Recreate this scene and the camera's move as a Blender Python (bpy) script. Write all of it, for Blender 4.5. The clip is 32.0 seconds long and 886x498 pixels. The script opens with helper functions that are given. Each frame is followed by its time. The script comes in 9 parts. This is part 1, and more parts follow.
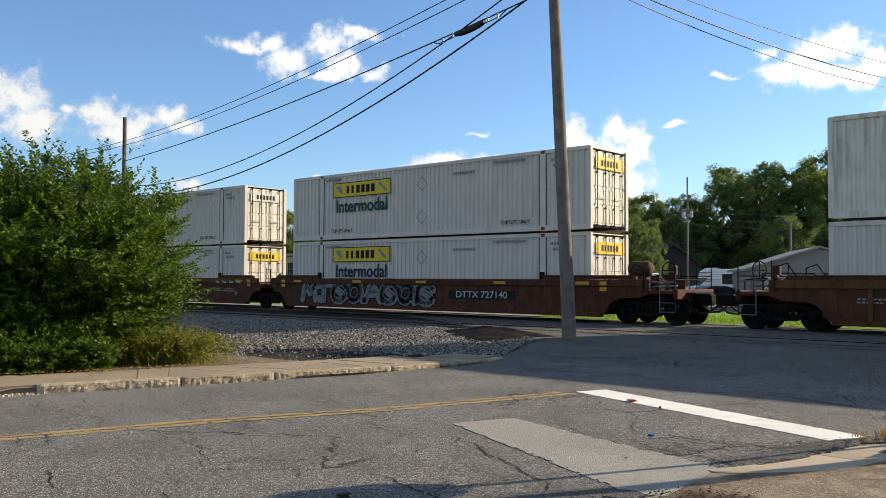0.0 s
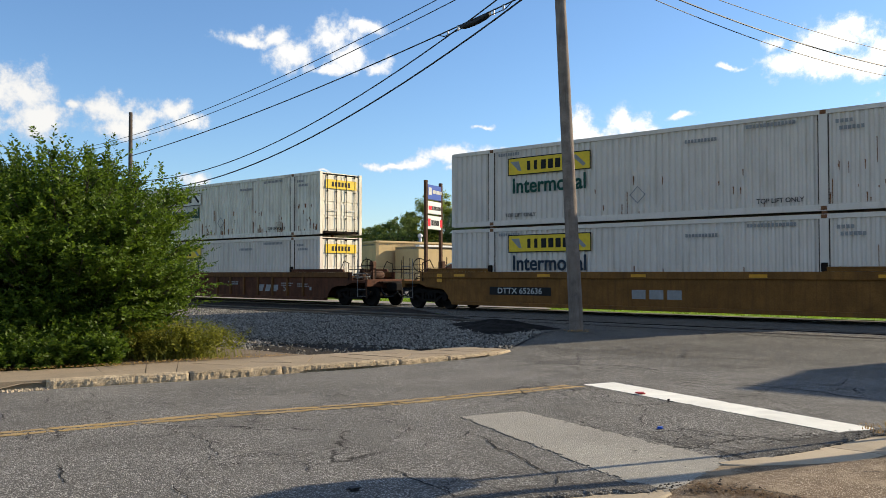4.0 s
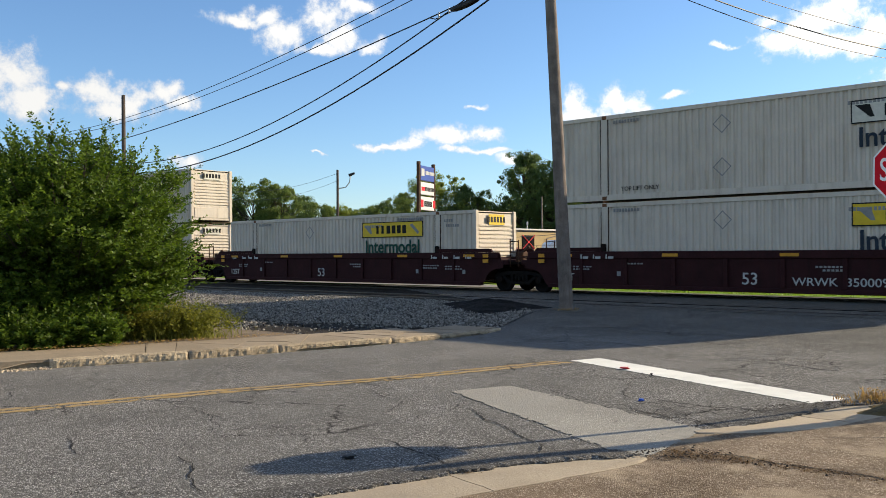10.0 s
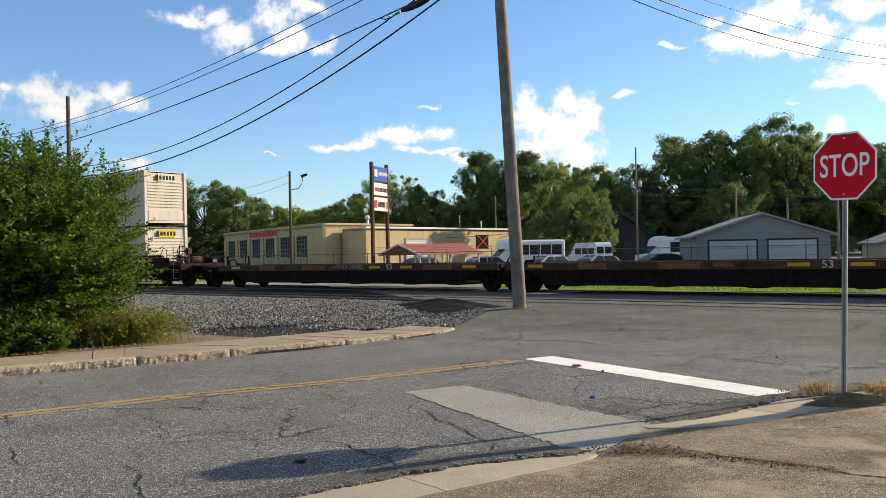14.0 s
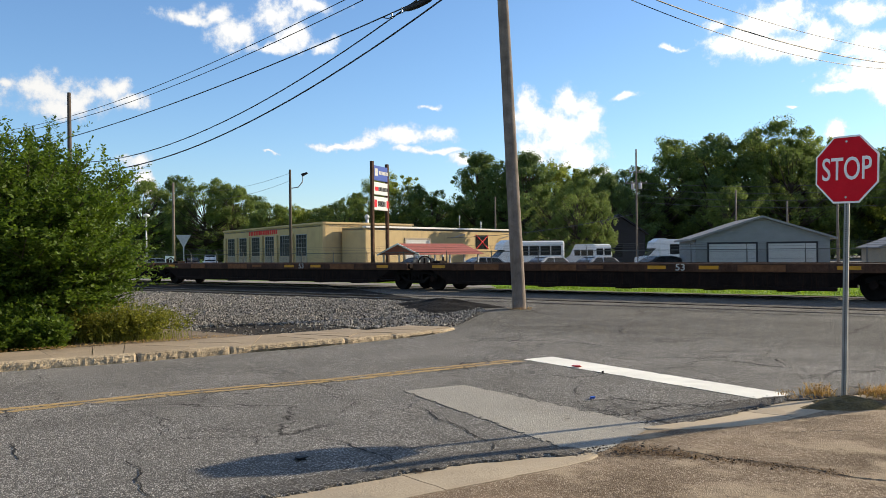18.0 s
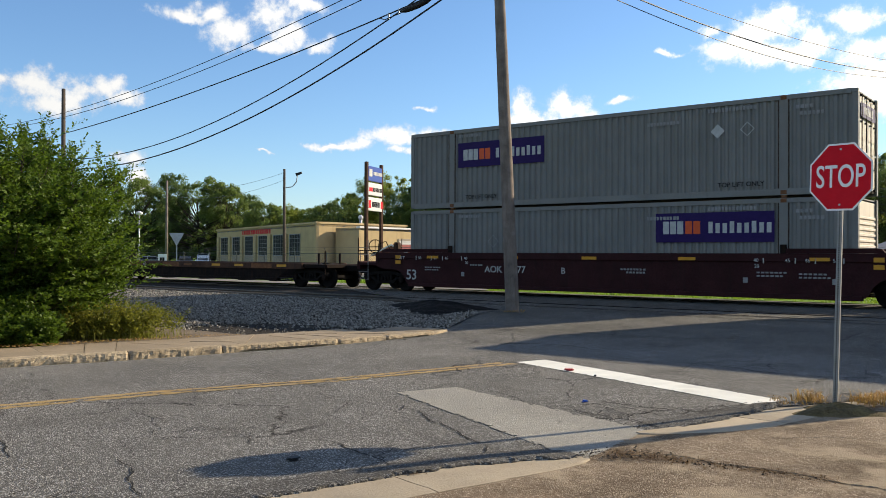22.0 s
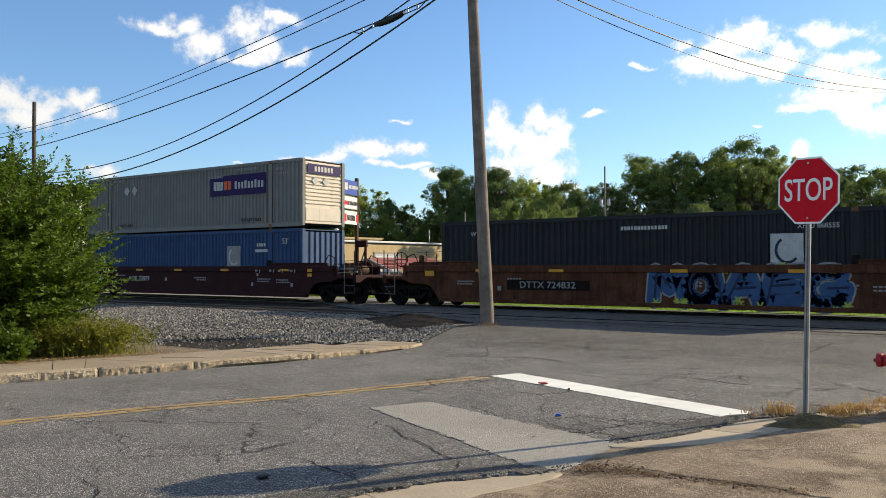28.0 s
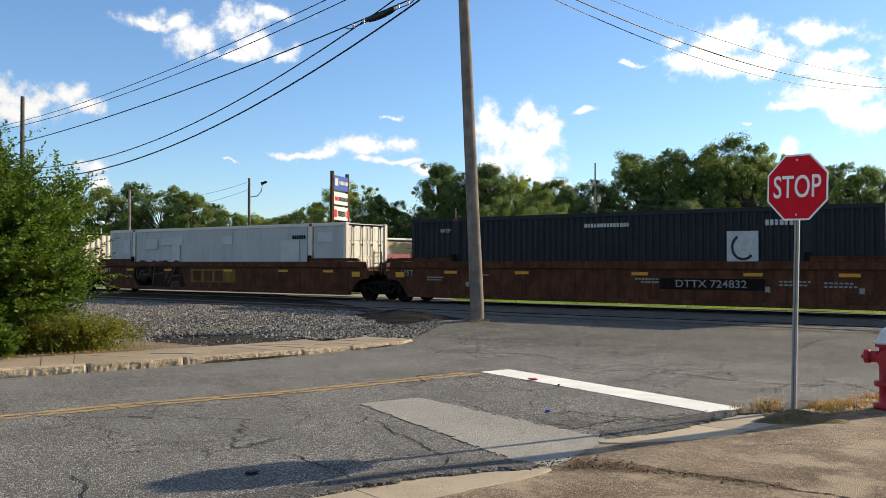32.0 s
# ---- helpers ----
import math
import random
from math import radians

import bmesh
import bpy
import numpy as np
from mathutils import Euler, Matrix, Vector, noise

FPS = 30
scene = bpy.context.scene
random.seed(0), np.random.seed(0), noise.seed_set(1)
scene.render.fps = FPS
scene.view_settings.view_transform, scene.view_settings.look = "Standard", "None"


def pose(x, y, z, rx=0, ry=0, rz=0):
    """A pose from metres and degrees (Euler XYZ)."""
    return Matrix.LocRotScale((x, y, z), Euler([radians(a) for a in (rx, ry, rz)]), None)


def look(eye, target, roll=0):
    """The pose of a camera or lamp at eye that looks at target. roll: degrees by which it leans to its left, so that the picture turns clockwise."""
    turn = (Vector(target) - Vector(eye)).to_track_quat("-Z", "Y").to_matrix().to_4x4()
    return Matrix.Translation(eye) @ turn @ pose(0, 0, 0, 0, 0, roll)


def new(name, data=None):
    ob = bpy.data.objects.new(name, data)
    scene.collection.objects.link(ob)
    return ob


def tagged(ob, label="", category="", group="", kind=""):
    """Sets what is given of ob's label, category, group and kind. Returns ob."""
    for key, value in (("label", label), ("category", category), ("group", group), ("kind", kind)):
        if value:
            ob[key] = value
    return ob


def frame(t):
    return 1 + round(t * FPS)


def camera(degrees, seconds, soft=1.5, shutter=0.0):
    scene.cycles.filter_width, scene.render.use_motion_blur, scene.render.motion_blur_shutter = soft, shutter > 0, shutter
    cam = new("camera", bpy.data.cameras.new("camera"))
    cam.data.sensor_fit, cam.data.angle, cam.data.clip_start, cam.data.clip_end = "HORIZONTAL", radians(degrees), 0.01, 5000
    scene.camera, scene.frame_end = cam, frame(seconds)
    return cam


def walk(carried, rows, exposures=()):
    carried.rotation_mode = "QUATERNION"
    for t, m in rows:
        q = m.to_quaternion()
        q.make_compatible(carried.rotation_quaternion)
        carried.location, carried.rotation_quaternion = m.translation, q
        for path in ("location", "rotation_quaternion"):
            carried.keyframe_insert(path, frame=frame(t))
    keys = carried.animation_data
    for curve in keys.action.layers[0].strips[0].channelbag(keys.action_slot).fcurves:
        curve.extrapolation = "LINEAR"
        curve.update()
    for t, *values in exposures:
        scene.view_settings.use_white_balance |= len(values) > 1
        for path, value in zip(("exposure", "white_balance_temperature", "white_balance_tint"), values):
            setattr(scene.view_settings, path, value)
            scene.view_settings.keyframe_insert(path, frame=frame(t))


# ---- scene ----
cam = camera(54.7, 32.0, soft=0.82, shutter=0.06)
PATH = [
    (0.0, pose(-0.271, 0.218, 1.495, 92.00, -0.22, 41.29)),
    (0.5, pose(-0.285, 0.203, 1.503, 91.92, -0.33, 41.30)),
    (1.0, pose(-0.297, 0.205, 1.502, 91.81, -0.30, 41.41)),
    (1.5, pose(-0.278, 0.197, 1.503, 91.88, -0.30, 41.79)),
    (2.0, pose(-0.278, 0.190, 1.501, 91.91, -0.22, 41.93)),
    (2.5, pose(-0.274, 0.206, 1.503, 91.87, -0.00, 42.00)),
    (3.0, pose(-0.294, 0.210, 1.506, 91.89, -0.02, 41.68)),
    (3.5, pose(-0.297, 0.216, 1.499, 91.59, 0.03, 41.58)),
    (5.5, pose(-0.295, 0.194, 1.505, 91.58, 0.00, 42.24)),
    (6.0, pose(-0.326, 0.198, 1.487, 91.57, -0.21, 42.20)),
    (6.5, pose(-0.302, 0.201, 1.497, 91.12, -0.10, 42.66)),
    (7.0, pose(-0.289, 0.207, 1.491, 90.83, -0.07, 43.02)),
    (7.5, pose(-0.282, 0.187, 1.506, 90.64, 0.13, 43.07)),
    (8.0, pose(-0.290, 0.196, 1.501, 90.47, 0.26, 42.77)),
    (8.5, pose(-0.291, 0.202, 1.500, 90.25, 0.36, 42.54)),
    (9.0, pose(-0.011, -0.044, 1.492, 90.07, 0.49, 42.30)),
    (9.5, pose(-0.008, -0.045, 1.497, 90.01, 0.51, 41.94)),
    (10.0, pose(-0.013, -0.044, 1.498, 90.24, 0.39, 41.27)),
    (10.5, pose(-0.012, -0.045, 1.498, 90.43, 0.45, 39.84)),
    (11.0, pose(-0.007, -0.040, 1.497, 90.69, 0.43, 38.33)),
    (11.5, pose(-0.009, -0.042, 1.495, 90.84, 0.50, 37.76)),
    (12.0, pose(-0.014, -0.037, 1.495, 90.37, 0.59, 37.99)),
    (12.5, pose(-0.007, -0.023, 1.498, 90.26, 0.62, 38.22)),
    (13.0, pose(-0.003, -0.034, 1.501, 90.17, 0.73, 38.25)),
    (13.5, pose(-0.011, -0.018, 1.498, 90.15, 0.89, 38.19)),
    (14.0, pose(0.014, -0.014, 1.502, 90.21, 1.14, 38.24)),
    (14.5, pose(0.017, -0.049, 1.505, 90.25, 1.28, 38.12)),
    (16.5, pose(0.010, -0.028, 1.499, 90.13, 1.56, 38.08)),
    (17.0, pose(-0.005, -0.024, 1.494, 90.16, 1.44, 38.15)),
    (17.5, pose(-0.005, -0.035, 1.491, 90.25, 0.94, 38.17)),
    (18.0, pose(-0.006, -0.031, 1.492, 90.22, 0.56, 38.19)),
    (18.5, pose(0.001, -0.032, 1.493, 90.23, 0.48, 38.17)),
    (19.0, pose(-0.002, -0.029, 1.496, 90.48, 0.36, 38.24)),
    (19.5, pose(0.003, -0.040, 1.499, 90.45, 0.19, 38.39)),
    (20.0, pose(-0.011, -0.023, 1.497, 90.34, 0.03, 38.32)),
    (20.5, pose(-0.006, -0.036, 1.497, 90.21, 0.01, 38.19)),
    (21.0, pose(-0.008, -0.034, 1.495, 90.20, -0.07, 38.01)),
    (21.5, pose(-0.015, -0.045, 1.491, 90.29, -0.20, 37.76)),
    (22.0, pose(-0.015, -0.044, 1.497, 90.32, -0.19, 37.74)),
    (22.5, pose(-0.004, -0.041, 1.502, 90.40, -0.05, 37.78)),
    (23.0, pose(-0.008, -0.031, 1.503, 90.66, 0.11, 37.68)),
    (23.5, pose(-0.003, -0.038, 1.507, 90.90, 0.22, 37.77)),
    (24.0, pose(0.013, -0.004, 1.501, 91.62, 0.30, 37.69)),
    (24.5, pose(0.004, 0.006, 1.499, 92.03, 0.28, 37.28)),
    (25.0, pose(0.003, 0.016, 1.491, 92.16, 0.39, 36.83)),
    (25.5, pose(0.033, 0.035, 1.507, 91.71, 0.64, 36.82)),
    (26.0, pose(-0.000, 0.025, 1.478, 91.55, 0.42, 36.82)),
    (26.5, pose(0.019, -0.006, 1.517, 91.36, 0.24, 36.69)),
    (28.5, pose(0.010, -0.003, 1.516, 91.13, 0.11, 36.07)),
    (29.0, pose(0.015, -0.003, 1.508, 90.99, 0.21, 36.08)),
    (29.5, pose(0.013, -0.002, 1.509, 90.83, 0.11, 36.12)),
    (30.0, pose(0.010, -0.001, 1.511, 90.82, -0.12, 35.96)),
    (30.5, pose(0.006, 0.001, 1.512, 90.88, -0.17, 35.92)),
    (31.0, pose(0.015, 0.002, 1.507, 90.99, -0.09, 35.85)),
    (31.5, pose(0.015, -0.002, 1.511, 90.93, -0.06, 35.70)),
    (32.0, pose(0.013, -0.000, 1.510, 90.93, -0.03, 35.53)),
]
walk(cam, PATH)

# ---- light: a low sun behind the train, blue sky with fair-weather clouds ----
SUN_AZ, SUN_EL = 27.5, 22.8
SUN_DIR = Vector((math.sin(radians(SUN_AZ)) * math.cos(radians(SUN_EL)), math.cos(radians(SUN_AZ)) * math.cos(radians(SUN_EL)), math.sin(radians(SUN_EL))))
scene.view_settings.exposure = 0.84
sun = new("sun", bpy.data.lights.new("sun", "SUN"))
sun.data.energy, sun.data.angle, sun.data.color = 4.2, radians(0.55), (1.0, 0.86, 0.64)
sun.matrix_world = look(SUN_DIR * 60, (0, 0, 0))

# clouds, group by group: degrees left of north, elevation, half width, half height
CLOUDS = []
CLOUDS += [  # tower with heaped tops
    (32.3, 9.6, 1.13, 1.13), (29.8, 9.7, 1.36, 0.91), (28.5, 8.5, 1.36, 1.29), (30.9, 7.6, 2.49, 1.51),
    (29.8, 6.0, 2.72, 0.98), (32.4, 6.4, 1.66, 1.29), (27.8, 5.3, 1.51, 0.68),
    (30.4, 7.9, 3.0, 1.9), (29.0, 8.3, 1.9, 1.9), (32.0, 8.8, 1.7, 1.6), (29.6, 9.4, 1.3, 1.3), (29.4, 6.4, 3.2, 1.5),
]
CLOUDS += [  # broken bank low over the wood
    (41.3, 7.8, 3.02, 0.76), (38.6, 7.8, 1.59, 0.76), (45.0, 7.2, 2.08, 0.3), (43.2, 7.3, 1.89, 0.53),
    (36.4, 6.0, 1.29, 0.53), (38.7, 6.7, 2.65, 0.3), (57.6, 5.9, 1.29, 0.53), (57.3, 4.7, 0.83, 1.36),
]
CLOUDS += [  # heaped clouds by the wires
    (49.4, 15.2, 2.19, 1.51), (51.9, 14.0, 1.89, 0.98), (47.9, 14.0, 1.97, 0.91), (49.8, 13.3, 2.34, 0.53),
    (45.9, 13.6, 1.29, 0.6), (47.0, 15.9, 2.27, 0.6), (54.7, 15.0, 1.89, 0.53), (52.8, 15.4, 1.13, 0.76),
]
CLOUDS += [  # ragged bank on the west side
    (59.5, 10.0, 1.51, 0.83), (60.8, 9.4, 2.27, 0.68), (58.1, 9.3, 1.36, 0.49), (63.7, 9.9, 2.27, 0.53),
    (63.2, 9.9, 2.7, 0.95), (60.4, 9.7, 2.0, 0.75), (61.8, 9.1, 3.2, 0.75), (68.1, 10.9, 1.97, 1.81), (67.3, 9.3, 2.65, 1.51), (70.6, 9.9, 3.4, 2.65),
    (65.4, 10.0, 0.98, 0.45),
]
CLOUDS += [  # sunlit clouds over the road
    (17.6, 13.6, 2.95, 1.66), (19.3, 12.8, 2.27, 1.21), (15.9, 12.2, 3.02, 0.91), (14.0, 12.8, 2.34, 1.29),
    (16.1, 14.5, 0.76, 0.91), (20.4, 14.2, 1.13, 0.68), (11.8, 13.9, 2.27, 0.83), (12.7, 9.7, 2.65, 0.53),
    (10.5, 10.4, 3.78, 1.74), (9.3, 8.9, 2.65, 1.29), (10.8, 12.1, 3.4, 0.76), (6.9, 11.4, 3.4, 2.27),
]
CLOUDS += [  # small scraps
    (38.6, 9.6, 0.83, 0.23), (49.3, 6.5, 0.68, 0.15), (25.9, 9.8, 0.98, 0.3), (22.8, 12.7, 1.06, 0.26),
    (15.7, 8.8, 0.53, 0.15), (13.9, 7.0, 0.68, 0.83),
]


def build_world():
    w = bpy.data.worlds.new("sky")
    scene.world = w
    w.use_nodes = True
    nt = w.node_tree
    nt.nodes.clear()
    N = lambda kind: nt.nodes.new(kind)

    def m(op, a, b=None, c=None):
        n = N("ShaderNodeMath")
        n.operation = op
        for i, v in enumerate((a, b, c)):
            if v is None:
                continue
            if isinstance(v, (int, float)):
                n.inputs[i].default_value = v
            else:
                nt.links.new(v, n.inputs[i])
        return n.outputs[0]

    sky = N("ShaderNodeTexSky")
    sky.sky_type, sky.sun_disc = "NISHITA", False
    sky.sun_elevation, sky.sun_rotation = radians(SUN_EL), radians(SUN_AZ)
    sky.air_density, sky.dust_density, sky.ozone_density = 1.0, 0.25, 5.2
    co = N("ShaderNodeTexCoord").outputs["Generated"]
    sep = N("ShaderNodeSeparateXYZ")
    nt.links.new(co, sep.inputs[0])
    bend = N("ShaderNodeTexNoise")
    bend.inputs["Scale"].default_value, bend.inputs["Detail"].default_value, bend.inputs["Roughness"].default_value = 17.0, 4.0, 0.55
    nt.links.new(co, bend.inputs["Vector"])
    bsep = N("ShaderNodeSeparateColor")
    nt.links.new(bend.outputs["Color"], bsep.inputs[0])
    az = m("MULTIPLY", m("ARCTAN2", m("MULTIPLY", sep.outputs[0], -1.0), sep.outputs[1]), 57.29578)
    el = m("MULTIPLY", m("ARCSINE", sep.outputs[2]), 57.29578)
    waz = m("ADD", az, m("MULTIPLY", m("SUBTRACT", bsep.outputs[0], 0.5), 2.8))
    wel = m("ADD", el, m("MULTIPLY", m("SUBTRACT", bsep.outputs[1], 0.5), 2.2))
    best = None
    for a, e, hw, hh in CLOUDS:
        dx = m("MULTIPLY", m("ADD", waz, -a), 1 / hw)
        dy = m("MULTIPLY", m("ADD", wel, -e), 1 / hh)
        r = m("SQRT", m("ADD", m("MULTIPLY", dx, dx), m("MULTIPLY", dy, dy)))
        f = m("MULTIPLY", m("SUBTRACT", 1.0, r), 1.1)
        best = f if best is None else m("SMOOTH_MAX", best, f, 0.2)
    ns = N("ShaderNodeTexNoise")
    ns.inputs["Scale"].default_value, ns.inputs["Detail"].default_value, ns.inputs["Roughness"].default_value = 38.0, 12.0, 0.66
    nt.links.new(co, ns.inputs["Vector"])
    n2 = N("ShaderNodeTexNoise")
    n2.inputs["Scale"].default_value, n2.inputs["Detail"].default_value = 5.0, 6.0
    nt.links.new(co, n2.inputs["Vector"])
    puff = m("MULTIPLY", m("ADD", ns.outputs[0], -0.46), 3.0)
    # unseen broken cloud added overhead and behind the street, to make the blue fill neutral
    beyond = m("MINIMUM", 1.0, m("MAXIMUM", 0.0, m("MULTIPLY", m("MAXIMUM", m("SUBTRACT", el, 21.0), m("SUBTRACT", m("ABSOLUTE", m("SUBTRACT", az, 37.0)), 42.0)), 0.15)))
    broken = m("ADD", -1.2, m("MULTIPLY", beyond, m("MULTIPLY", m("SUBTRACT", n2.outputs[0], 0.31), 6.0)))
    dens = m("ADD", m("MAXIMUM", m("MAXIMUM", best, -1.2), broken), puff)
    ramp = N("ShaderNodeMapRange")
    ramp.interpolation_type = "SMOOTHSTEP"
    ramp.inputs["From Min"].default_value, ramp.inputs["From Max"].default_value = 0.0, 0.85
    nt.links.new(dens, ramp.inputs["Value"])
    shade = N("ShaderNodeMapRange")
    shade.inputs["From Min"].default_value, shade.inputs["From Max"].default_value = 0.2, 1.0
    shade.inputs["To Min"].default_value, shade.inputs["To Max"].default_value = 0.0, 1.0
    nt.links.new(dens, shade.inputs["Value"])
    mixc = N("ShaderNodeMix")
    mixc.data_type = "RGBA"
    mixc.inputs["A"].default_value, mixc.inputs["B"].default_value = (0.58, 0.66, 0.78, 1), (0.98, 0.96, 0.92, 1)
    nt.links.new(shade.outputs[0], mixc.inputs["Factor"])
    b1, b2, mx, out = N("ShaderNodeBackground"), N("ShaderNodeBackground"), N("ShaderNodeMixShader"), N("ShaderNodeOutputWorld")
    b1.inputs["Strength"].default_value = 0.10
    nt.links.new(sky.outputs[0], b1.inputs["Color"])
    nt.links.new(mixc.outputs["Result"], b2.inputs["Color"])
    # clouds towards the sun are the brighter ones
    glow = N("ShaderNodeMapRange")
    glow.inputs["From Min"].default_value, glow.inputs["From Max"].default_value = 65.0, 15.0
    glow.inputs["To Min"].default_value, glow.inputs["To Max"].default_value = 0.56, 0.80
    nt.links.new(az, glow.inputs["Value"])
    nt.links.new(m("ADD", m("MULTIPLY", glow.outputs[0], m("SUBTRACT", 1.0, beyond)), m("MULTIPLY", beyond, 0.40)), b2.inputs["Strength"])
    nt.links.new(m("MULTIPLY", ramp.outputs[0], 0.95), mx.inputs[0])
    nt.links.new(b1.outputs[0], mx.inputs[1])
    nt.links.new(b2.outputs[0], mx.inputs[2])
    nt.links.new(mx.outputs[0], out.inputs[0])


build_world()


# ---- materials ----
def material(name, base, rough=0.7, metal=0.0, vary=0.15, scale=6.0, fine=60.0, bump=0.15, dirt=None, dirt_amount=0.0,
             streak=False, island=0.0, spec=0.3, per_object=0.0, bump_scale=None, transmit=0.0):
    """A procedural surface: colour with two scales of variation, optional dirt (streaked or in patches), and fine relief."""
    mt = bpy.data.materials.new(name)
    mt.use_nodes = True
    nt = mt.node_tree
    bs = nt.nodes["Principled BSDF"]
    shift = nt.nodes.new("ShaderNodeVectorMath")
    shift.operation = "ADD"
    nt.links.new(nt.nodes.new("ShaderNodeTexCoord").outputs["Object"], shift.inputs[0])
    roll = nt.nodes.new("ShaderNodeMath")
    roll.operation = "MULTIPLY"
    roll.inputs[1].default_value = 57.0
    nt.links.new(nt.nodes.new("ShaderNodeObjectInfo").outputs["Random"], roll.inputs[0])
    nt.links.new(roll.outputs[0], shift.inputs[1])
    co = shift.outputs[0]

    def noise_node(sc, detail=5.0, vec=None, rgh=0.55):
        n = nt.nodes.new("ShaderNodeTexNoise")
        n.inputs["Scale"].default_value, n.inputs["Detail"].default_value, n.inputs["Roughness"].default_value = sc, detail, rgh
        nt.links.new(vec or co, n.inputs["Vector"])
        return n.outputs[0]

    def rng(v, a, b, c, d):
        n = nt.nodes.new("ShaderNodeMapRange")
        for k, val in zip(("From Min", "From Max", "To Min", "To Max"), (a, b, c, d)):
            n.inputs[k].default_value = val
        nt.links.new(v, n.inputs["Value"])
        return n.outputs[0]

    def mix(fac, a, b, blend="MIX"):
        n = nt.nodes.new("ShaderNodeMix")
        n.data_type, n.blend_type = "RGBA", blend
        for key, v in (("Factor", fac), ("A", a), ("B", b)):
            if isinstance(v, (int, float)):
                n.inputs[key].default_value = v
            elif isinstance(v, tuple):
                n.inputs[key].default_value = (*v, 1)
            else:
                nt.links.new(v, n.inputs[key])
        return n.outputs["Result"]

    big, small = noise_node(scale), noise_node(fine, 3.0)
    col = mix(rng(big, 0.3, 0.7, 0, 1), tuple(c * (1 - vary) for c in base), tuple(min(1, c * (1 + vary)) for c in base))
    col = mix(rng(small, 0.35, 0.65, 0, 1), col, mix(1.0, col, (1 - vary * 0.8,) * 3, "MULTIPLY"))
    if island or per_object:
        src = nt.nodes.new("ShaderNodeNewGeometry").outputs["Random Per Island"] if island else nt.nodes.new("ShaderNodeObjectInfo").outputs["Random"]
        k = island or per_object
        n = nt.nodes.new("ShaderNodeHueSaturation")
        nt.links.new(rng(src, 0, 1, 1 - k, 1 + k), n.inputs["Value"])
        nt.links.new(col, n.inputs["Color"])
        col = n.outputs[0]
    if dirt:
        vec = co
        if streak:
            mp = nt.nodes.new("ShaderNodeMapping")
            mp.inputs["Scale"].default_value = (2.2, 2.2, 0.18)
            nt.links.new(co, mp.inputs["Vector"])
            vec = mp.outputs[0]
        d = noise_node(scale * (1.6 if streak else 0.5), 6.0, vec, 0.65)
        col = mix(rng(d, 0.62 - dirt_amount * 0.3, 0.78, 0, min(1.0, 0.35 + dirt_amount)), col, dirt)
    nt.links.new(col, bs.inputs["Base Color"])
    bs.inputs["Roughness"].default_value, bs.inputs["Metallic"].default_value = rough, metal
    nt.links.new(rng(small, 0.3, 0.7, max(0.02, rough - 0.12), min(1, rough + 0.1)), bs.inputs["Roughness"])
    bs.inputs["Specular IOR Level"].default_value = spec
    if transmit:
        bs.inputs["Transmission Weight"].default_value = transmit
    if bump:
        bp = nt.nodes.new("ShaderNodeBump")
        bp.inputs["Strength"].default_value, bp.inputs["Distance"].default_value = bump, 0.02
        nt.links.new(noise_node(bump_scale or fine, 6.0), bp.inputs["Height"])
        nt.links.new(bp.outputs[0], bs.inputs["Normal"])
    return mt


def leaf_material(name, base, var=0.45, back=0.5):
    """Foliage: each leaf or clump its own shade, light passing through it."""
    mt = bpy.data.materials.new(name)
    mt.use_nodes = True
    nt = mt.node_tree
    bs, out = nt.nodes["Principled BSDF"], nt.nodes["Material Output"]
    isl = nt.nodes.new("ShaderNodeNewGeometry").outputs["Random Per Island"]
    ns = nt.nodes.new("ShaderNodeTexNoise")
    ns.inputs["Scale"].default_value = 0.8
    nt.links.new(nt.nodes.new("ShaderNodeTexCoord").outputs["Object"], ns.inputs["Vector"])
    add = nt.nodes.new("ShaderNodeMath")
    add.operation = "MULTIPLY_ADD"
    add.inputs[1].default_value, add.inputs[2].default_value = 0.6, 0.0
    nt.links.new(isl, add.inputs[0])
    ad2 = nt.nodes.new("ShaderNodeMath")
    ad2.operation = "MULTIPLY_ADD"
    ad2.inputs[1].default_value = 0.45
    nt.links.new(ns.outputs[0], ad2.inputs[0])
    nt.links.new(add.outputs[0], ad2.inputs[2])
    ramp = nt.nodes.new("ShaderNodeValToRGB")
    e = ramp.color_ramp.elements
    e[0].position, e[0].color = 0.1, (*[c * (1 - var) for c in base], 1)
    e[1].position, e[1].color = 0.9, (base[0] * (1 + var) + 0.01, base[1] * (1 + var * 0.8), base[2] * (1 - var * 0.3), 1)
    nt.links.new(ad2.outputs[0], ramp.inputs[0])
    nt.links.new(ramp.outputs[0], bs.inputs["Base Color"])
    bs.inputs["Roughness"].default_value, bs.inputs["Specular IOR Level"].default_value = 0.55, 0.3
    tr, mx = nt.nodes.new("ShaderNodeBsdfTranslucent"), nt.nodes.new("ShaderNodeMixShader")
    nt.links.new(ramp.outputs[0], tr.inputs["Color"])
    mx.inputs[0].default_value = back
    nt.links.new(bs.outputs[0], mx.inputs[1])
    nt.links.new(tr.outputs[0], mx.inputs[2])
    nt.links.new(mx.outputs[0], out.inputs["Surface"])
    return mt


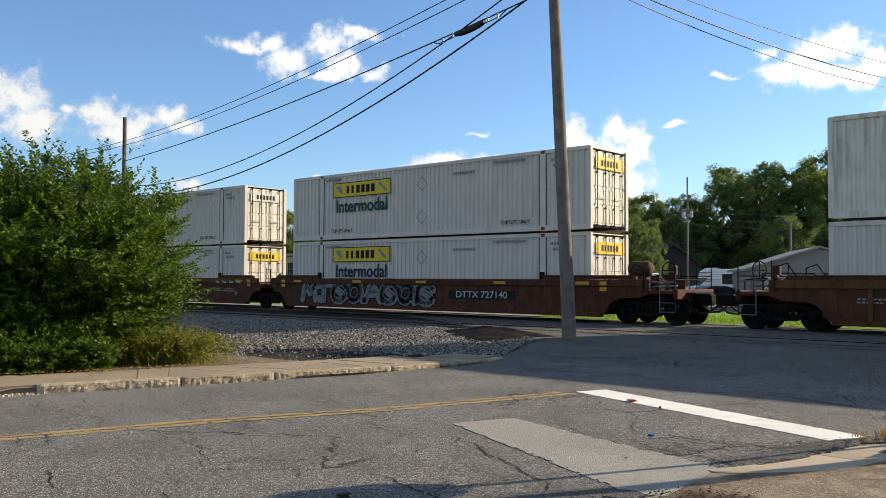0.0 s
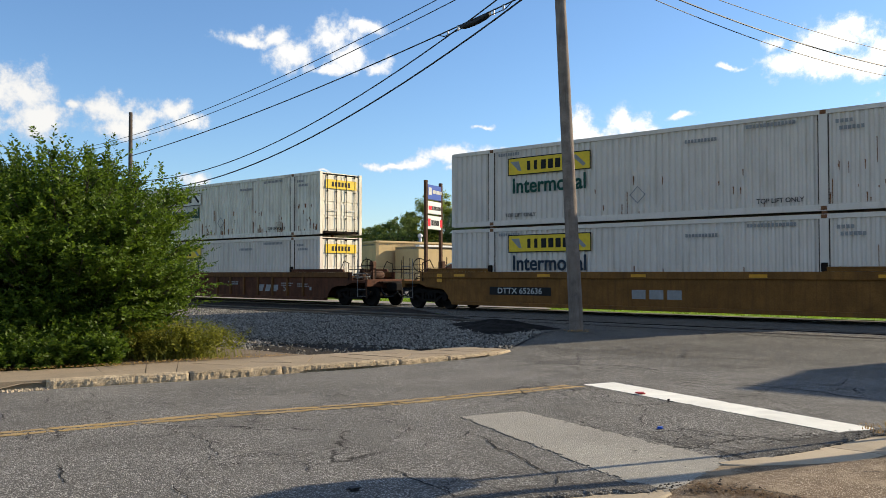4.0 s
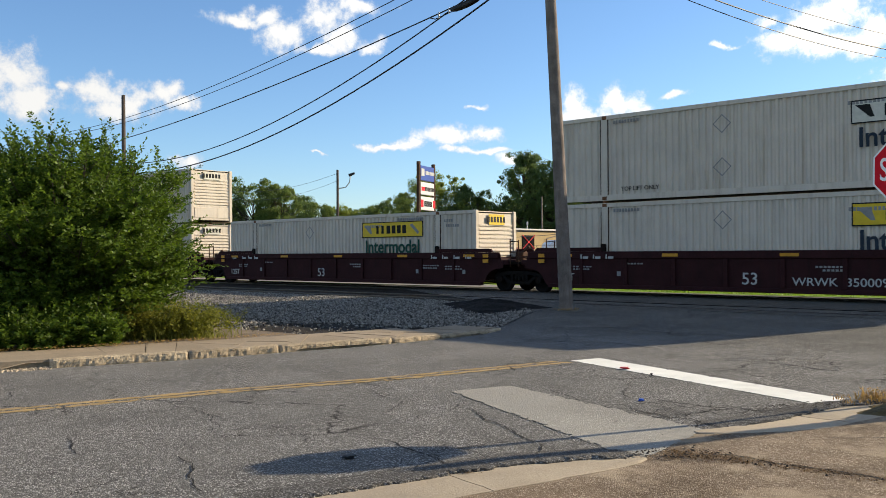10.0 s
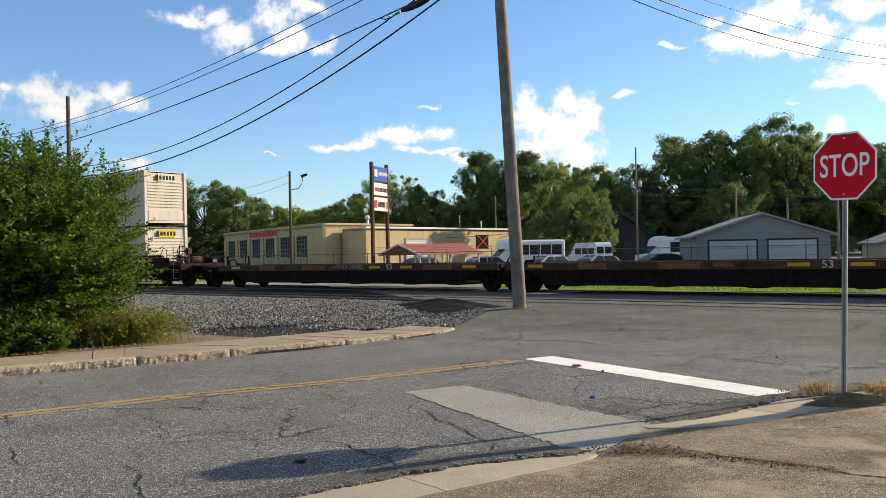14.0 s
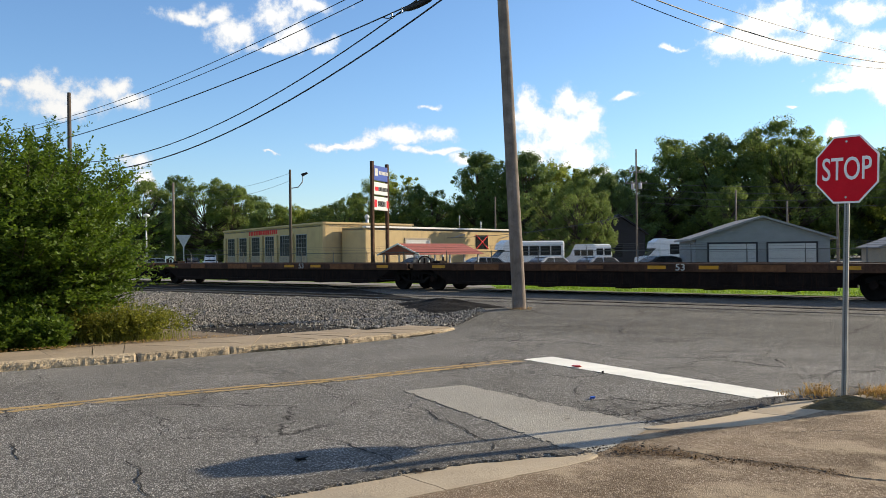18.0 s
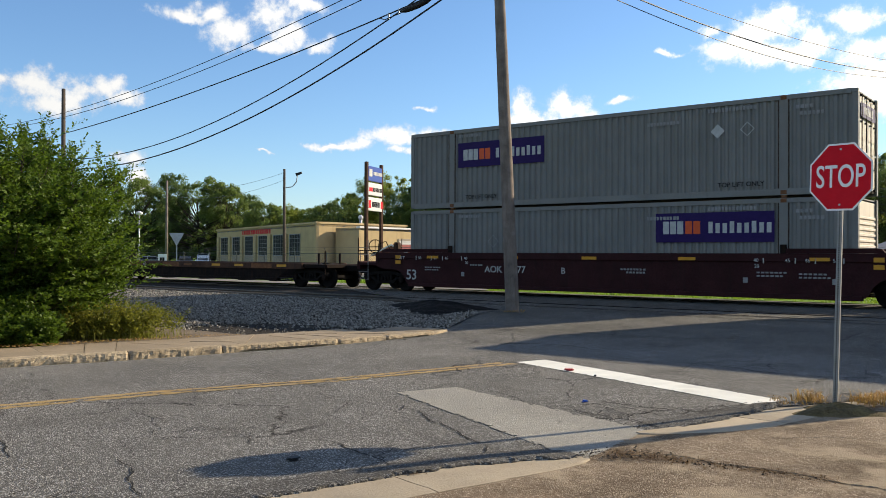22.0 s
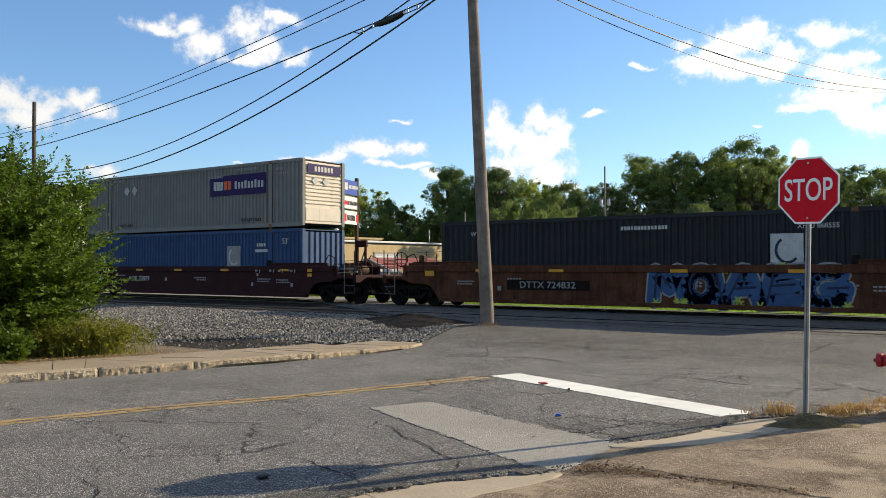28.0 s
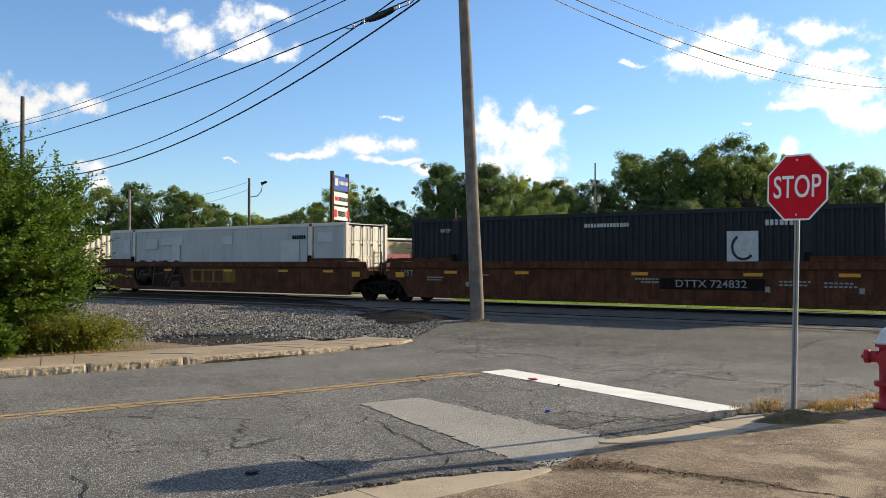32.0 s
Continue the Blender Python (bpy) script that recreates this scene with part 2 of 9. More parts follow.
def asphalt_material(name, base, crack=0.9, aggregate=0.5, stones=(0.42, 0.40, 0.365), grain_size=70.0, older=None, blotch=0.0, skim=None):
    """Worn asphalt: pale stones set in dark tar, stains, and thin branching cracks sunk into the surface."""
    mt = material(name, base, rough=0.95, vary=0.14, scale=0.7, fine=150, bump=0.0, spec=0.12)
    nt = mt.node_tree
    bs = nt.nodes["Principled BSDF"]
    co = nt.nodes.new("ShaderNodeTexCoord").outputs["Object"]
    old = bs.inputs["Base Color"].links[0].from_socket

    def node(kind, **kw):
        n = nt.nodes.new(kind)
        for k, v in kw.items():
            n.inputs[k].default_value = v
        return n

    def noise_at(sc, detail=4.0, rgh=0.55, vec=None):
        n = node("ShaderNodeTexNoise", Scale=sc, Detail=detail, Roughness=rgh)
        nt.links.new(vec or co, n.inputs["Vector"])
        return n

    def rng(v, a, b, c, d):
        n = node("ShaderNodeMapRange", **{"From Min": a, "From Max": b, "To Min": c, "To Max": d})
        nt.links.new(v, n.inputs["Value"])
        return n.outputs[0]

    def m(op, a, b):
        n = nt.nodes.new("ShaderNodeMath")
        n.operation = op
        for i, v in enumerate((a, b)):
            if isinstance(v, (int, float)):
                n.inputs[i].default_value = v
            else:
                nt.links.new(v, n.inputs[i])
        return n.outputs[0]

    def mix(fac, a, b, blend="MIX"):
        n = nt.nodes.new("ShaderNodeMix")
        n.data_type, n.blend_type = "RGBA", blend
        for key, v in (("Factor", fac), ("A", a), ("B", b)):
            if isinstance(v, (int, float)):
                n.inputs[key].default_value = v
            elif isinstance(v, tuple):
                n.inputs[key].default_value = (*v, 1)
            else:
                nt.links.new(v, n.inputs[key])
        return n.outputs["Result"]

    warp = noise_at(3.2, 10.0, 0.7)
    vm = nt.nodes.new("ShaderNodeVectorMath")
    vm.operation = "MULTIPLY_ADD"
    vm.inputs[1].default_value = (0.6, 0.6, 0.0)
    nt.links.new(warp.outputs["Color"], vm.inputs[0])
    nt.links.new(co, vm.inputs[2])
    cracks = None
    for sc, wide, seed, lo in ((0.42, 0.0065, 0.31, 0.51), (1.17, 0.013, 0.49, 0.57)):
        vor = node("ShaderNodeTexVoronoi", Scale=sc)
        vor.feature = "DISTANCE_TO_EDGE"
        nt.links.new(vm.outputs[0], vor.inputs["Vector"])
        one = m("MULTIPLY", rng(vor.outputs["Distance"], wide * 0.25, wide, 1.0, 0.0), rng(noise_at(seed, 3.0).outputs[0], lo, lo + 0.07, 0.0, crack))
        cracks = one if cracks is None else m("MAXIMUM", cracks, one)
    stone = node("ShaderNodeTexVoronoi", Scale=grain_size)
    nt.links.new(co, stone.inputs["Vector"])
    sepc = nt.nodes.new("ShaderNodeSeparateColor")
    nt.links.new(stone.outputs["Color"], sepc.inputs[0])
    round_ = rng(stone.outputs["Distance"], 0.30, 0.62, 1.0, 0.0)
    worn = rng(noise_at(0.9, 5.0, 0.6).outputs[0], 0.3, 0.7, 0.55, 1.35)
    fac = m("MULTIPLY", m("MULTIPLY", rng(sepc.outputs[0], 0.1, 1.0, 0.0, aggregate * 2), round_), worn)
    fac = m("MINIMUM", fac, 1.0)
    col = mix(fac, old, mix(sepc.outputs[1], tuple(c * 0.7 for c in stones), tuple(min(1, c * 1.3) for c in stones)))
    stain = rng(noise_at(1.7, 6.0, 0.7).outputs[0], 0.58, 0.70, 0.0, 0.55)
    col = mix(stain, col, mix(1.0, col, (0.62, 0.60, 0.58), "MULTIPLY"))
    if blotch:
        col = mix(rng(noise_at(0.75, 7.0, 0.65).outputs[0], 0.42, 0.6, 0.0, blotch), col, mix(1.0, col, (0.55, 0.53, 0.50), "MULTIPLY"))
    if skim:
        col = mix(rng(noise_at(1.15, 8.0, 0.68).outputs[0], 0.50, 0.60, 0.0, 0.75), col, mix(noise_at(30.0, 4.0).outputs[0], tuple(c * 0.8 for c in skim), tuple(c * 1.15 for c in skim)))
    if older:
        sep = nt.nodes.new("ShaderNodeSeparateXYZ")
        nt.links.new(co, sep.inputs[0])
        where = rng(m("ADD", sep.outputs[1], m("MULTIPLY", noise_at(0.5, 4.0).outputs[0], 4.0)), older, older + 2.5, 0.0, 1.0)
        col = mix(where, col, mix(1.0, col, (0.76, 0.75, 0.72), "MULTIPLY"))
    col = mix(cracks, col, (0.012, 0.011, 0.010))
    nt.links.new(col, bs.inputs["Base Color"])
    h = m("ADD", m("MULTIPLY", cracks, -2.5), m("ADD", round_, noise_at(140.0, 3.0).outputs[0]))
    bp = node("ShaderNodeBump", Strength=0.45, Distance=0.008)
    nt.links.new(h, bp.inputs["Height"])
    nt.links.new(bp.outputs[0], bs.inputs["Normal"])
    return mt


M = dict(
    asphalt=asphalt_material("worn_asphalt", (0.108, 0.101, 0.090), aggregate=0.58, stones=(0.48, 0.46, 0.42), older=15.5),
    asphalt_lip=asphalt_material("cracked_edge_asphalt", (0.07, 0.064, 0.056), crack=1.0, aggregate=0.4),
    asphalt_dark=asphalt_material("broken_asphalt", (0.05, 0.046, 0.04), crack=0.7, aggregate=0.25),
    far_road=asphalt_material("pale_old_road", (0.24, 0.225, 0.20), crack=0.2, aggregate=0.3),
    line_white=material("white_road_paint", (0.84, 0.82, 0.74), 0.8, vary=0.10, fine=80, dirt=(0.45, 0.43, 0.38), dirt_amount=0.3, scale=3, bump=0.25, spec=0.15),
    line_worn=asphalt_material("worn_grey_road_paint", (0.30, 0.28, 0.24), crack=0.15, aggregate=0.5, stones=(0.52, 0.49, 0.42)),
    line_yellow=material("worn_yellow_road_paint", (0.42, 0.285, 0.115), 0.85, vary=0.3, fine=60, dirt=(0.22, 0.18, 0.125), dirt_amount=0.5, scale=4, bump=0.3),
    concrete=material("weathered_concrete", (0.45, 0.365, 0.255), 0.9, vary=0.16, scale=1.4, fine=50, bump=0.35, dirt=(0.20, 0.165, 0.125), dirt_amount=0.4, per_object=0.05),
    concrete_old=asphalt_material("exposed_aggregate_concrete", (0.178, 0.126, 0.08), crack=0.25, aggregate=0.55, stones=(0.58, 0.48, 0.36), grain_size=85.0, blotch=0.8, skim=(0.40, 0.315, 0.215)),
    kerb=material("rough_granite_kerb", (0.46, 0.36, 0.235), 0.9, vary=0.35, scale=7, fine=32, bump=1.0, dirt=(0.10, 0.08, 0.06), dirt_amount=0.4, per_object=0.10),
    earth=material("dry_earth", (0.20, 0.15, 0.10), 0.95, vary=0.3, scale=2, fine=30, bump=0.7),
    ballast=material("ballast_bed", (0.045, 0.038, 0.031), 0.95, vary=0.4, scale=1.5, fine=28, bump=1.0, spec=0.1),
    stone=material("ballast_stone", (0.25, 0.228, 0.195), 0.9, vary=0.25, scale=9, fine=60, bump=0.2, island=0.8, spec=0.08),
    grass=material("mown_grass", (0.16, 0.27, 0.03), 0.9, vary=0.35, scale=0.6, fine=14, bump=0.8, spec=0.1),
    rail=material("rusty_rail_side", (0.10, 0.065, 0.045), 0.75, vary=0.3, scale=4, fine=40),
    railhead=material("rust_dulled_rail_head", (0.14, 0.115, 0.095), 0.5, metal=0.6, vary=0.15, bump=0.05),
    tie=material("creosoted_sleeper", (0.045, 0.035, 0.028), 0.9, vary=0.3, scale=5, fine=35, bump=0.6, spec=0.1),
    pole=material("weathered_pole_wood", (0.24, 0.196, 0.165), 0.9, vary=0.3, scale=3, fine=40, bump=0.7, dirt=(0.09, 0.073, 0.057), dirt_amount=0.4, streak=True, spec=0.15),
    pole_dark=material("dark_pole_wood", (0.09, 0.07, 0.055), 0.9, vary=0.25, scale=3, fine=40, bump=0.4),
    galv=material("galvanised_steel", (0.42, 0.42, 0.42), 0.45, metal=0.7, vary=0.12, scale=9, fine=40, bump=0.05),
    black=material("black_rubber", (0.015, 0.015, 0.016), 0.6, vary=0.2, bump=0.05),
    sign_red=material("red_sign_face", (0.60, 0.006, 0.018), 0.6, vary=0.06, bump=0.02, spec=0.15),
    sign_white=material("white_sign_sheeting", (0.88, 0.87, 0.84), 0.6, vary=0.04, bump=0.02, spec=0.2),
    maroon=material("maroon_car_paint", (0.040, 0.0115, 0.012), 0.8, vary=0.22, scale=2, fine=30, bump=0.1, dirt=(0.020, 0.011, 0.009), dirt_amount=0.4, streak=True, spec=0.15),
    brown=material("faded_brown_car_paint", (0.105, 0.040, 0.020), 0.8, vary=0.28, scale=2, fine=30, bump=0.15, dirt=(0.038, 0.019, 0.012), dirt_amount=0.55, streak=True, spec=0.15),
    ochre=material("faded_ochre_car_paint", (0.20, 0.088, 0.019), 0.75, vary=0.25, scale=2, fine=30, bump=0.15, dirt=(0.085, 0.038, 0.014), dirt_amount=0.5, streak=True, spec=0.2),
    soot=material("sooty_black_steel", (0.016, 0.0105, 0.0085), 0.9, vary=0.35, scale=3, fine=30, bump=0.15, dirt=(0.042, 0.019, 0.010), dirt_amount=0.35, streak=True, spec=0.12),
    running=material("greasy_running_gear", (0.012, 0.0095, 0.008), 0.9, vary=0.3, scale=5, fine=40, bump=0.2, spec=0.12),
    white=material("white_container_paint", (0.67, 0.585, 0.50), 0.6, vary=0.06, scale=1.2, fine=30, bump=0.04, dirt=(0.36, 0.28, 0.19), dirt_amount=0.25, streak=True),
    # rust-streaked; base raised to put the sun on the end doors into the paint
    white_rusty_sunlit=material("rust_streaked_white_paint", (0.74, 0.69, 0.57), 0.65, vary=0.09, scale=1.6, fine=30, bump=0.06, dirt=(0.22, 0.105, 0.045), dirt_amount=0.42, streak=True),
    cream=material("cream_container_paint", (0.64, 0.555, 0.45), 0.6, vary=0.07, scale=1.2, fine=30, bump=0.04, dirt=(0.30, 0.22, 0.13), dirt_amount=0.3, streak=True),
    grey=material("grey_container_paint", (0.215, 0.208, 0.19), 0.65, vary=0.08, scale=1.2, fine=30, bump=0.04, dirt=(0.16, 0.145, 0.12), dirt_amount=0.28, streak=True, spec=0.2),
    palegrey=material("pale_blue_grey_paint", (0.44, 0.44, 0.42), 0.65, vary=0.08, scale=1.0, fine=25, bump=0.05, dirt=(0.30, 0.29, 0.27), dirt_amount=0.35, streak=True),
    blue=material("dull_blue_container_paint", (0.024, 0.062, 0.15), 0.65, vary=0.15, scale=1.5, fine=30, bump=0.05, dirt=(0.08, 0.12, 0.18), dirt_amount=0.35, streak=True),
    blackbox=material("black_container_paint", (0.019, 0.021, 0.024), 0.65, vary=0.15, scale=1.5, fine=30, bump=0.05, dirt=(0.03, 0.03, 0.03), dirt_amount=0.3, streak=True, spec=0.25),
    rust=material("rusty_steel", (0.20, 0.085, 0.035), 0.85, vary=0.3, scale=6, fine=40, bump=0.3),
    decal_yellow=material("yellow_decal", (0.74, 0.50, 0.02), 0.5, vary=0.08, bump=0.02),
    decal_faded=material("faded_decal", (0.66, 0.62, 0.52), 0.6, vary=0.12, bump=0.02),
    decal_black=material("black_lettering", (0.016, 0.015, 0.015), 0.65, vary=0.15, bump=0.02, spec=0.15),
    decal_green=material("green_lettering", (0.008, 0.062, 0.042), 0.6, vary=0.15, bump=0.02, spec=0.2),
    decal_navy=material("navy_lettering", (0.020, 0.032, 0.048), 0.6, vary=0.15, bump=0.02, spec=0.2),
    decal_white=material("white_lettering", (0.50, 0.495, 0.47), 0.65, vary=0.15, fine=30, bump=0.02, spec=0.15),
    decal_grey=material("worn_grey_lettering", (0.28, 0.27, 0.26), 0.7, vary=0.15, bump=0.02),
    decal_purple=material("purple_decal", (0.024, 0.010, 0.085), 0.6, vary=0.12, bump=0.02, spec=0.15),
    decal_orange=material("orange_lettering", (0.70, 0.10, 0.02), 0.5, vary=0.08, bump=0.02),
    reflector=material("yellow_reflector", (0.62, 0.28, 0.015), 0.4, vary=0.1, bump=0.02),
    paint_silver=material("silver_spray_paint", (0.20, 0.195, 0.19), 0.55, vary=0.15, scale=3, bump=0.03),
    paint_shade=material("grey_spray_shading", (0.085, 0.08, 0.08), 0.7, vary=0.3, scale=4, bump=0.03),
    paint_violet=material("violet_spray_paint", (0.10, 0.075, 0.14), 0.7, vary=0.2, scale=4, bump=0.03),
    paint_lime=material("lime_spray_paint", (0.36, 0.42, 0.06), 0.6, vary=0.2, scale=4, bump=0.03),
    paint_navy=material("navy_spray_paint", (0.012, 0.022, 0.06), 0.6, vary=0.2, scale=4, bump=0.03),
    paint_blue=material("blue_spray_paint", (0.03, 0.082, 0.19), 0.5, vary=0.2, scale=3, bump=0.03),
    tan=material("tan_stucco", (0.50, 0.375, 0.20), 0.9, vary=0.08, scale=0.7, fine=20, bump=0.2, dirt=(0.32, 0.24, 0.14), dirt_amount=0.25, streak=True, spec=0.15),
    tan_dark=material("tan_pier_paint", (0.36, 0.30, 0.22), 0.9, vary=0.1, scale=1, fine=20, bump=0.2),
    trim_white=material("white_trim_paint", (0.66, 0.65, 0.62), 0.6, vary=0.06, bump=0.05),
    roof_grey=material("grey_roofing", (0.24, 0.24, 0.245), 0.8, vary=0.12, bump=0.2),
    roof_red=material("faded_red_metal_roof", (0.30, 0.085, 0.055), 0.6, vary=0.12, scale=2, bump=0.05),
    siding=material("grey_lap_siding", (0.24, 0.245, 0.245), 0.75, vary=0.06, scale=2, fine=25, bump=0.08, spec=0.2),
    door_white=material("white_garage_door", (0.46, 0.455, 0.44), 0.6, vary=0.05, bump=0.04),
    glass=material("dark_window_glass", (0.012, 0.013, 0.014), 0.25, vary=0.2, bump=0.0, spec=0.18),
    car_white=material("white_vehicle_paint", (0.70, 0.70, 0.70), 0.3, vary=0.03, bump=0.0),
    car_silver=material("silver_vehicle_paint", (0.34, 0.35, 0.37), 0.3, metal=0.5, vary=0.05, bump=0.0),
    car_dark=material("dark_vehicle_paint", (0.03, 0.032, 0.038), 0.3, vary=0.05, bump=0.0),
    tyre=material("tyre_rubber", (0.02, 0.02, 0.02), 0.85, vary=0.2, bump=0.1),
    sign_blue=material("blue_sign_face", (0.02, 0.06, 0.30), 0.4, vary=0.05, bump=0.02),
    hydrant_red=material("red_hydrant_paint", (0.36, 0.02, 0.03), 0.5, vary=0.12, scale=8, bump=0.1),
    hydrant_white=material("white_hydrant_paint", (0.62, 0.62, 0.6), 0.5, vary=0.1, bump=0.1),
    straw=leaf_material("dry_straw", (0.40, 0.26, 0.11), 0.45, 0.3),
    weed=leaf_material("weed_blades", (0.20, 0.22, 0.05), 0.5, 0.5),
    leaf=leaf_material("small_green_leaves", (0.088, 0.158, 0.024), 0.6, 0.5),
    leaf_far=leaf_material("broadleaf_crown", (0.165, 0.24, 0.085), 0.5, 0.55),
    leaf_dark=leaf_material("dark_crown", (0.13, 0.205, 0.09), 0.5, 0.5),
    leaf_light=leaf_material("light_crown", (0.25, 0.32, 0.085), 0.5, 0.65),
    bark=material("tree_bark", (0.085, 0.065, 0.05), 0.95, vary=0.3, scale=5, fine=30, bump=0.6),
    plastic_red=material("red_plastic_scrap", (0.40, 0.02, 0.02), 0.4, vary=0.1, bump=0.1),
    plastic_blue=material("blue_plastic_scrap", (0.02, 0.10, 0.50), 0.4, vary=0.1, bump=0.1),
    rust_dark=material("dark_rusty_steel", (0.085, 0.040, 0.022), 0.9, vary=0.4, scale=2, fine=30, bump=0.2, dirt=(0.02, 0.016, 0.014), dirt_amount=0.4, streak=True),
    # oil-brown bed, with the shade between the rails put into its colour
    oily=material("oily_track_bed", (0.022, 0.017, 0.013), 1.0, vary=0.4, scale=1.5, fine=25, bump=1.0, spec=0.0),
    dark_gravel=material("dark_fine_gravel", (0.02, 0.0175, 0.0155), 0.95, vary=0.5, scale=5, fine=22, bump=1.0, spec=0.08),
    patch_grey=material("overpainted_patch", (0.50, 0.50, 0.475), 0.65, vary=0.08, scale=2, fine=30, bump=0.04),
    post_steel=material("weathered_sign_post", (0.27, 0.27, 0.26), 0.55, metal=0.35, vary=0.15, scale=9, fine=40, bump=0.05),
    worn_rail=material("worn_steel_rail", (0.17, 0.16, 0.15), 0.6, metal=0.3, vary=0.25, scale=5, fine=40, bump=0.1),
    house_dark=material("dark_house_wall", (0.03, 0.03, 0.035), 0.8, vary=0.2, bump=0.2),
    seam_rust=material("rusty_dark_seam", (0.06, 0.034, 0.02), 0.9, vary=0.5, scale=3, fine=30, bump=0.2, spec=0.1),
    rust_streak=material("run_of_rust", (0.26, 0.12, 0.05), 0.9, vary=0.35, scale=5, fine=40, bump=0.1, spec=0.1),
    straw_dark=leaf_material("brown_thatch", (0.17, 0.105, 0.05), 0.45, 0.2),
    sash=material("grey_sash_paint", (0.30, 0.30, 0.29), 0.7, vary=0.1, bump=0.03),
    faded_yellow=material("faded_yellow_car_paint", (0.20, 0.125, 0.025), 0.8, vary=0.3, scale=2.5, fine=30, bump=0.1, dirt=(0.11, 0.045, 0.02), dirt_amount=0.5, streak=True, spec=0.12),
    chord=material("ochre_brown_car_paint", (0.15, 0.068, 0.022), 0.8, vary=0.28, scale=2, fine=30, bump=0.15, dirt=(0.05, 0.025, 0.013), dirt_amount=0.5, streak=True, spec=0.15),
    fence_steel=material("dull_fence_steel", (0.12, 0.12, 0.118), 0.8, vary=0.1, bump=0.0, spec=0.1),
    pavement=material("dirty_pavement_concrete", (0.345, 0.27, 0.182), 0.92, vary=0.18, scale=1.2, fine=45, bump=0.4, dirt=(0.15, 0.115, 0.08), dirt_amount=0.45, per_object=0.05),
    old_glass=material("grimy_workshop_glass", (0.014, 0.015, 0.016), 0.5, vary=0.3, bump=0.0, spec=0.08),
    sign_grey=material("dull_white_sign_panel", (0.55, 0.55, 0.54), 0.6, vary=0.05, bump=0.02),
    rust_brown=material("rusty_brown_car_paint", (0.108, 0.043, 0.022), 0.85, vary=0.32, scale=2, fine=30, bump=0.2, dirt=(0.028, 0.014, 0.009), dirt_amount=0.55, streak=True, spec=0.12),
    paint_faded=material("faded_spray_paint", (0.105, 0.07, 0.05), 0.8, vary=0.35, scale=3, fine=25, bump=0.05, spec=0.1),
    paint_dark=material("dark_spray_paint", (0.03, 0.018, 0.013), 0.8, vary=0.35, scale=3, fine=25, bump=0.05, spec=0.1),
)


# ---- building helpers ----
def part(name, bm, mat, parent=None, label="", at=None):
    """Links a bmesh as one mesh object under a thing or a part."""
    me = bpy.data.meshes.new(name)
    bm.to_mesh(me)
    bm.free()
    me.materials.append(M[mat] if isinstance(mat, str) else mat)
    ob = new(name, me)
    if at is not None:
        ob.matrix_basis = at
    if parent is not None:
        ob.parent = parent
    if label:
        tagged(ob, label)
    return ob


def again(ob, parent, at, label=""):
    """Another object on the same mesh."""
    o = new(ob.name.split(".")[0], ob.data)
    o.parent, o.matrix_basis = parent, at
    if label or ob.get("label"):
        tagged(o, label or ob["label"])
    return o


def thing(name, label, category, group="", kind="", at=None):
    ob = new(name)
    ob.empty_display_size = 0.2
    if at is not None:
        ob.matrix_basis = at
    return tagged(ob, label, category, group, kind)


def box(bm, x0, y0, z0, x1, y1, z1):
    v = [bm.verts.new(p) for p in ((x0, y0, z0), (x1, y0, z0), (x1, y1, z0), (x0, y1, z0), (x0, y0, z1), (x1, y0, z1), (x1, y1, z1), (x0, y1, z1))]
    for f in ((3, 2, 1, 0), (4, 5, 6, 7), (0, 1, 5, 4), (1, 2, 6, 5), (2, 3, 7, 6), (3, 0, 4, 7)):
        bm.faces.new([v[i] for i in f])
    return v


def soft_box(bm, x0, y0, z0, x1, y1, z1, r=0.02):
    """A box with chamfered edges."""
    b = bmesh.new()
    box(b, x0, y0, z0, x1, y1, z1)
    bmesh.ops.bevel(b, geom=b.edges[:], offset=r, segments=1, affect="EDGES")
    join(bm, b)


def join(bm, other, m=None):
    """Adds another bmesh to bm and frees it."""
    if m is not None:
        bmesh.ops.transform(other, matrix=m, verts=other.verts)
    vs = {v: bm.verts.new(v.co) for v in other.verts}
    for f in other.faces:
        nf = bm.faces.new([vs[v] for v in f.verts])
        nf.smooth = f.smooth
    other.free()


def tube(bm, p0, p1, r0, r1=None, seg=10, caps=True):
    p0, p1 = Vector(p0), Vector(p1)
    r1 = r0 if r1 is None else r1
    d = (p1 - p0).normalized()
    a = d.orthogonal().normalized()
    b = d.cross(a)
    rings = []
    for p, r in ((p0, r0), (p1, r1)):
        rings.append([bm.verts.new(p + (a * math.cos(k * math.tau / seg) + b * math.sin(k * math.tau / seg)) * r) for k in range(seg)])
    for k in range(seg):
        f = bm.faces.new((rings[0][k], rings[0][(k + 1) % seg], rings[1][(k + 1) % seg], rings[1][k]))
        f.smooth = seg > 6
    if caps:
        bm.faces.new(rings[0][::-1])
        bm.faces.new(rings[1])


def lathe(bm, profile, seg=16, m=None):
    """Turns (radius, height) pairs round the z axis."""
    m = m or Matrix()
    rings = [[bm.verts.new(m @ Vector((r * math.cos(k * math.tau / seg), r * math.sin(k * math.tau / seg), z))) for k in range(seg)] for r, z in profile]
    for a, b in zip(rings, rings[1:]):
        for k in range(seg):
            f = bm.faces.new((a[k], a[(k + 1) % seg], b[(k + 1) % seg], b[k]))
            f.smooth = True
    bm.faces.new(rings[0][::-1])
    bm.faces.new(rings[-1])


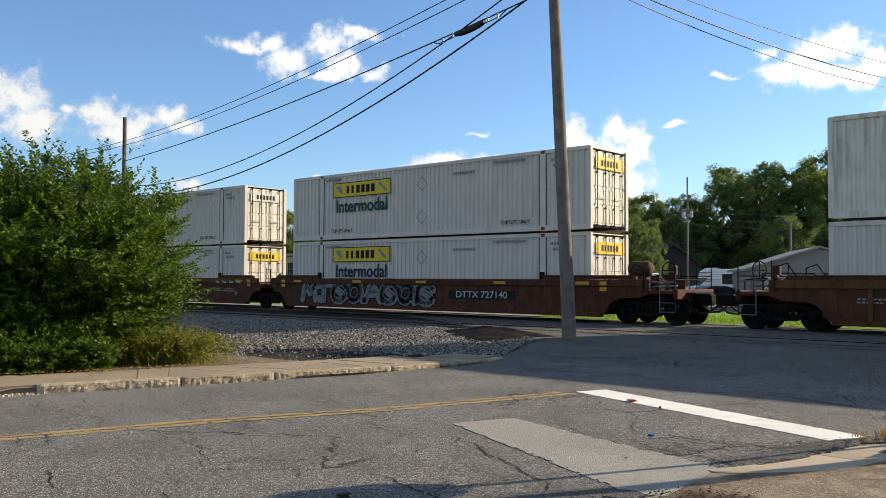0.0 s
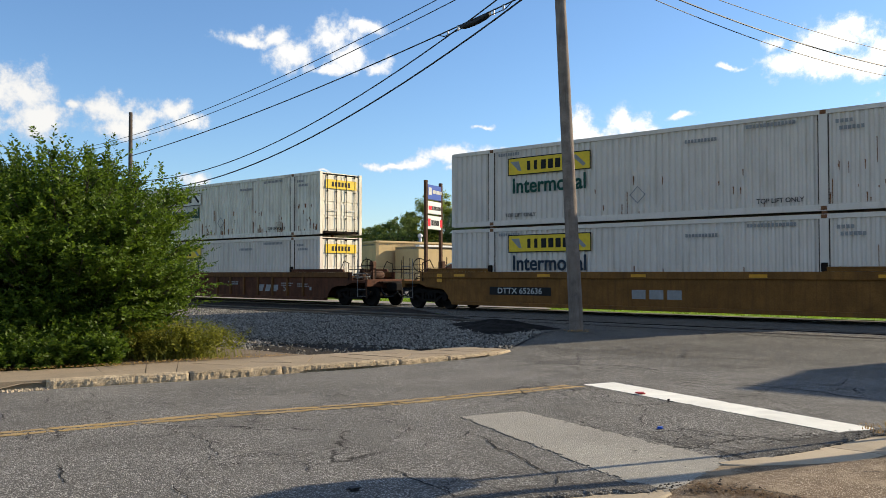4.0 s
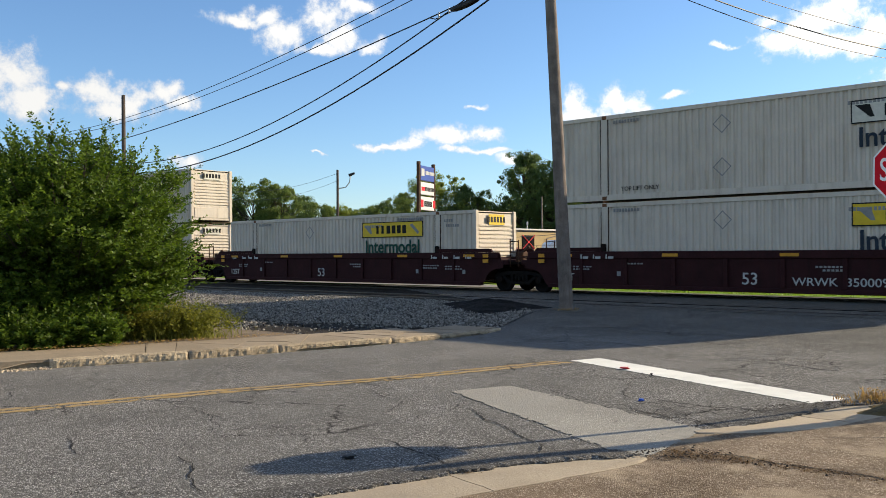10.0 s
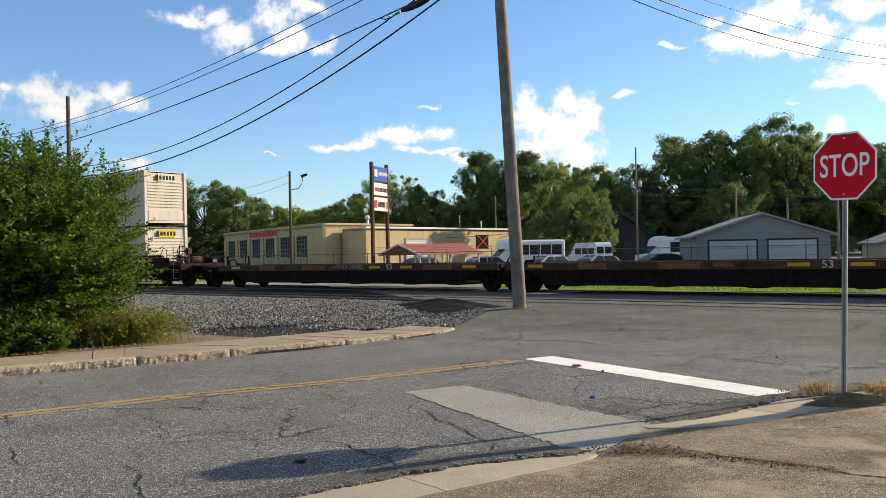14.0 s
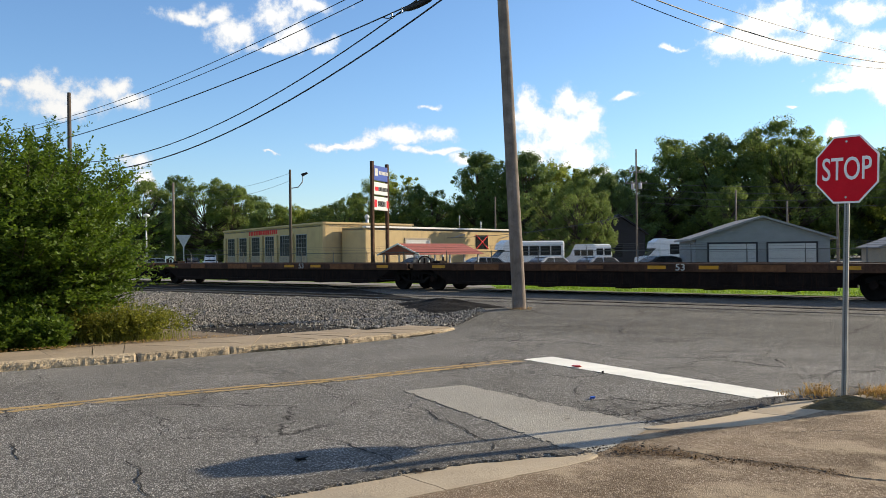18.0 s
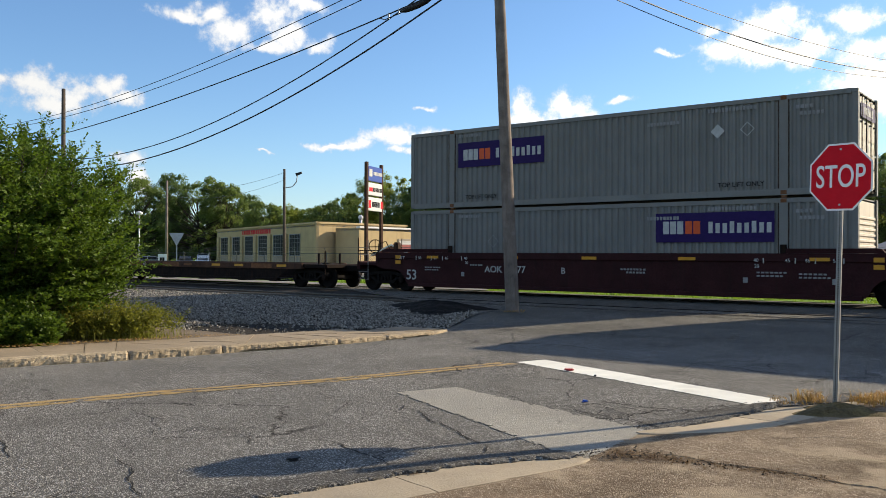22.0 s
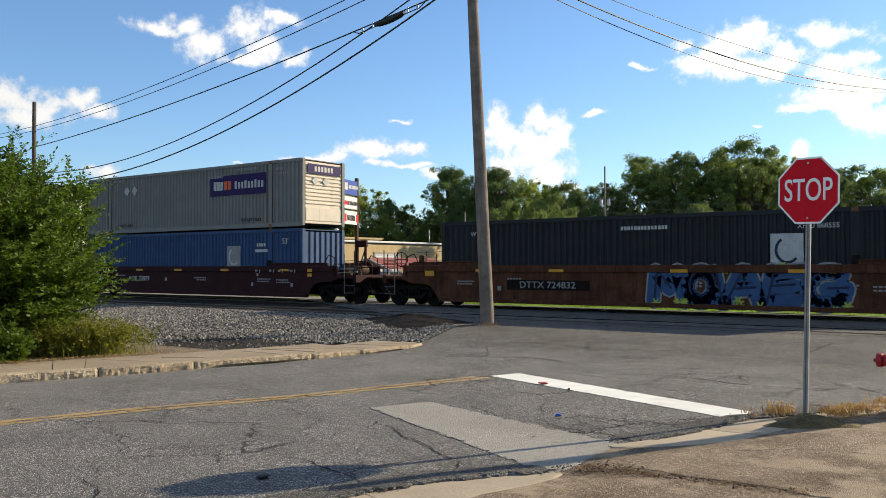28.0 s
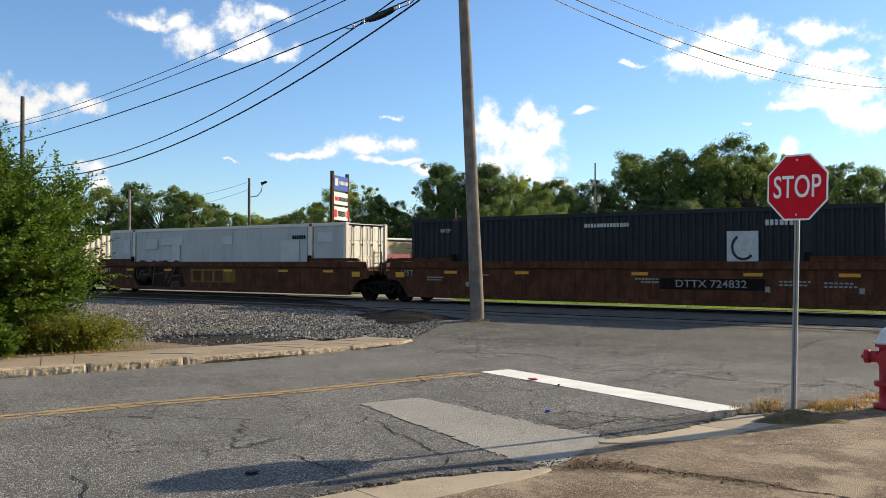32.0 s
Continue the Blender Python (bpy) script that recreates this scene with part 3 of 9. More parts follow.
def prism(bm, outline, y0, y1):
    """An outline in x and z, thick from y0 to y1."""
    a = [bm.verts.new((x, y0, z)) for x, z in outline]
    b = [bm.verts.new((x, y1, z)) for x, z in outline]
    n = len(outline)
    bm.faces.new(a)
    bm.faces.new(b[::-1])
    for i in range(n):
        bm.faces.new((a[(i + 1) % n], a[i], b[i], b[(i + 1) % n]))


def slab(bm, outline, z0, z1):
    """An outline in x and y, thick from z0 to z1."""
    a = [bm.verts.new((x, y, z0)) for x, y in outline]
    b = [bm.verts.new((x, y, z1)) for x, y in outline]
    n = len(outline)
    bm.faces.new(a[::-1])
    bm.faces.new(b)
    for i in range(n):
        bm.faces.new((a[i], a[(i + 1) % n], b[(i + 1) % n], b[i]))


def raw(name, verts, faces, mat, parent=None, label="", smooth=False):
    me = bpy.data.meshes.new(name)
    me.from_pydata(verts, [], faces)
    me.materials.append(M[mat])
    if smooth:
        me.polygons.foreach_set("use_smooth", [True] * len(me.polygons))
    ob = new(name, me)
    if parent is not None:
        ob.parent = parent
    if label:
        tagged(ob, label)
    return ob


TEXTS = {}


def lettering(body, size):
    """The mesh of a line of raised lettering, centred, in the x-z plane, read from -y."""
    key = (body, size)
    if key not in TEXTS:
        cu = bpy.data.curves.new("lettering", "FONT")
        cu.body, cu.size, cu.extrude, cu.align_x, cu.align_y = body, size, 0.004, "CENTER", "CENTER"
        cu.resolution_u, cu.offset = 4, (0.02 if body == "Intermodal" else 0.006) * size
        ob = new("lettering", cu)
        bpy.context.view_layer.update()
        me = bpy.data.meshes.new_from_object(ob.evaluated_get(bpy.context.evaluated_depsgraph_get()))
        bpy.data.objects.remove(ob)
        me.transform(pose(0, 0, 0, 90, 0, 0))
        TEXTS[key] = me
    return TEXTS[key].copy()


for _body, _size in (("Intermodal", 0.62), ("TOP LIFT ONLY", 0.2), ("53", 0.42), ("53'", 0.32), ("125T", 0.3), ("STOP", 0.30)):
    lettering(_body, _size)


def write(body, size, mat, parent, x, y, z, name="lettering", wide=1.0, turn=0.0):
    me = lettering(body, size)
    me.materials.clear()
    me.materials.append(M[mat])
    ob = new(name, me)
    ob.parent = parent
    ob.matrix_basis = pose(x, y, z, 0, 0, turn) @ Matrix.Diagonal((wide, 1, 1, 1))
    return ob


def bars(bm, x, y, z, width, height, n, seed=1):
    """A line of plain bars that stands for writing, on a face towards -y."""
    rnd = random.Random(seed)
    w = width / n
    for i in range(n):
        k = 0.62 + 0.2 * rnd.random()
        box(bm, x + i * w, y - 0.006, z, x + i * w + w * k, y, z + height)


# ---- the setting ----
def grade(x, y):
    """Height of the road: level by the corner, rising to the rails, falling gently beyond."""
    if y < 13:
        return -0.20
    if y < 21:
        k = (y - 13) / 8
        return -0.20 + 0.19 * k * k * (3 - 2 * k)
    if y < 28.6:
        return -0.01
    return max(-0.15, -0.01 - (y - 28.6) * 0.008)


def sheet(name, outline_test, x0, x1, y0, y1, step, mat, lift=0.0, label="", bumps=0.0, kind="structure", height=grade):
    """A ground surface laid over the grade, on a grid cut to a test of x and y."""
    verts, faces, idx = [], [], {}
    nx, ny = int(round((x1 - x0) / step)), int(round((y1 - y0) / step))
    for j in range(ny):
        for i in range(nx):
            if not outline_test(x0 + (i + 0.5) * step, y0 + (j + 0.5) * step):
                continue
            q = []
            for a, b in ((i, j), (i + 1, j), (i + 1, j + 1), (i, j + 1)):
                if (a, b) not in idx:
                    x, y = x0 + a * step, y0 + b * step
                    idx[a, b] = len(verts)
                    verts.append((x, y, height(x, y) + lift + bumps * (noise.noise((x * 0.9, y * 0.9, 3.0)) + 0.5 * noise.noise((x * 2.3, y * 2.3, 1.0)))))
                q.append(idx[a, b])
            faces.append(q)
    ob = raw(name, verts, faces, mat, smooth=True)
    return tagged(ob, label, name.replace("_", " "), kind=kind)


def side(p, q, x, y):
    """Positive on the left of the line from p to q."""
    return (q[0] - p[0]) * (y - p[1]) - (q[1] - p[1]) * (x - p[0])


KERB_L = [(-15.6, -3.0), (-12.9, 5.8), (-12.33, 7.18), (-11.95, 8.69), (-11.4, 10.5), (-11.05, 13.6)]


def kerb_x(line, y):
    for (xa, ya), (xb, yb) in zip(line, line[1:]):
        if ya <= y <= yb:
            return xa + (xb - xa) * (y - ya) / (yb - ya)
    return line[0][0] + (y - line[0][1]) * 0.31 if y < line[0][1] else line[-1][0]


far_ground = raw("ground", [(-2500, -2500, -0.75), (2500, -2500, -0.75), (2500, 2500, -0.75), (-2500, 2500, -0.75)], [(0, 1, 2, 3)], "grass")
tagged(far_ground, "grassy ground reaching out to the horizon", "ground", kind="structure")


def strip(name, ys, xl, xr, nx, mat, label, height=grade, lift=0.0, bumps=0.0, power=1.0, kind="structure"):
    """A ground surface between two edges that are given as functions of y."""
    verts, faces = [], []
    for y in ys:
        a, b = xl(y), xr(y)
        for i in range(nx + 1):
            x = a + (b - a) * (i / nx) ** power
            verts.append((x, y, height(x, y) + lift + bumps * (noise.noise((x * 0.9, y * 0.9, 3.0)) + 0.5 * noise.noise((x * 2.3, y * 2.3, 1.0)))))
    for j in range(len(ys) - 1):
        for i in range(nx):
            k = j * (nx + 1) + i
            faces.append((k, k + 1, k + nx + 2, k + nx + 1))
    ob = raw(name, verts, faces, mat, smooth=True)
    return tagged(ob, label, name.replace("_", " "), kind=kind)


def steps(a, b, d):
    n = max(1, round((b - a) / d))
    return [a + (b - a) * i / n for i in range(n + 1)]


def wob(y, k=0.12):
    return k * noise.noise((y * 1.7, 5.1, 0.0)) + k * 0.5 * noise.noise((y * 5.3, 2.2, 0.0))


def road_left(y):
    if y < 13.8:
        return kerb_x(KERB_L, y) - 0.25
    if y < 18.6:
        return -11.3 - (y - 13.8) * 0.46 + wob(y)
    if y < 21:
        return -13.5 - (y - 18.6) * 1.6 + wob(y, 0.3)
    return -17.3 - (y - 21) * 1.6 + wob(y, 0.4)


CORNER = [(-4.75, 3.4), (-4.5, 4.13), (-4.05, 5.5), (-3.45, 6.3), (-3.5, 7.6), (-3.22, 8.2), (-2.85, 9.75), (-2.45, 10.4), (-1.75, 12.2), (-1.2, 13.4)]


def road_right(y):
    if y < 3.4:
        return -4.75 + (y - 3.4) * 0.33
    if y <= 13.4:
        return kerb_x(CORNER, y) + wob(y, 0.05)
    return 34.0


strip("road", steps(-30, 13.4, 0.35), road_left, road_right, 30, "asphalt", "worn cracked grey asphalt street leading over a rail crossing", bumps=0.003)
strip("junction", steps(13.4, 28.7, 0.35), road_left, road_right, 60, "asphalt", "patched grey asphalt junction and rail crossing", bumps=0.004, power=1.3)
strip("far_road", steps(28.6, 31.4, 0.7), lambda y: -260, lambda y: -22 + (31.4 - y) * 0.8, 60, "far_road", "pale sunlit road along the far side of the tracks", lift=0.03)
sheet("grass_verge", lambda x, y: True, -300, 220, 28.6, 42.6, 2.0, "grass", 0.0, "bright green mown grass verge behind the tracks", 0.05)
sheet("lawn", lambda x, y: x < -66, -300, 220, 42, 240, 6.0, "grass", 0.004, "green lawn before the workshop and the trees", 0.05, height=lambda x, y: -0.33)
sheet("lot", lambda x, y: x > -66, -300, 220, 42, 240, 6.0, "far_road", 0.0, "pale paved yard behind the fence", 0.05, height=lambda x, y: -0.33)


def bed(x, y):
    """Ballast: low beside the pavement, up to the sleepers at the tracks."""
    k = min(1.0, max(0.0, (y - 15.5) / 4.5))
    edge = min(1.0, max(0.0, (road_left(y) + 0.1 - x) / 1.6)) if y > 13.8 else 1.0
    low = -0.235 + (0.11 * k + 0.06) * edge
    return max(low, grade(x, y) - 0.012 - 0.10 * edge) if y > 15 else low


strip("ballast_bed", steps(9.5, 29.2, 0.3), lambda y: -140, lambda y: road_left(y) + 0.25, 130, "ballast", "grey crushed-stone ballast under the tracks", bed, 0, 0.03, power=0.45)
strip("ballast_bed_east", steps(13.4, 29.2, 0.8), lambda y: 33.8, lambda y: 140, 40, "ballast", "grey crushed-stone ballast under the tracks", lambda x, y: -0.12, 0, 0.03)
strip("bare_earth", steps(-30, 11.0, 0.4), lambda y: -70, lambda y: kerb_x(KERB_L, y) - 1.68, 60, "earth", "bare dusty earth and leaf litter beside the pavement", lambda x, y: -0.125, 0, 0.03, power=0.5)
strip("pavement_bed", steps(-3, 13.5, 0.4), lambda y: kerb_x(KERB_L, y) - (1.78 if y < 12.3 else 1.15), lambda y: kerb_x(KERB_L, y) - 0.1, 4, "pavement", "worn concrete under the cracked pavement", lambda x, y: (-0.108 if y > 5.3 else -0.19) - 0.056 * max(0.0, (y - 10.0) / 3.6))
def corner_height(x, y):
    return -0.165 - 0.033 * max(0.0, 1 - (x - road_right(y)) / 0.7)


strip("corner_ground", steps(-30, 13.3, 0.35), lambda y: road_right(y) - 0.04, lambda y: 40.0, 40, "concrete_old", "rough exposed-aggregate concrete at the corner", corner_height, 0, 0.003, power=2.0)
# dark sheets over both tracks: oiled ballast and painted-in shade of rails and train
strip("oily_ballast", steps(20.3, 23.4, 0.31), lambda y: -140, lambda y: road_left(y) + 0.1, 130, "oily", "ballast dark with oil and painted-in shade between the near rails", lambda x, y: -0.115 + 0.012 * noise.noise((x * 3, y * 3, 0)), power=0.45)
strip("oily_ballast", steps(25.5, 28.7, 0.32), lambda y: -140, lambda y: road_left(y) + 0.1, 130, "oily", "ballast dark with oil and painted-in shade between the far rails", lambda x, y: -0.115 + 0.012 * noise.noise((x * 3, y * 3, 0)), power=0.45)


def rail_line(y, near):
    t = thing("rail", "rusty steel rail with a polished head", "rail", "rails of the two tracks", "structure")
    bm = bmesh.new()
    box(bm, -150, y - 0.009, -0.13, 120, y + 0.009, -0.04)
    box(bm, -150, y - 0.075, -0.165, 120, y + 0.075, -0.13)
    part("web", bm, "rail", t)
    bm = bmesh.new()
    soft_box(bm, -150, y - 0.036, -0.045, 120, y + 0.036, 0.0, 0.008)
    part("head", bm, "railhead", t)
    bm = bmesh.new()
    inner = 0.115 if near else -0.115
    slab(bm, [(-19.0, y + inner - 0.075), (33.5, y + inner - 0.075), (33.5, y + inner + 0.075), (-19.0, y + inner + 0.075)], -0.03, -0.0035)
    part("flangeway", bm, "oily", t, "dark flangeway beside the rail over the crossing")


TRACKS = (21.9, 27.1)
for yc in TRACKS:
    rail_line(yc - 0.755, True)
    rail_line(yc + 0.755, False)

def worn_paint(name, corners, cell, wear, rough_edge, mat, label, seed, height=-0.1940):
    """Thin road paint over a four-cornered field, eaten away along its edges and in worn spots."""
    A, B, C, D = [Vector(c) for c in corners]
    nu, nv = max(2, int((B - A).length / cell)), max(2, int((D - A).length / cell))
    verts, faces = [], []
    for j in range(nv + 1):
        for i in range(nu + 1):
            p = A.lerp(B, i / nu).lerp(D.lerp(C, i / nu), j / nv)
            verts.append((p.x + cell * 0.4 * noise.noise((p.x * 40, p.y * 40, seed)), p.y + cell * 0.4 * noise.noise((p.x * 40, p.y * 40, seed + 7)), height))
    for j in range(nv):
        for i in range(nu):
            x, y, _ = verts[j * (nu + 1) + i]
            edge = min(i, nu - 1 - i, j, nv - 1 - j) * cell
            n = noise.noise((x * 9, y * 9, seed)) + 0.6 * noise.noise((x * 31, y * 31, seed)) + 0.5 * noise.noise((x * 2.2, y * 2.2, seed))
            if n + max(0.0, 1 - edge / rough_edge) * 0.75 > wear:
                continue
            k = j * (nu + 1) + i
            faces.append((k, k + 1, k + nu + 2, k + nu + 1))
    tagged(raw(name, verts, faces, mat), label, "road marking", kind="structure")


# stop line and the worn bar behind it, the double yellow centre line
worn_paint("stop_line", [(-7.32, 11.28), (-3.08, 9.70), (-3.0, 10.28), (-7.13, 11.82)], 0.028, 1.3, 0.02, "line_white", "fresh white painted stop line across the lane", 1.0)
worn_paint("worn_crossing_bar", [(-6.86, 7.88), (-3.40, 6.2), (-3.50, 7.72), (-6.55, 8.68)], 0.022, 0.92, 0.05, "line_worn", "wide worn grey painted bar on the asphalt", 2.0)
pts = [(-12.3, -4.0), (-9.62, 4.33), (-9.1, 6.0), (-8.2, 8.1), (-7.35, 11.1)]
for k, ((xa, ya), (xb, yb)) in enumerate(zip(pts, pts[1:])):
    for off in (-0.1, 0.1):
        worn_paint("centre_line", [(xa + off - 0.082, ya), (xb + off - 0.082, yb), (xb + off + 0.082, yb), (xa + off + 0.082, ya)], 0.022, 0.58, 0.03, "line_yellow", "faded worn yellow centre line", 3.0 + k + off, -0.1945)


# ---- the train: rail head at z = 0, its near side towards -y; local x = 0 at the container's leading end ----
TRACK_Y = 27.1
HALF = 1.30
BOX = 16.15


def travelled(t):
    return 9.65 * t + 0.00625 * t * t


MOVING = []


def rolling(ob, s):
    ob.matrix_basis = pose(s, TRACK_Y, 0)
    MOVING.append((ob, s))
    return ob


# corrugated side of a container, seen from -y, outer face at y = 0
def corrugated(bm, x0, x1, z0, z1, pitch=0.226, depth=0.05, across=False, sign=1):
    n = max(1, int((x1 - x0) / pitch))
    p = (x1 - x0) / n
    pts = []
    for i in range(n):
        a = x0 + i * p
        pts += [(a, 0), (a + p * 0.32, 0), (a + p * 0.5, depth), (a + p * 0.82, depth)]
    pts.append((x1, 0))
    lo, hi = [], []
    for x, d in pts:
        c = (d * sign, x) if across else (x, d * sign)
        lo.append(bm.verts.new((*c, z0)))
        hi.append(bm.verts.new((*c, z1)))
    for i in range(len(pts) - 1):
        bm.faces.new((lo[i], lo[i + 1], hi[i + 1], hi[i]))


H = 2.88
KIT = {}


def kit_part(key, name, make, mat, parent, at, label=""):
    """A part whose mesh is shared by every container of the same paint."""
    k = (key, mat)
    if k not in KIT:
        bm = bmesh.new()
        make(bm)
        me = bpy.data.meshes.new(name)
        bm.to_mesh(me)
        bm.free()
        me.materials.append(M[mat])
        KIT[k] = me
    ob = new(name, KIT[k])
    ob.parent, ob.matrix_basis = parent, at
    if label:
        tagged(ob, label)
    return ob


def container(s, z, paint, label, end="door", end_paint=None, frame_paint=None, smooth=False):
    """A 53 foot container: posts, rails, corrugated sides, roof, and doors or a ribbed nose at its trailing end."""
    t = thing("container", label, "container", "containers on the train")
    end_paint, frame_paint = end_paint or paint, frame_paint or paint
    rolling(t, s)
    t.matrix_basis = pose(s, TRACK_Y, z)
    MOVING[-1] = (t, s)
    I = Matrix()

    def side_make(bm):
        if smooth:
            for a, b in ((0.13, 1.87), (2.13, 14.02), (14.28, 16.02)):
                corrugated(bm, a, b, 0.16, H - 0.11, pitch=0.62, depth=0.018)
        else:
            for a, b in ((0.13, 1.87), (2.13, 14.02), (14.28, 16.02)):
                corrugated(bm, a, b, 0.16, H - 0.11)

    kind = "smooth" if smooth else "wavy"
    kit_part("side" + kind, "side_panel", side_make, paint, t, pose(0, -HALF + 0.025, 0))
    kit_part("side" + kind, "side_panel", side_make, paint, t, pose(BOX, HALF - 0.025, 0, 0, 0, 180))
    kit_part("roof", "roof", lambda bm: box(bm, 0.06, -HALF + 0.03, H - 0.05, BOX - 0.06, HALF - 0.03, H - 0.015), paint, t, I)
    kit_part("floor", "floor", lambda bm: box(bm, 0.06, -HALF + 0.03, 0.06, BOX - 0.06, HALF - 0.03, 0.14), "soot", t, I)

    def top_rail(bm):
        soft_box(bm, 0.1, -HALF, H - 0.12, BOX - 0.1, -HALF + 0.06, H + 0.018, 0.008)

    def low_rail(bm):
        soft_box(bm, 0.1, -HALF, -0.025, BOX - 0.1, -HALF + 0.06, 0.17, 0.008)

    for nm, fn in (("top_rail", top_rail), ("bottom_rail", low_rail)):
        kit_part(nm, nm, fn, frame_paint, t, I)
        kit_part(nm, nm, fn, frame_paint, t, pose(BOX, 0, 0, 0, 0, 180))

    def mid_post(bm):
        soft_box(bm, -0.13, -HALF - 0.002, 0.03, 0.13, -HALF + 0.07, H, 0.01)

    for x, turn in ((0, 0), (BOX, 180)):
        for sy in (1, -1):
            kit_part("post%d%d" % (turn, sy), "corner_post", lambda bm, sy=sy: box(bm, -0.008, (-HALF - 0.004) * sy, 0.1, 0.15, (-HALF + 0.16) * sy, H - 0.1) if sy > 0 else box(bm, -0.008, HALF - 0.16, 0.1, 0.15, HALF + 0.004, H - 0.1), frame_paint, t, pose(x, 0, 0, 0, 0, turn))
    for x in (2.0, 14.15):
        kit_part("midpost", "lifting_post", mid_post, frame_paint, t, pose(x, 0, 0))
        kit_part("midpost", "lifting_post", mid_post, frame_paint, t, pose(x, 0, 0, 0, 0, 180))

    if paint not in ("blackbox", "blue"):
        for x in (2.0, 14.15):
            for off in (-0.155, 0.13):
                kit_part("seam", "post_seam", lambda bm: box(bm, 0, -HALF - 0.001, 0.17, 0.025, -HALF + 0.03, H - 0.12), "seam_rust", t, pose(x + off, 0, 0))
    else:
        for x in (2.0, 14.15):
            kit_part("seam2", "post_seam", lambda bm: box(bm, 0, -HALF - 0.001, 0.17, 0.03, -HALF + 0.03, H - 0.12), "black", t, pose(x + 0.13, 0, 0))

    def casting(bm):
        soft_box(bm, -0.09, -0.012, -0.06, 0.09, 0.16, 0.06, 0.012)
        box(bm, -0.045, -0.016, -0.03, 0.045, -0.011, 0.03)

    for x in (0.085, 2.0, 14.15, BOX - 0.085):
        cmat = "rust" if 1 < x < 15 else frame_paint
        for zz in (0.06, H - 0.055):
            kit_part("casting", "corner_casting", casting, cmat, t, pose(x, -HALF, zz))
            kit_part("casting", "corner_casting", casting, cmat, t, pose(x, HALF, zz, 0, 0, 180))

    if z > 1:
        for x in (2.0, 14.15):
            for sy in (-1, 1):
                kit_part("cone", "stacking_lock", lambda bm: soft_box(bm, -0.07, -0.07, -0.10, 0.07, 0.07, 0.01, 0.012), "rust", t, pose(x, sy * (HALF - 0.08), 0))

    # ends
    def nose(bm):
        corrugated(bm, -HALF + 0.15, HALF - 0.15, 0.15, H - 0.12, across=True, sign=1)

    kit_part("nose", "end_wall", nose, paint, t, pose(0.03, 0, 0))
    if end == "ribbed":
        wall = kit_part("ribbed", "end_wall", lambda bm: box(bm, -0.05, -HALF + 0.15, 0.12, -0.03, HALF - 0.15, H - 0.1), end_paint, t, pose(BOX - 0.02, 0, 0), "ribbed cream nose panel")
        for k in range(9):
            kit_part("noserib", "rib", lambda bm: soft_box(bm, -0.035, -HALF + 0.22, 0, 0.005, HALF - 0.22, 0.075, 0.01), end_paint, wall, pose(0, 0, 0.95 + k * 0.165))
        kit_part("nosepan", "lower_panel", lambda bm: soft_box(bm, -0.035, -HALF + 0.22, 0.22, 0.0, HALF - 0.22, 0.8, 0.02), end_paint, wall, Matrix())
        kit_part("nosesill", "sill", lambda bm: soft_box(bm, -0.03, -HALF + 0.15, 0.1, 0.012, HALF - 0.15, 0.2, 0.01), end_paint, wall, Matrix())
    elif end == "wavy":
        kit_part("nose2", "end_wall", lambda bm: corrugated(bm, -HALF + 0.15, HALF - 0.15, 0.15, H - 0.12, pitch=0.3, depth=0.045, across=True, sign=-1), end_paint, t, pose(BOX - 0.005, 0, 0), "corrugated end wall")
    else:
        def leaf(bm):
            box(bm, -0.06, 0.01, 0.15, -0.03, HALF - 0.15, H - 0.12)
            for k in range(4):
                soft_box(bm, -0.04, 0.06, 0.22 + k * 0.65, -0.012, HALF - 0.2, 0.78 + k * 0.65, 0.012)
        d1 = kit_part("door", "door", leaf, end_paint, t, pose(BOX - 0.02, 0, 0))
        d2 = kit_part("doorb", "door", lambda bm: (leaf(bm), bmesh.ops.scale(bm, vec=(1, -1, 1), verts=bm.verts), bmesh.ops.reverse_faces(bm, faces=bm.faces)), end_paint, t, pose(BOX - 0.02, 0, 0))

        def rod(bm):
            tube(bm, (0.03, 0, 0.12), (0.03, 0, H - 0.1), 0.017, seg=8)
            for zz in (0.14, 0.75, 2.0, H - 0.14):
                soft_box(bm, -0.02, -0.035, zz - 0.025, 0.05, 0.035, zz + 0.025, 0.006)
        for d, sy in ((d1, 1), (d2, -1)):
            for yy in (0.3, 0.85):
                kit_part("rod", "lock_rod", rod, "soot", d, pose(0, yy * sy, 0))
            kit_part("handle", "handle", lambda bm: soft_box(bm, 0.05, -0.25, 1.1, 0.075, 0.25, 1.14, 0.008), "galv", d, pose(0, 0.55 * sy, 0))
    return t


def stencils(t, seed=1, mat="decal_black", faint="decal_grey"):
    """Small unreadable stencilled lines and the readable ones."""
    rnd = random.Random(seed)
    y = -HALF - 0.003
    bm = bmesh.new()
    for x, z, w, n in ((2.35, H - 0.3, 1.0, 9), (11.9, H - 0.3, 1.5, 14), (14.5, H - 0.42, 0.5, 4), (9.9, H - 0.55, 1.1, 10), (14.6, H - 0.62, 0.7, 6)):
        bars(bm, x, y, z, w, 0.11, n, seed + int(x * 10))
    tagged(part("stencilling", bm, faint, t), kind="stuff")
    for x in (3.35, 12.9):
        write("TOP LIFT ONLY", 0.2, mat, t, x, y, 0.34)


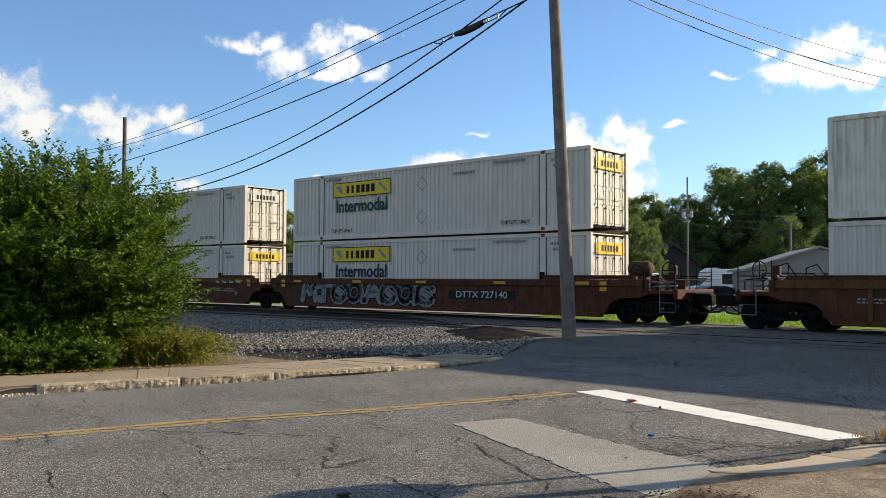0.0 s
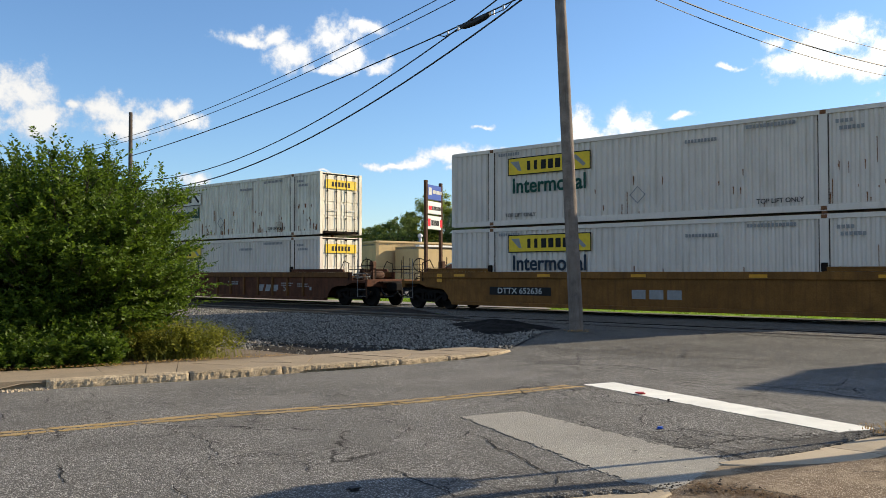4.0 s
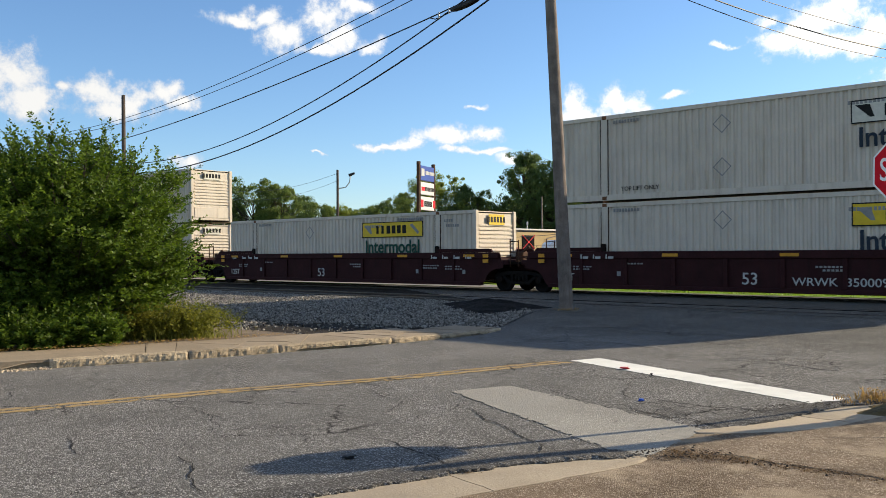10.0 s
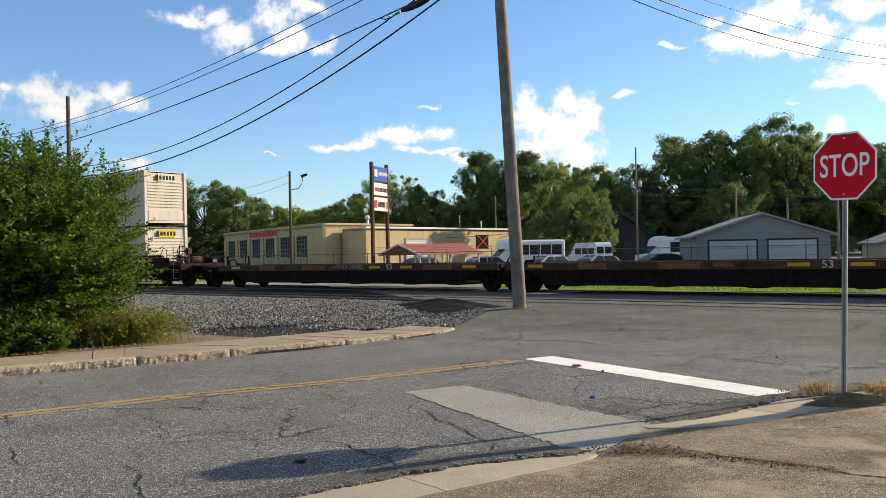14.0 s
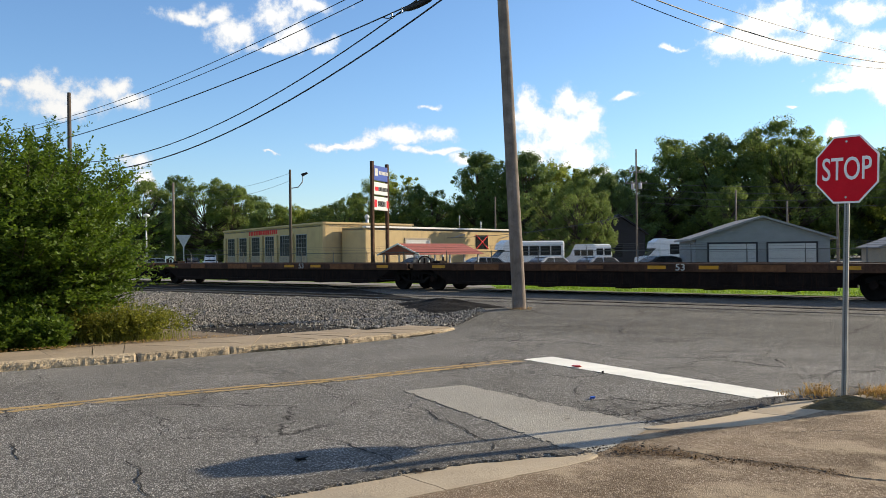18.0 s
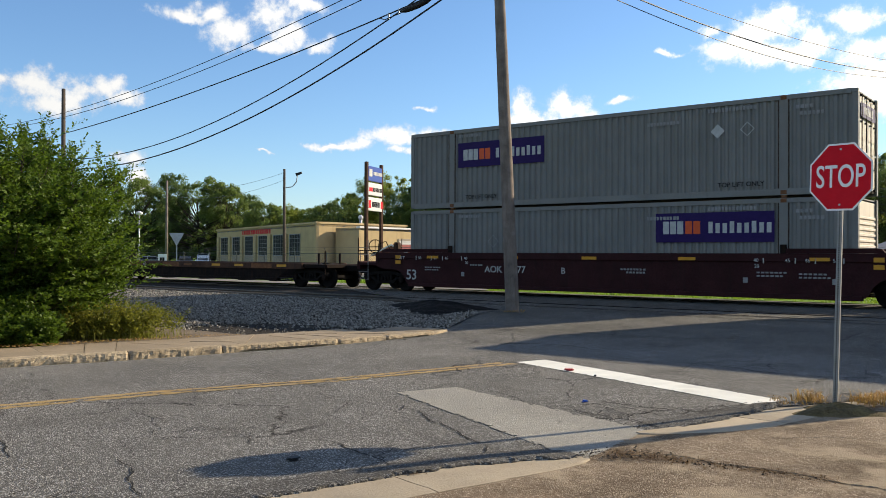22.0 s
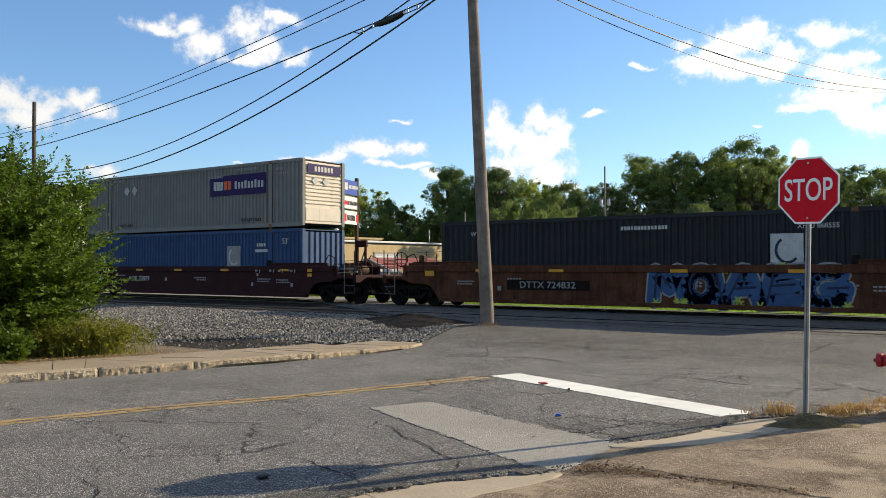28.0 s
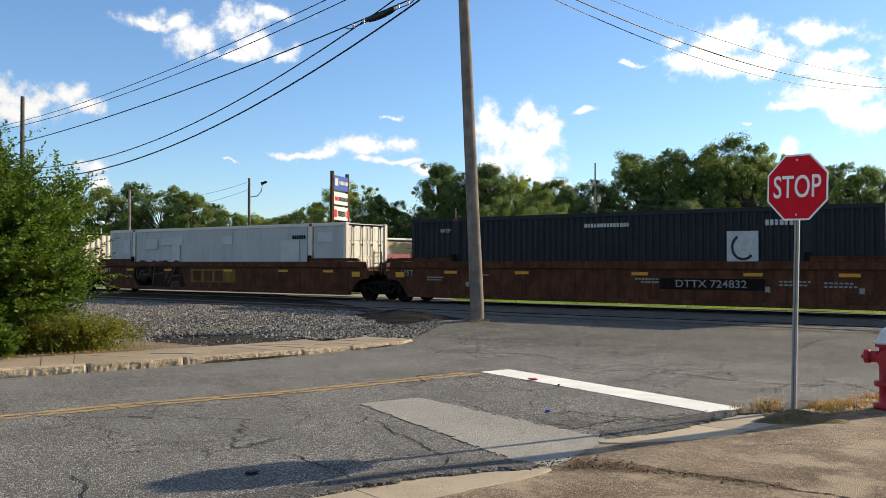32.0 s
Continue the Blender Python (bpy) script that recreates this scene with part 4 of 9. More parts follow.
def diamond(t, x, z, mat, size=0.3, solid=False):
    bm = bmesh.new()
    y0, y1 = -HALF - 0.007, -HALF - 0.002
    if solid:
        prism(bm, [(0, -size), (size, 0), (0, size), (-size, 0)], y0, y1)
    else:
        q = size * 0.86
        o = [(0, -size), (size, 0), (0, size), (-size, 0)]
        i = [(0, -q), (q, 0), (0, q), (-q, 0)]
        for k in range(4):
            prism(bm, [o[k], o[(k + 1) % 4], i[(k + 1) % 4], i[k]], y0, y1)
    part("placard", bm, mat, t, at=pose(x, 0, z))


def carrier_logo(t, x, z, panel="decal_yellow", text="decal_green", w=3.6):
    """A framed company panel with plain dark bars for the name, and a word below it."""
    y = -HALF - 0.002
    bm = bmesh.new()
    box(bm, x, y - 0.006, z, x + w, y, z + 0.66)
    p = part("logo_panel", bm, panel, t, "framed company panel")
    bm = bmesh.new()
    for a in ((x, z, x + w, z + 0.035), (x, z + 0.625, x + w, z + 0.66), (x, z + 0.035, x + 0.035, z + 0.625), (x + w - 0.035, z + 0.035, x + w, z + 0.625)):
        box(bm, a[0], y - 0.011, a[1], a[2], y - 0.006, a[3])
    part("logo_border", bm, "decal_black", p)
    bm = bmesh.new()
    for k in range(6):
        xx = x + 0.88 + k * 0.31
        box(bm, xx, y - 0.012, z + 0.16, xx + 0.22 - (0.08 if k in (0, 1) else 0), y - 0.006, z + 0.5)
    tagged(part("logo_lettering", bm, "decal_black", p), kind="stuff")
    bm = bmesh.new()
    prism(bm, [(x + w - 0.75, z + 0.5), (x + w - 0.6, z + 0.56), (x + w - 0.2, z + 0.2), (x + w - 0.3, z + 0.12)], y - 0.012, y - 0.006)
    prism(bm, [(x + 0.12, z + 0.52), (x + 0.5, z + 0.52), (x + 0.62, z + 0.16), (x + 0.5, z + 0.16)], y - 0.012, y - 0.006)
    part("logo_scroll", bm, "decal_grey" if panel == "decal_yellow" else "decal_black", p)
    write("Intermodal", 0.78, text, t, x + w / 2, y - 0.003, z - 0.42, wide=0.94)


def end_label(t, mat, z=H - 0.75, x=BOX + 0.0, w=0.95):
    """A company panel across the doors or the nose."""
    bm = bmesh.new()
    box(bm, x, -w, z, x + 0.012, w, z + 0.42)
    p = part("end_panel", bm, mat, t)
    bm = bmesh.new()
    for k in range(6):
        box(bm, x + 0.012, -0.6 + k * 0.2, z + 0.1, x + 0.018, -0.6 + k * 0.2 + 0.13, z + 0.32)
    tagged(part("end_bars", bm, "decal_black" if mat != "decal_purple" else "decal_white", p), kind="stuff")


def courier_logo(t, x, z, panel="decal_purple", w=3.95):
    """A purple company panel with plain white and orange blocks."""
    y = -HALF - 0.002
    bm = bmesh.new()
    box(bm, x, y - 0.006, z, x + w, y, z + 0.92)
    p = part("logo_panel", bm, panel, t, "purple company panel")
    for nm, mat, a, b, n, z0, z1 in (("logo_lettering", "decal_white", 0.25, 0.95, 3, 0.26, 0.66), ("logo_lettering", "decal_orange", 0.98, 1.5, 2, 0.26, 0.66), ("logo_lettering", "decal_white", 1.72, 3.7, 9, 0.28, 0.58)):
        bm = bmesh.new()
        wid = (b - a) / n
        for k in range(n):
            tall = z1 if (k % 3) or n < 4 else z1 + 0.05
            box(bm, x + a + k * wid, y - 0.012, z + z0, x + a + k * wid + wid * (0.84 if n < 4 else 0.6), y - 0.006, z + tall)
        tagged(part(nm, bm, mat, p), kind="stuff")


# running gear
def truck(parent, x, seed=0):
    """A two-axle truck: cast side frames, bolster, springs, four wheels."""
    t = kit_part("truck_frame", "truck", truck_frames, "running", parent, pose(x, 0, 0) @ Matrix.Diagonal((1.0, 1, 1.09, 1)), "cast steel truck")
    for ax in (-0.89, 0.89):
        kit_part("axle", "axle", lambda bm: tube(bm, (0, -0.98, 0.42), (0, 0.98, 0.42), 0.08, seg=10), "running", t, pose(ax, 0, 0))
        for y, turn in ((-0.755, 0), (0.755, 180)):
            kit_part("wheel", "wheel", wheel_mesh, "running", t, pose(ax, y, 0.42, 0, 0, turn))
        for y, turn in ((-1.02, 0), (1.02, 180)):
            kit_part("bearing", "bearing", lambda bm: tube(bm, (0, -0.09, 0.42), (0, 0.09, 0.42), 0.115, seg=12), "soot", t, pose(ax, y, 0, 0, 0, turn))
    return t


def wheel_mesh(bm):
    lathe(bm, [(0.10, -0.06), (0.12, -0.05), (0.33, -0.02), (0.36, -0.065), (0.42, -0.06), (0.425, 0.04), (0.45, 0.05), (0.45, 0.075), (0.36, 0.075), (0.33, 0.03), (0.12, 0.06), (0.1, 0.06)], 24, pose(0, 0, 0, -90, 0, 0))


def truck_frames(bm):
    for y in (-1.0, 1.0):
        a, b = y - 0.075, y + 0.075
        prism(bm, [(-1.12, 0.46), (-1.12, 0.6), (-0.55, 0.72), (0.55, 0.72), (1.12, 0.6), (1.12, 0.46), (0.78, 0.55), (0.45, 0.6), (-0.45, 0.6), (-0.78, 0.55)], a, b)
        prism(bm, [(-0.78, 0.5), (-0.45, 0.26), (0.45, 0.26), (0.78, 0.5), (0.66, 0.54), (0.38, 0.36), (-0.38, 0.36), (-0.66, 0.54)], a, b)
        for xx in (-0.34, 0.34):
            box(bm, xx - 0.05, a, 0.34, xx + 0.05, b, 0.62)
        for xx in (-0.17, 0.0, 0.17):
            tube(bm, (xx, y, 0.35), (xx, y, 0.56), 0.07, seg=8)
    soft_box(bm, -0.24, -1.05, 0.5, 0.24, 1.05, 0.72, 0.03)
    tube(bm, (0, 0, 0.7), (0, 0, 0.98), 0.22, seg=12)


def sill_end(dist, shared):
    """The outline of a sill's end over its truck, from the bottom up: an arch round the inner wheel, then the end of the plate."""
    foot = dist - 1.42
    tip = dist - 0.5 if shared else dist + 0.22
    return [(foot - 0.06, 0.30), (foot + 0.05, 0.42), (foot + 0.14, 0.60), (foot + 0.30, 0.76), (foot + 0.55, 0.86), (tip - (0.0 if shared else 0.35), 0.90), (tip, 1.02)]


def well_side(bm, lead, trail, top=1.42):
    """One side of a well: a sheet that arches over the trucks; outer face at -HALF - 0.09."""
    y = -HALF - 0.1
    low = [(-x, z) for x, z in sill_end(*lead)][::-1]
    high = [(BOX + x, z) for x, z in sill_end(*trail)]
    cut = lambda e: 0.18 if e[1] else 0.0
    prism(bm, low + high + [(high[-1][0] - cut(trail), top), (low[0][0] + cut(lead), top)], y + 0.045, y + 0.075)


def well_car(s, paint, label, ribs=11, lead=(1.9, True), trail=(1.9, True), deck_high=True, rib_paint=None, tall=1.5):
    """One platform of a well car. lead, trail: how far past the container each truck stands, and whether it is shared."""
    t = thing("well_car", label, "well car", "cars of the train")
    rolling(t, s)
    I, turned = Matrix(), pose(BOX, 0, 0, 0, 0, 180)
    for m, near, far in ((I, lead, trail), (turned, trail, lead)):
        key = "%.2f%.2f%d%.2f%d" % (tall, near[0], near[1], far[0], far[1])
        x0, x1 = (sill_end(*near)[-1][0], sill_end(*far)[-1][0])
        sp = kit_part("wellside" + key, "side_sill", lambda bm: well_side(bm, near, far, top=tall), paint, t, m)
        y = -HALF - 0.1
        kit_part("topchord" + key, "top_chord", lambda bm: soft_box(bm, -x0 + 0.2, y - 0.02, tall - 0.24, BOX + x1 - 0.2, y + 0.12, tall, 0.015), rib_paint or paint, sp, I)
        kit_part("lowchord" + key, "bottom_chord", lambda bm: soft_box(bm, -near[0] + 1.55, y - 0.03, 0.22, BOX + far[0] - 1.55, y + 0.2, 0.36, 0.015), paint, sp, I)
        for k in range(ribs):
            kit_part("rib%.2f" % tall, "rib", lambda bm: soft_box(bm, -0.065, y - 0.028, 0.37, 0.065, y + 0.05, tall - 0.25, 0.012), rib_paint or paint, sp, pose(1.1 + k * (BOX - 2.2) / max(1, ribs - 1), 0, 0))

        def end_deck(bm):
            soft_box(bm, -near[0] + 0.3, -HALF - 0.02, 1.02, -0.12, HALF + 0.02, 1.2, 0.02)
            soft_box(bm, -0.22, -HALF, 0.42, -0.08, HALF, 1.32, 0.02)
            soft_box(bm, -near[0] - 0.1, -0.45, 0.78, -0.3, 0.45, 1.05, 0.02)
        kit_part("enddeck%.2f" % near[0], "end_platform", end_deck, paint, t, m)

        def shoulder(bm):
            prism(bm, [(-x0 + 0.45, tall + 0.003), (2.0, tall + 0.003), (1.92, tall + 0.13), (-x0 + 0.55, tall + 0.13)], y - 0.015, y + 0.07)
            tube(bm, (-x0 + 0.6, y - 0.02, tall + 0.12), (1.9, y - 0.02, tall + 0.12), 0.022, seg=6)
        if deck_high:
            kit_part("shoulder" + key, "shoulder_plate", shoulder, paint, t, m)
            kit_part("shoulder" + key, "shoulder_plate", shoulder, paint, t, m @ Matrix.Diagonal((1, -1, 1, 1)))

        def guide(bm):
            soft_box(bm, -0.09, -HALF - 0.12, tall, 0.09, -HALF - 0.02, tall + 0.26, 0.02)
        for yy in (1, -1):
            kit_part("guide%.2f" % tall, "stacking_guide", guide, "soot", t, m @ pose(1.98, 0, 0) @ Matrix.Diagonal((1, yy, 1, 1)))
    for k in (0.1, 3.9, 7.9, 11.9, BOX - 0.5):
        kit_part("wellfloor", "floor_beam", lambda bm: box(bm, 0, -HALF, 0.236, 0.2, HALF, 0.259), "soot", t, pose(k, 0, 0))
    return t


def coupled_end(t, x, out, paint, dist, drum=False, frame_tall=False):
    """The free end of a car: truck, coupler, deck, ladders, brake gear. out: +1 trailing, -1 leading; dist: from the container to the truck."""
    truck(t, x + dist * out)
    m = pose(x, 0, 0) if out > 0 else pose(x, 0, 0, 0, 0, 180)
    n = -1 if out > 0 else 1  # the side of the deck that faces the street
    g = m @ pose(dist, 0, 0)

    def coupler(bm):
        soft_box(bm, 1.0, -0.16, 0.72, 3.3, 0.16, 0.98, 0.03)
        soft_box(bm, 3.25, -0.24, 0.66, 3.85, 0.2, 1.04, 0.06)
    kit_part("coupler", "coupler", coupler, "running", t, m)

    def platform(bm):
        soft_box(bm, -0.5, -HALF - 0.05, 1.02, 1.22, HALF + 0.05, 1.14, 0.02)
        soft_box(bm, 1.08, -HALF - 0.08, 0.86, 1.24, HALF + 0.08, 1.18, 0.02)
        soft_box(bm, -0.6, -0.4, 0.8, 1.2, 0.4, 1.02, 0.02)
    kit_part("platform", "end_platform", platform, paint, t, g)

    # ladders at both corners, rails along the end and up to the sill
    for yy in (-1, 1):
        for xx, z0, z1 in ((0.62, 0.42, 2.05), (1.16, 0.42, 2.15), (0.05, 1.14, 1.9)):
            kit_part("railpost%.2f" % xx, "handrail_post", lambda bm: tube(bm, (0, 0, z0), (0, 0, z1), 0.02, seg=6), "worn_rail" if yy == n and xx == 0.62 else "soot", t, g @ pose(xx, yy * (HALF + 0.07), 0))
        for zz in (0.45, 0.75, 1.45, 1.75):
            kit_part("rung", "step_rung", lambda bm: tube(bm, (0.62, 0, 0), (1.16, 0, 0), 0.014, seg=6), "worn_rail", t, g @ pose(0, yy * (HALF + 0.07), zz))
        kit_part("railbar", "handrail", lambda bm: tube(bm, (0.05, 0, 1.62), (1.16, 0, 1.62), 0.018, seg=6), "soot", t, g @ pose(0, yy * (HALF + 0.07), 0))
        kit_part("railbow", "handrail", lambda bm: [tube(bm, p, q, 0.018, seg=6) for p, q in (((-0.55, 0, 1.62), (-0.3, 0, 2.0)), ((-0.3, 0, 2.0), (0.05, 0, 1.88)))], "soot", t, g @ pose(0, yy * (HALF + 0.03), 0))
    kit_part("crossbar", "handrail", lambda bm: tube(bm, (1.16, -HALF - 0.05, 1.5), (1.16, HALF + 0.05, 1.5), 0.016, seg=6), "soot", t, g)
    kit_part("walkway", "crossover_step", lambda bm: [soft_box(bm, 1.26 + k * 0.1, -0.7, 1.04, 1.33 + k * 0.1, 0.7, 1.09, 0.008) for k in range(3)], "soot", t, g)

    # brake gear heaped on the deck
    if drum:
        kit_part("drum", "air_reservoir", lambda bm: (lathe(bm, [(0.05, -0.40), (0.2, -0.38), (0.25, -0.32), (0.25, 0.32), (0.2, 0.38), (0.05, 0.40)], 16, pose(-0.35, 0.82 * n, 1.86, 0, 90, 0)), soft_box(bm, -0.62, 0.6 * n - 0.04, 1.14, -0.56, 1.0 * n + 0.04, 1.66, 0.01), soft_box(bm, -0.14, 0.6 * n - 0.04, 1.14, -0.08, 1.0 * n + 0.04, 1.66, 0.01)), "rust_dark", t, g)
    else:
        kit_part("lowdrum", "air_reservoir", lambda bm: lathe(bm, [(0.05, -0.36), (0.16, -0.34), (0.2, -0.28), (0.2, 0.28), (0.16, 0.34), (0.05, 0.36)], 14, pose(-0.2, 0.6, 1.36, 90, 0, 0)), "rust_dark", t, g)
    if frame_tall:
        kit_part("tallframe", "brake_stand", lambda bm: (soft_box(bm, -0.75, 0.9 * n - 0.05, 1.14, -0.66, 0.9 * n + 0.05, 2.62, 0.01), soft_box(bm, -0.28, 0.9 * n - 0.05, 1.14, -0.19, 0.9 * n + 0.05, 2.62, 0.01), soft_box(bm, -0.78, 0.9 * n - 0.07, 2.36, -0.16, 0.9 * n + 0.07, 2.66, 0.02), soft_box(bm, -0.72, 0.9 * n - 0.03, 1.7, -0.22, 0.9 * n + 0.03, 1.76, 0.01), tube(bm, (-0.7, 0.9 * n, 1.2), (-0.25, 0.9 * n, 2.3), 0.025, seg=6)), paint, t, g)
    else:
        kit_part("stand", "brake_stand", lambda bm: (soft_box(bm, 0.66, 0.5 * n - 0.06, 1.14, 0.74, 0.5 * n + 0.06, 1.95, 0.01), soft_box(bm, 0.55, 0.5 * n - 0.14, 1.62, 0.8, 0.5 * n + 0.14, 1.98, 0.05), tube(bm, (0.7, 0.5 * n, 1.8), (0.7, 0.5 * n + 0.34 * n, 1.8), 0.03, seg=7)), "rust_dark", t, g)
        kit_part("brakewheel", "brake_wheel", lambda bm: [tube(bm, (0.27 * math.cos(q * math.tau / 14), 0, 0.27 * math.sin(q * math.tau / 14)), (0.27 * math.cos((q + 1) * math.tau / 14), 0, 0.27 * math.sin((q + 1) * math.tau / 14)), 0.02, seg=5) for q in range(14)] + [tube(bm, (0, 0, -0.26), (0, 0, 0.26), 0.016, seg=5), tube(bm, (-0.26, 0, 0), (0.26, 0, 0), 0.016, seg=5)], "soot", t, g @ pose(0.7, 0.86 * n, 1.8, 0, 0, 62))
    kit_part("valve", "brake_valve", lambda bm: (soft_box(bm, 0.2, -0.15, 1.14, 0.42, 0.15, 1.5, 0.03), soft_box(bm, 0.16, -0.1, 1.5, 0.36, 0.12, 1.66, 0.04), tube(bm, (0.3, 0.12, 1.4), (0.3, 0.4, 1.32), 0.05, seg=8)), "rust_dark", t, g @ pose(0, 0.75 * n, 0))
    kit_part("cylinder", "brake_cylinder", lambda bm: (tube(bm, (-0.4, -0.15, 1.34), (0.05, -0.15, 1.34), 0.14, seg=12), tube(bm, (0.05, -0.15, 1.34), (0.5, -0.15, 1.34), 0.025, seg=6), soft_box(bm, 0.44, -0.2, 1.2, 0.5, -0.1, 1.6, 0.01)), "soot", t, g)
    rnd = random.Random(int(dist * 100) + out)
    for q in range(9):
        x0, z0, yy = rnd.uniform(-0.5, 0.5), rnd.uniform(1.18, 1.6), n * rnd.uniform(0.2, 1.25)
        ln, drop = rnd.uniform(0.3, 0.75), rnd.uniform(-0.12, 0.12)
        kit_part("pipe%d%.2f%d" % (q, dist, out), "brake_pipe", lambda bm: (tube(bm, (x0, yy, z0), (x0 + ln, yy, z0 + drop), 0.02, seg=6), tube(bm, (x0 + ln, yy, z0 + drop), (x0 + ln, yy, 1.12), 0.02, seg=6)), ("soot", "rust_dark", "worn_rail")[q % 3], t, g)
    kit_part("rod", "brake_rod", lambda bm: (tube(bm, (-0.6, 1.1 * n, 1.24), (1.1, 1.1 * n, 1.3), 0.022, seg=6), tube(bm, (-0.2, 1.2 * n, 1.42), (1.1, 1.2 * n, 1.42), 0.016, seg=6)), "galv", t, g)

    for y0 in (-0.5, 0.42):
        def hose(bm):
            pts = [Vector((1.15, y0, 0.95)), Vector((1.3, y0, 0.62)), Vector((1.55, y0 * 0.95, 0.42)), Vector((1.9, y0 * 0.9, 0.45)), Vector((2.15, y0 * 0.85, 0.66))]
            for a, b in zip(pts, pts[1:]):
                tube(bm, a, b, 0.032, seg=6)
        kit_part("hose%.1f" % y0, "air_hose", hose, "black", t, g)


def joint(t, x, paint):
    """The shared truck and joint between two platforms."""
    truck(t, x)

    def arm(bm):
        soft_box(bm, -0.55, -0.4, 0.98, 0.55, 0.4, 1.22, 0.05)
        tube(bm, (0, 0, 1.2), (0, 0, 1.36), 0.3, seg=14)
    kit_part("joint", "articulated_joint", arm, "soot", t, pose(x, 0, 0))
    for y in (-1.2, 1.2):
        kit_part("jladder", "grab_rail", lambda bm: (tube(bm, (-0.3, 0, 0.95), (-0.3, 0, 2.0), 0.024, seg=6), tube(bm, (0.08, 0, 0.95), (0.08, 0, 1.95), 0.024, seg=6), tube(bm, (-0.3, 0, 1.9), (0.08, 0, 1.9), 0.018, seg=6), tube(bm, (-0.3, 0, 1.5), (0.08, 0, 1.5), 0.018, seg=6)), "rust_dark", t, pose(x, y, 0))
        kit_part("jstep", "crossover_step", lambda bm: soft_box(bm, -0.42, -0.1, 1.06, 0.42, 0.1, 1.14, 0.01), "soot", t, pose(x, y * 0.9, 0))
    kit_part("jvalve", "brake_valve", lambda bm: (soft_box(bm, -0.25, -0.95, 1.14, 0.1, -0.6, 1.52, 0.04), tube(bm, (0.0, -0.8, 1.5), (0.3, -0.8, 1.7), 0.05, seg=8), tube(bm, (0.1, -0.9, 1.3), (0.62, -1.0, 1.2), 0.025, seg=6), tube(bm, (-0.6, -1.05, 1.3), (0.55, -1.05, 1.34), 0.02, seg=6)), "rust_dark", t, pose(x, 0, 0))


def yellow_marks(t, y=-HALF - 0.125, z=1.32, xs=(0.2, 4.2, 8.0, 12.0, 15.6), stacked=True):
    bm = bmesh.new()
    box(bm, 0, y - 0.006, 0, 0.55, y, 0.1)
    first = part("reflector", bm, "reflector", t, at=pose(xs[0], 0, z))
    for x in xs[1:]:
        again(first, t, pose(x, 0, z))
    w, h, lows = (0.27, 0.13, (-0.02, -0.22)) if stacked else (0.42, 0.2, (-0.16,))
    bm = bmesh.new()
    box(bm, 0, y - 0.006, 0, w, y, h)
    first = part("reflector", bm, "reflector", t, at=pose(-0.7, 0, z + lows[0]))
    for x, dz in [(-0.7, v) for v in lows[1:]] + [(BOX + 0.42, v) for v in lows]:
        again(first, t, pose(x, 0, z + dz))


def length_marks(t):
    """Painted container lengths with their ticks at both ends of the well."""
    y = -HALF - 0.126
    rows = ((0.35, "53"), (1.1, "48"), (1.65, "45"), (2.55, "40"))
    for x, body in rows:
        for xx, off in ((x, 0.2), (BOX - x, -0.2)):
            bm = bmesh.new()
            box(bm, 0, y - 0.005, 1.25, 0.03, y, 1.4)
            part("tick", bm, "decal_white", t, at=pose(xx, 0, 0))
            write(body, 0.15, "decal_white", t, xx + off, y, 1.33)
            if body == "40":
                write("20", 0.15, "decal_white", t, xx + off, -HALF - 0.062, 1.16)
    write("125 T", 0.17, "decal_white", t, -0.42, y, 1.33)


def small_print(t, y=-HALF - 0.062, seed=3, mat="decal_grey", ticks=True):
    bm = bmesh.new()
    for x, z, w, n, h in ((9.0, 0.98, 0.9, 8, 0.06), (9.2, 0.88, 0.7, 6, 0.06), (13.4, 0.95, 0.9, 7, 0.05), (13.4, 0.85, 0.8, 6, 0.05), (14.6, 0.92, 0.8, 6, 0.05), (14.6, 0.82, 0.9, 7, 0.05), (0.75, 0.95, 0.8, 6, 0.05), (0.75, 0.86, 0.7, 6, 0.05), (2.9, 1.06, 0.6, 5, 0.05)):
        bars(bm, x, y, z, w, h, n, seed)
    for x in (2.5, 13.0, 15.5):
        box(bm, x, y - 0.006, 0.66, x + 0.14, y, 0.82)
    tagged(part("small_print", bm, mat, t), kind="stuff")
    if not ticks:
        return
    bm = bmesh.new()
    for x in (0.3, 1.1, 1.6, 2.1, 13.9, 14.5, 15.1, 15.7):
        box(bm, x, -HALF - 0.131, 1.25, x + 0.05, -HALF - 0.125, 1.4)
        box(bm, x + 0.09, -HALF - 0.131, 1.25, x + 0.3, -HALF - 0.125, 1.33)
    tagged(part("length_marking", bm, "decal_white", t), kind="stuff")


def stroke(bm, pts, w, y0, y1):
    """A fat sprayed line through points in x and z, with round joins."""
    for (xa, za), (xb, zb) in zip(pts, pts[1:]):
        d = Vector((xb - xa, zb - za))
        if d.length < 1e-4:
            continue
        d.normalize()
        n = Vector((-d.y, d.x)) * w
        prism(bm, [(xa + n.x, za + n.y), (xa - n.x, za - n.y), (xb - n.x, zb - n.y), (xb + n.x, zb + n.y)], y0, y1)
    for x, z in pts:
        prism(bm, [(x + w * math.cos(q * math.tau / 8), z + w * math.sin(q * math.tau / 8)) for q in range(8)][::-1], y0 - 0.0004, y1)


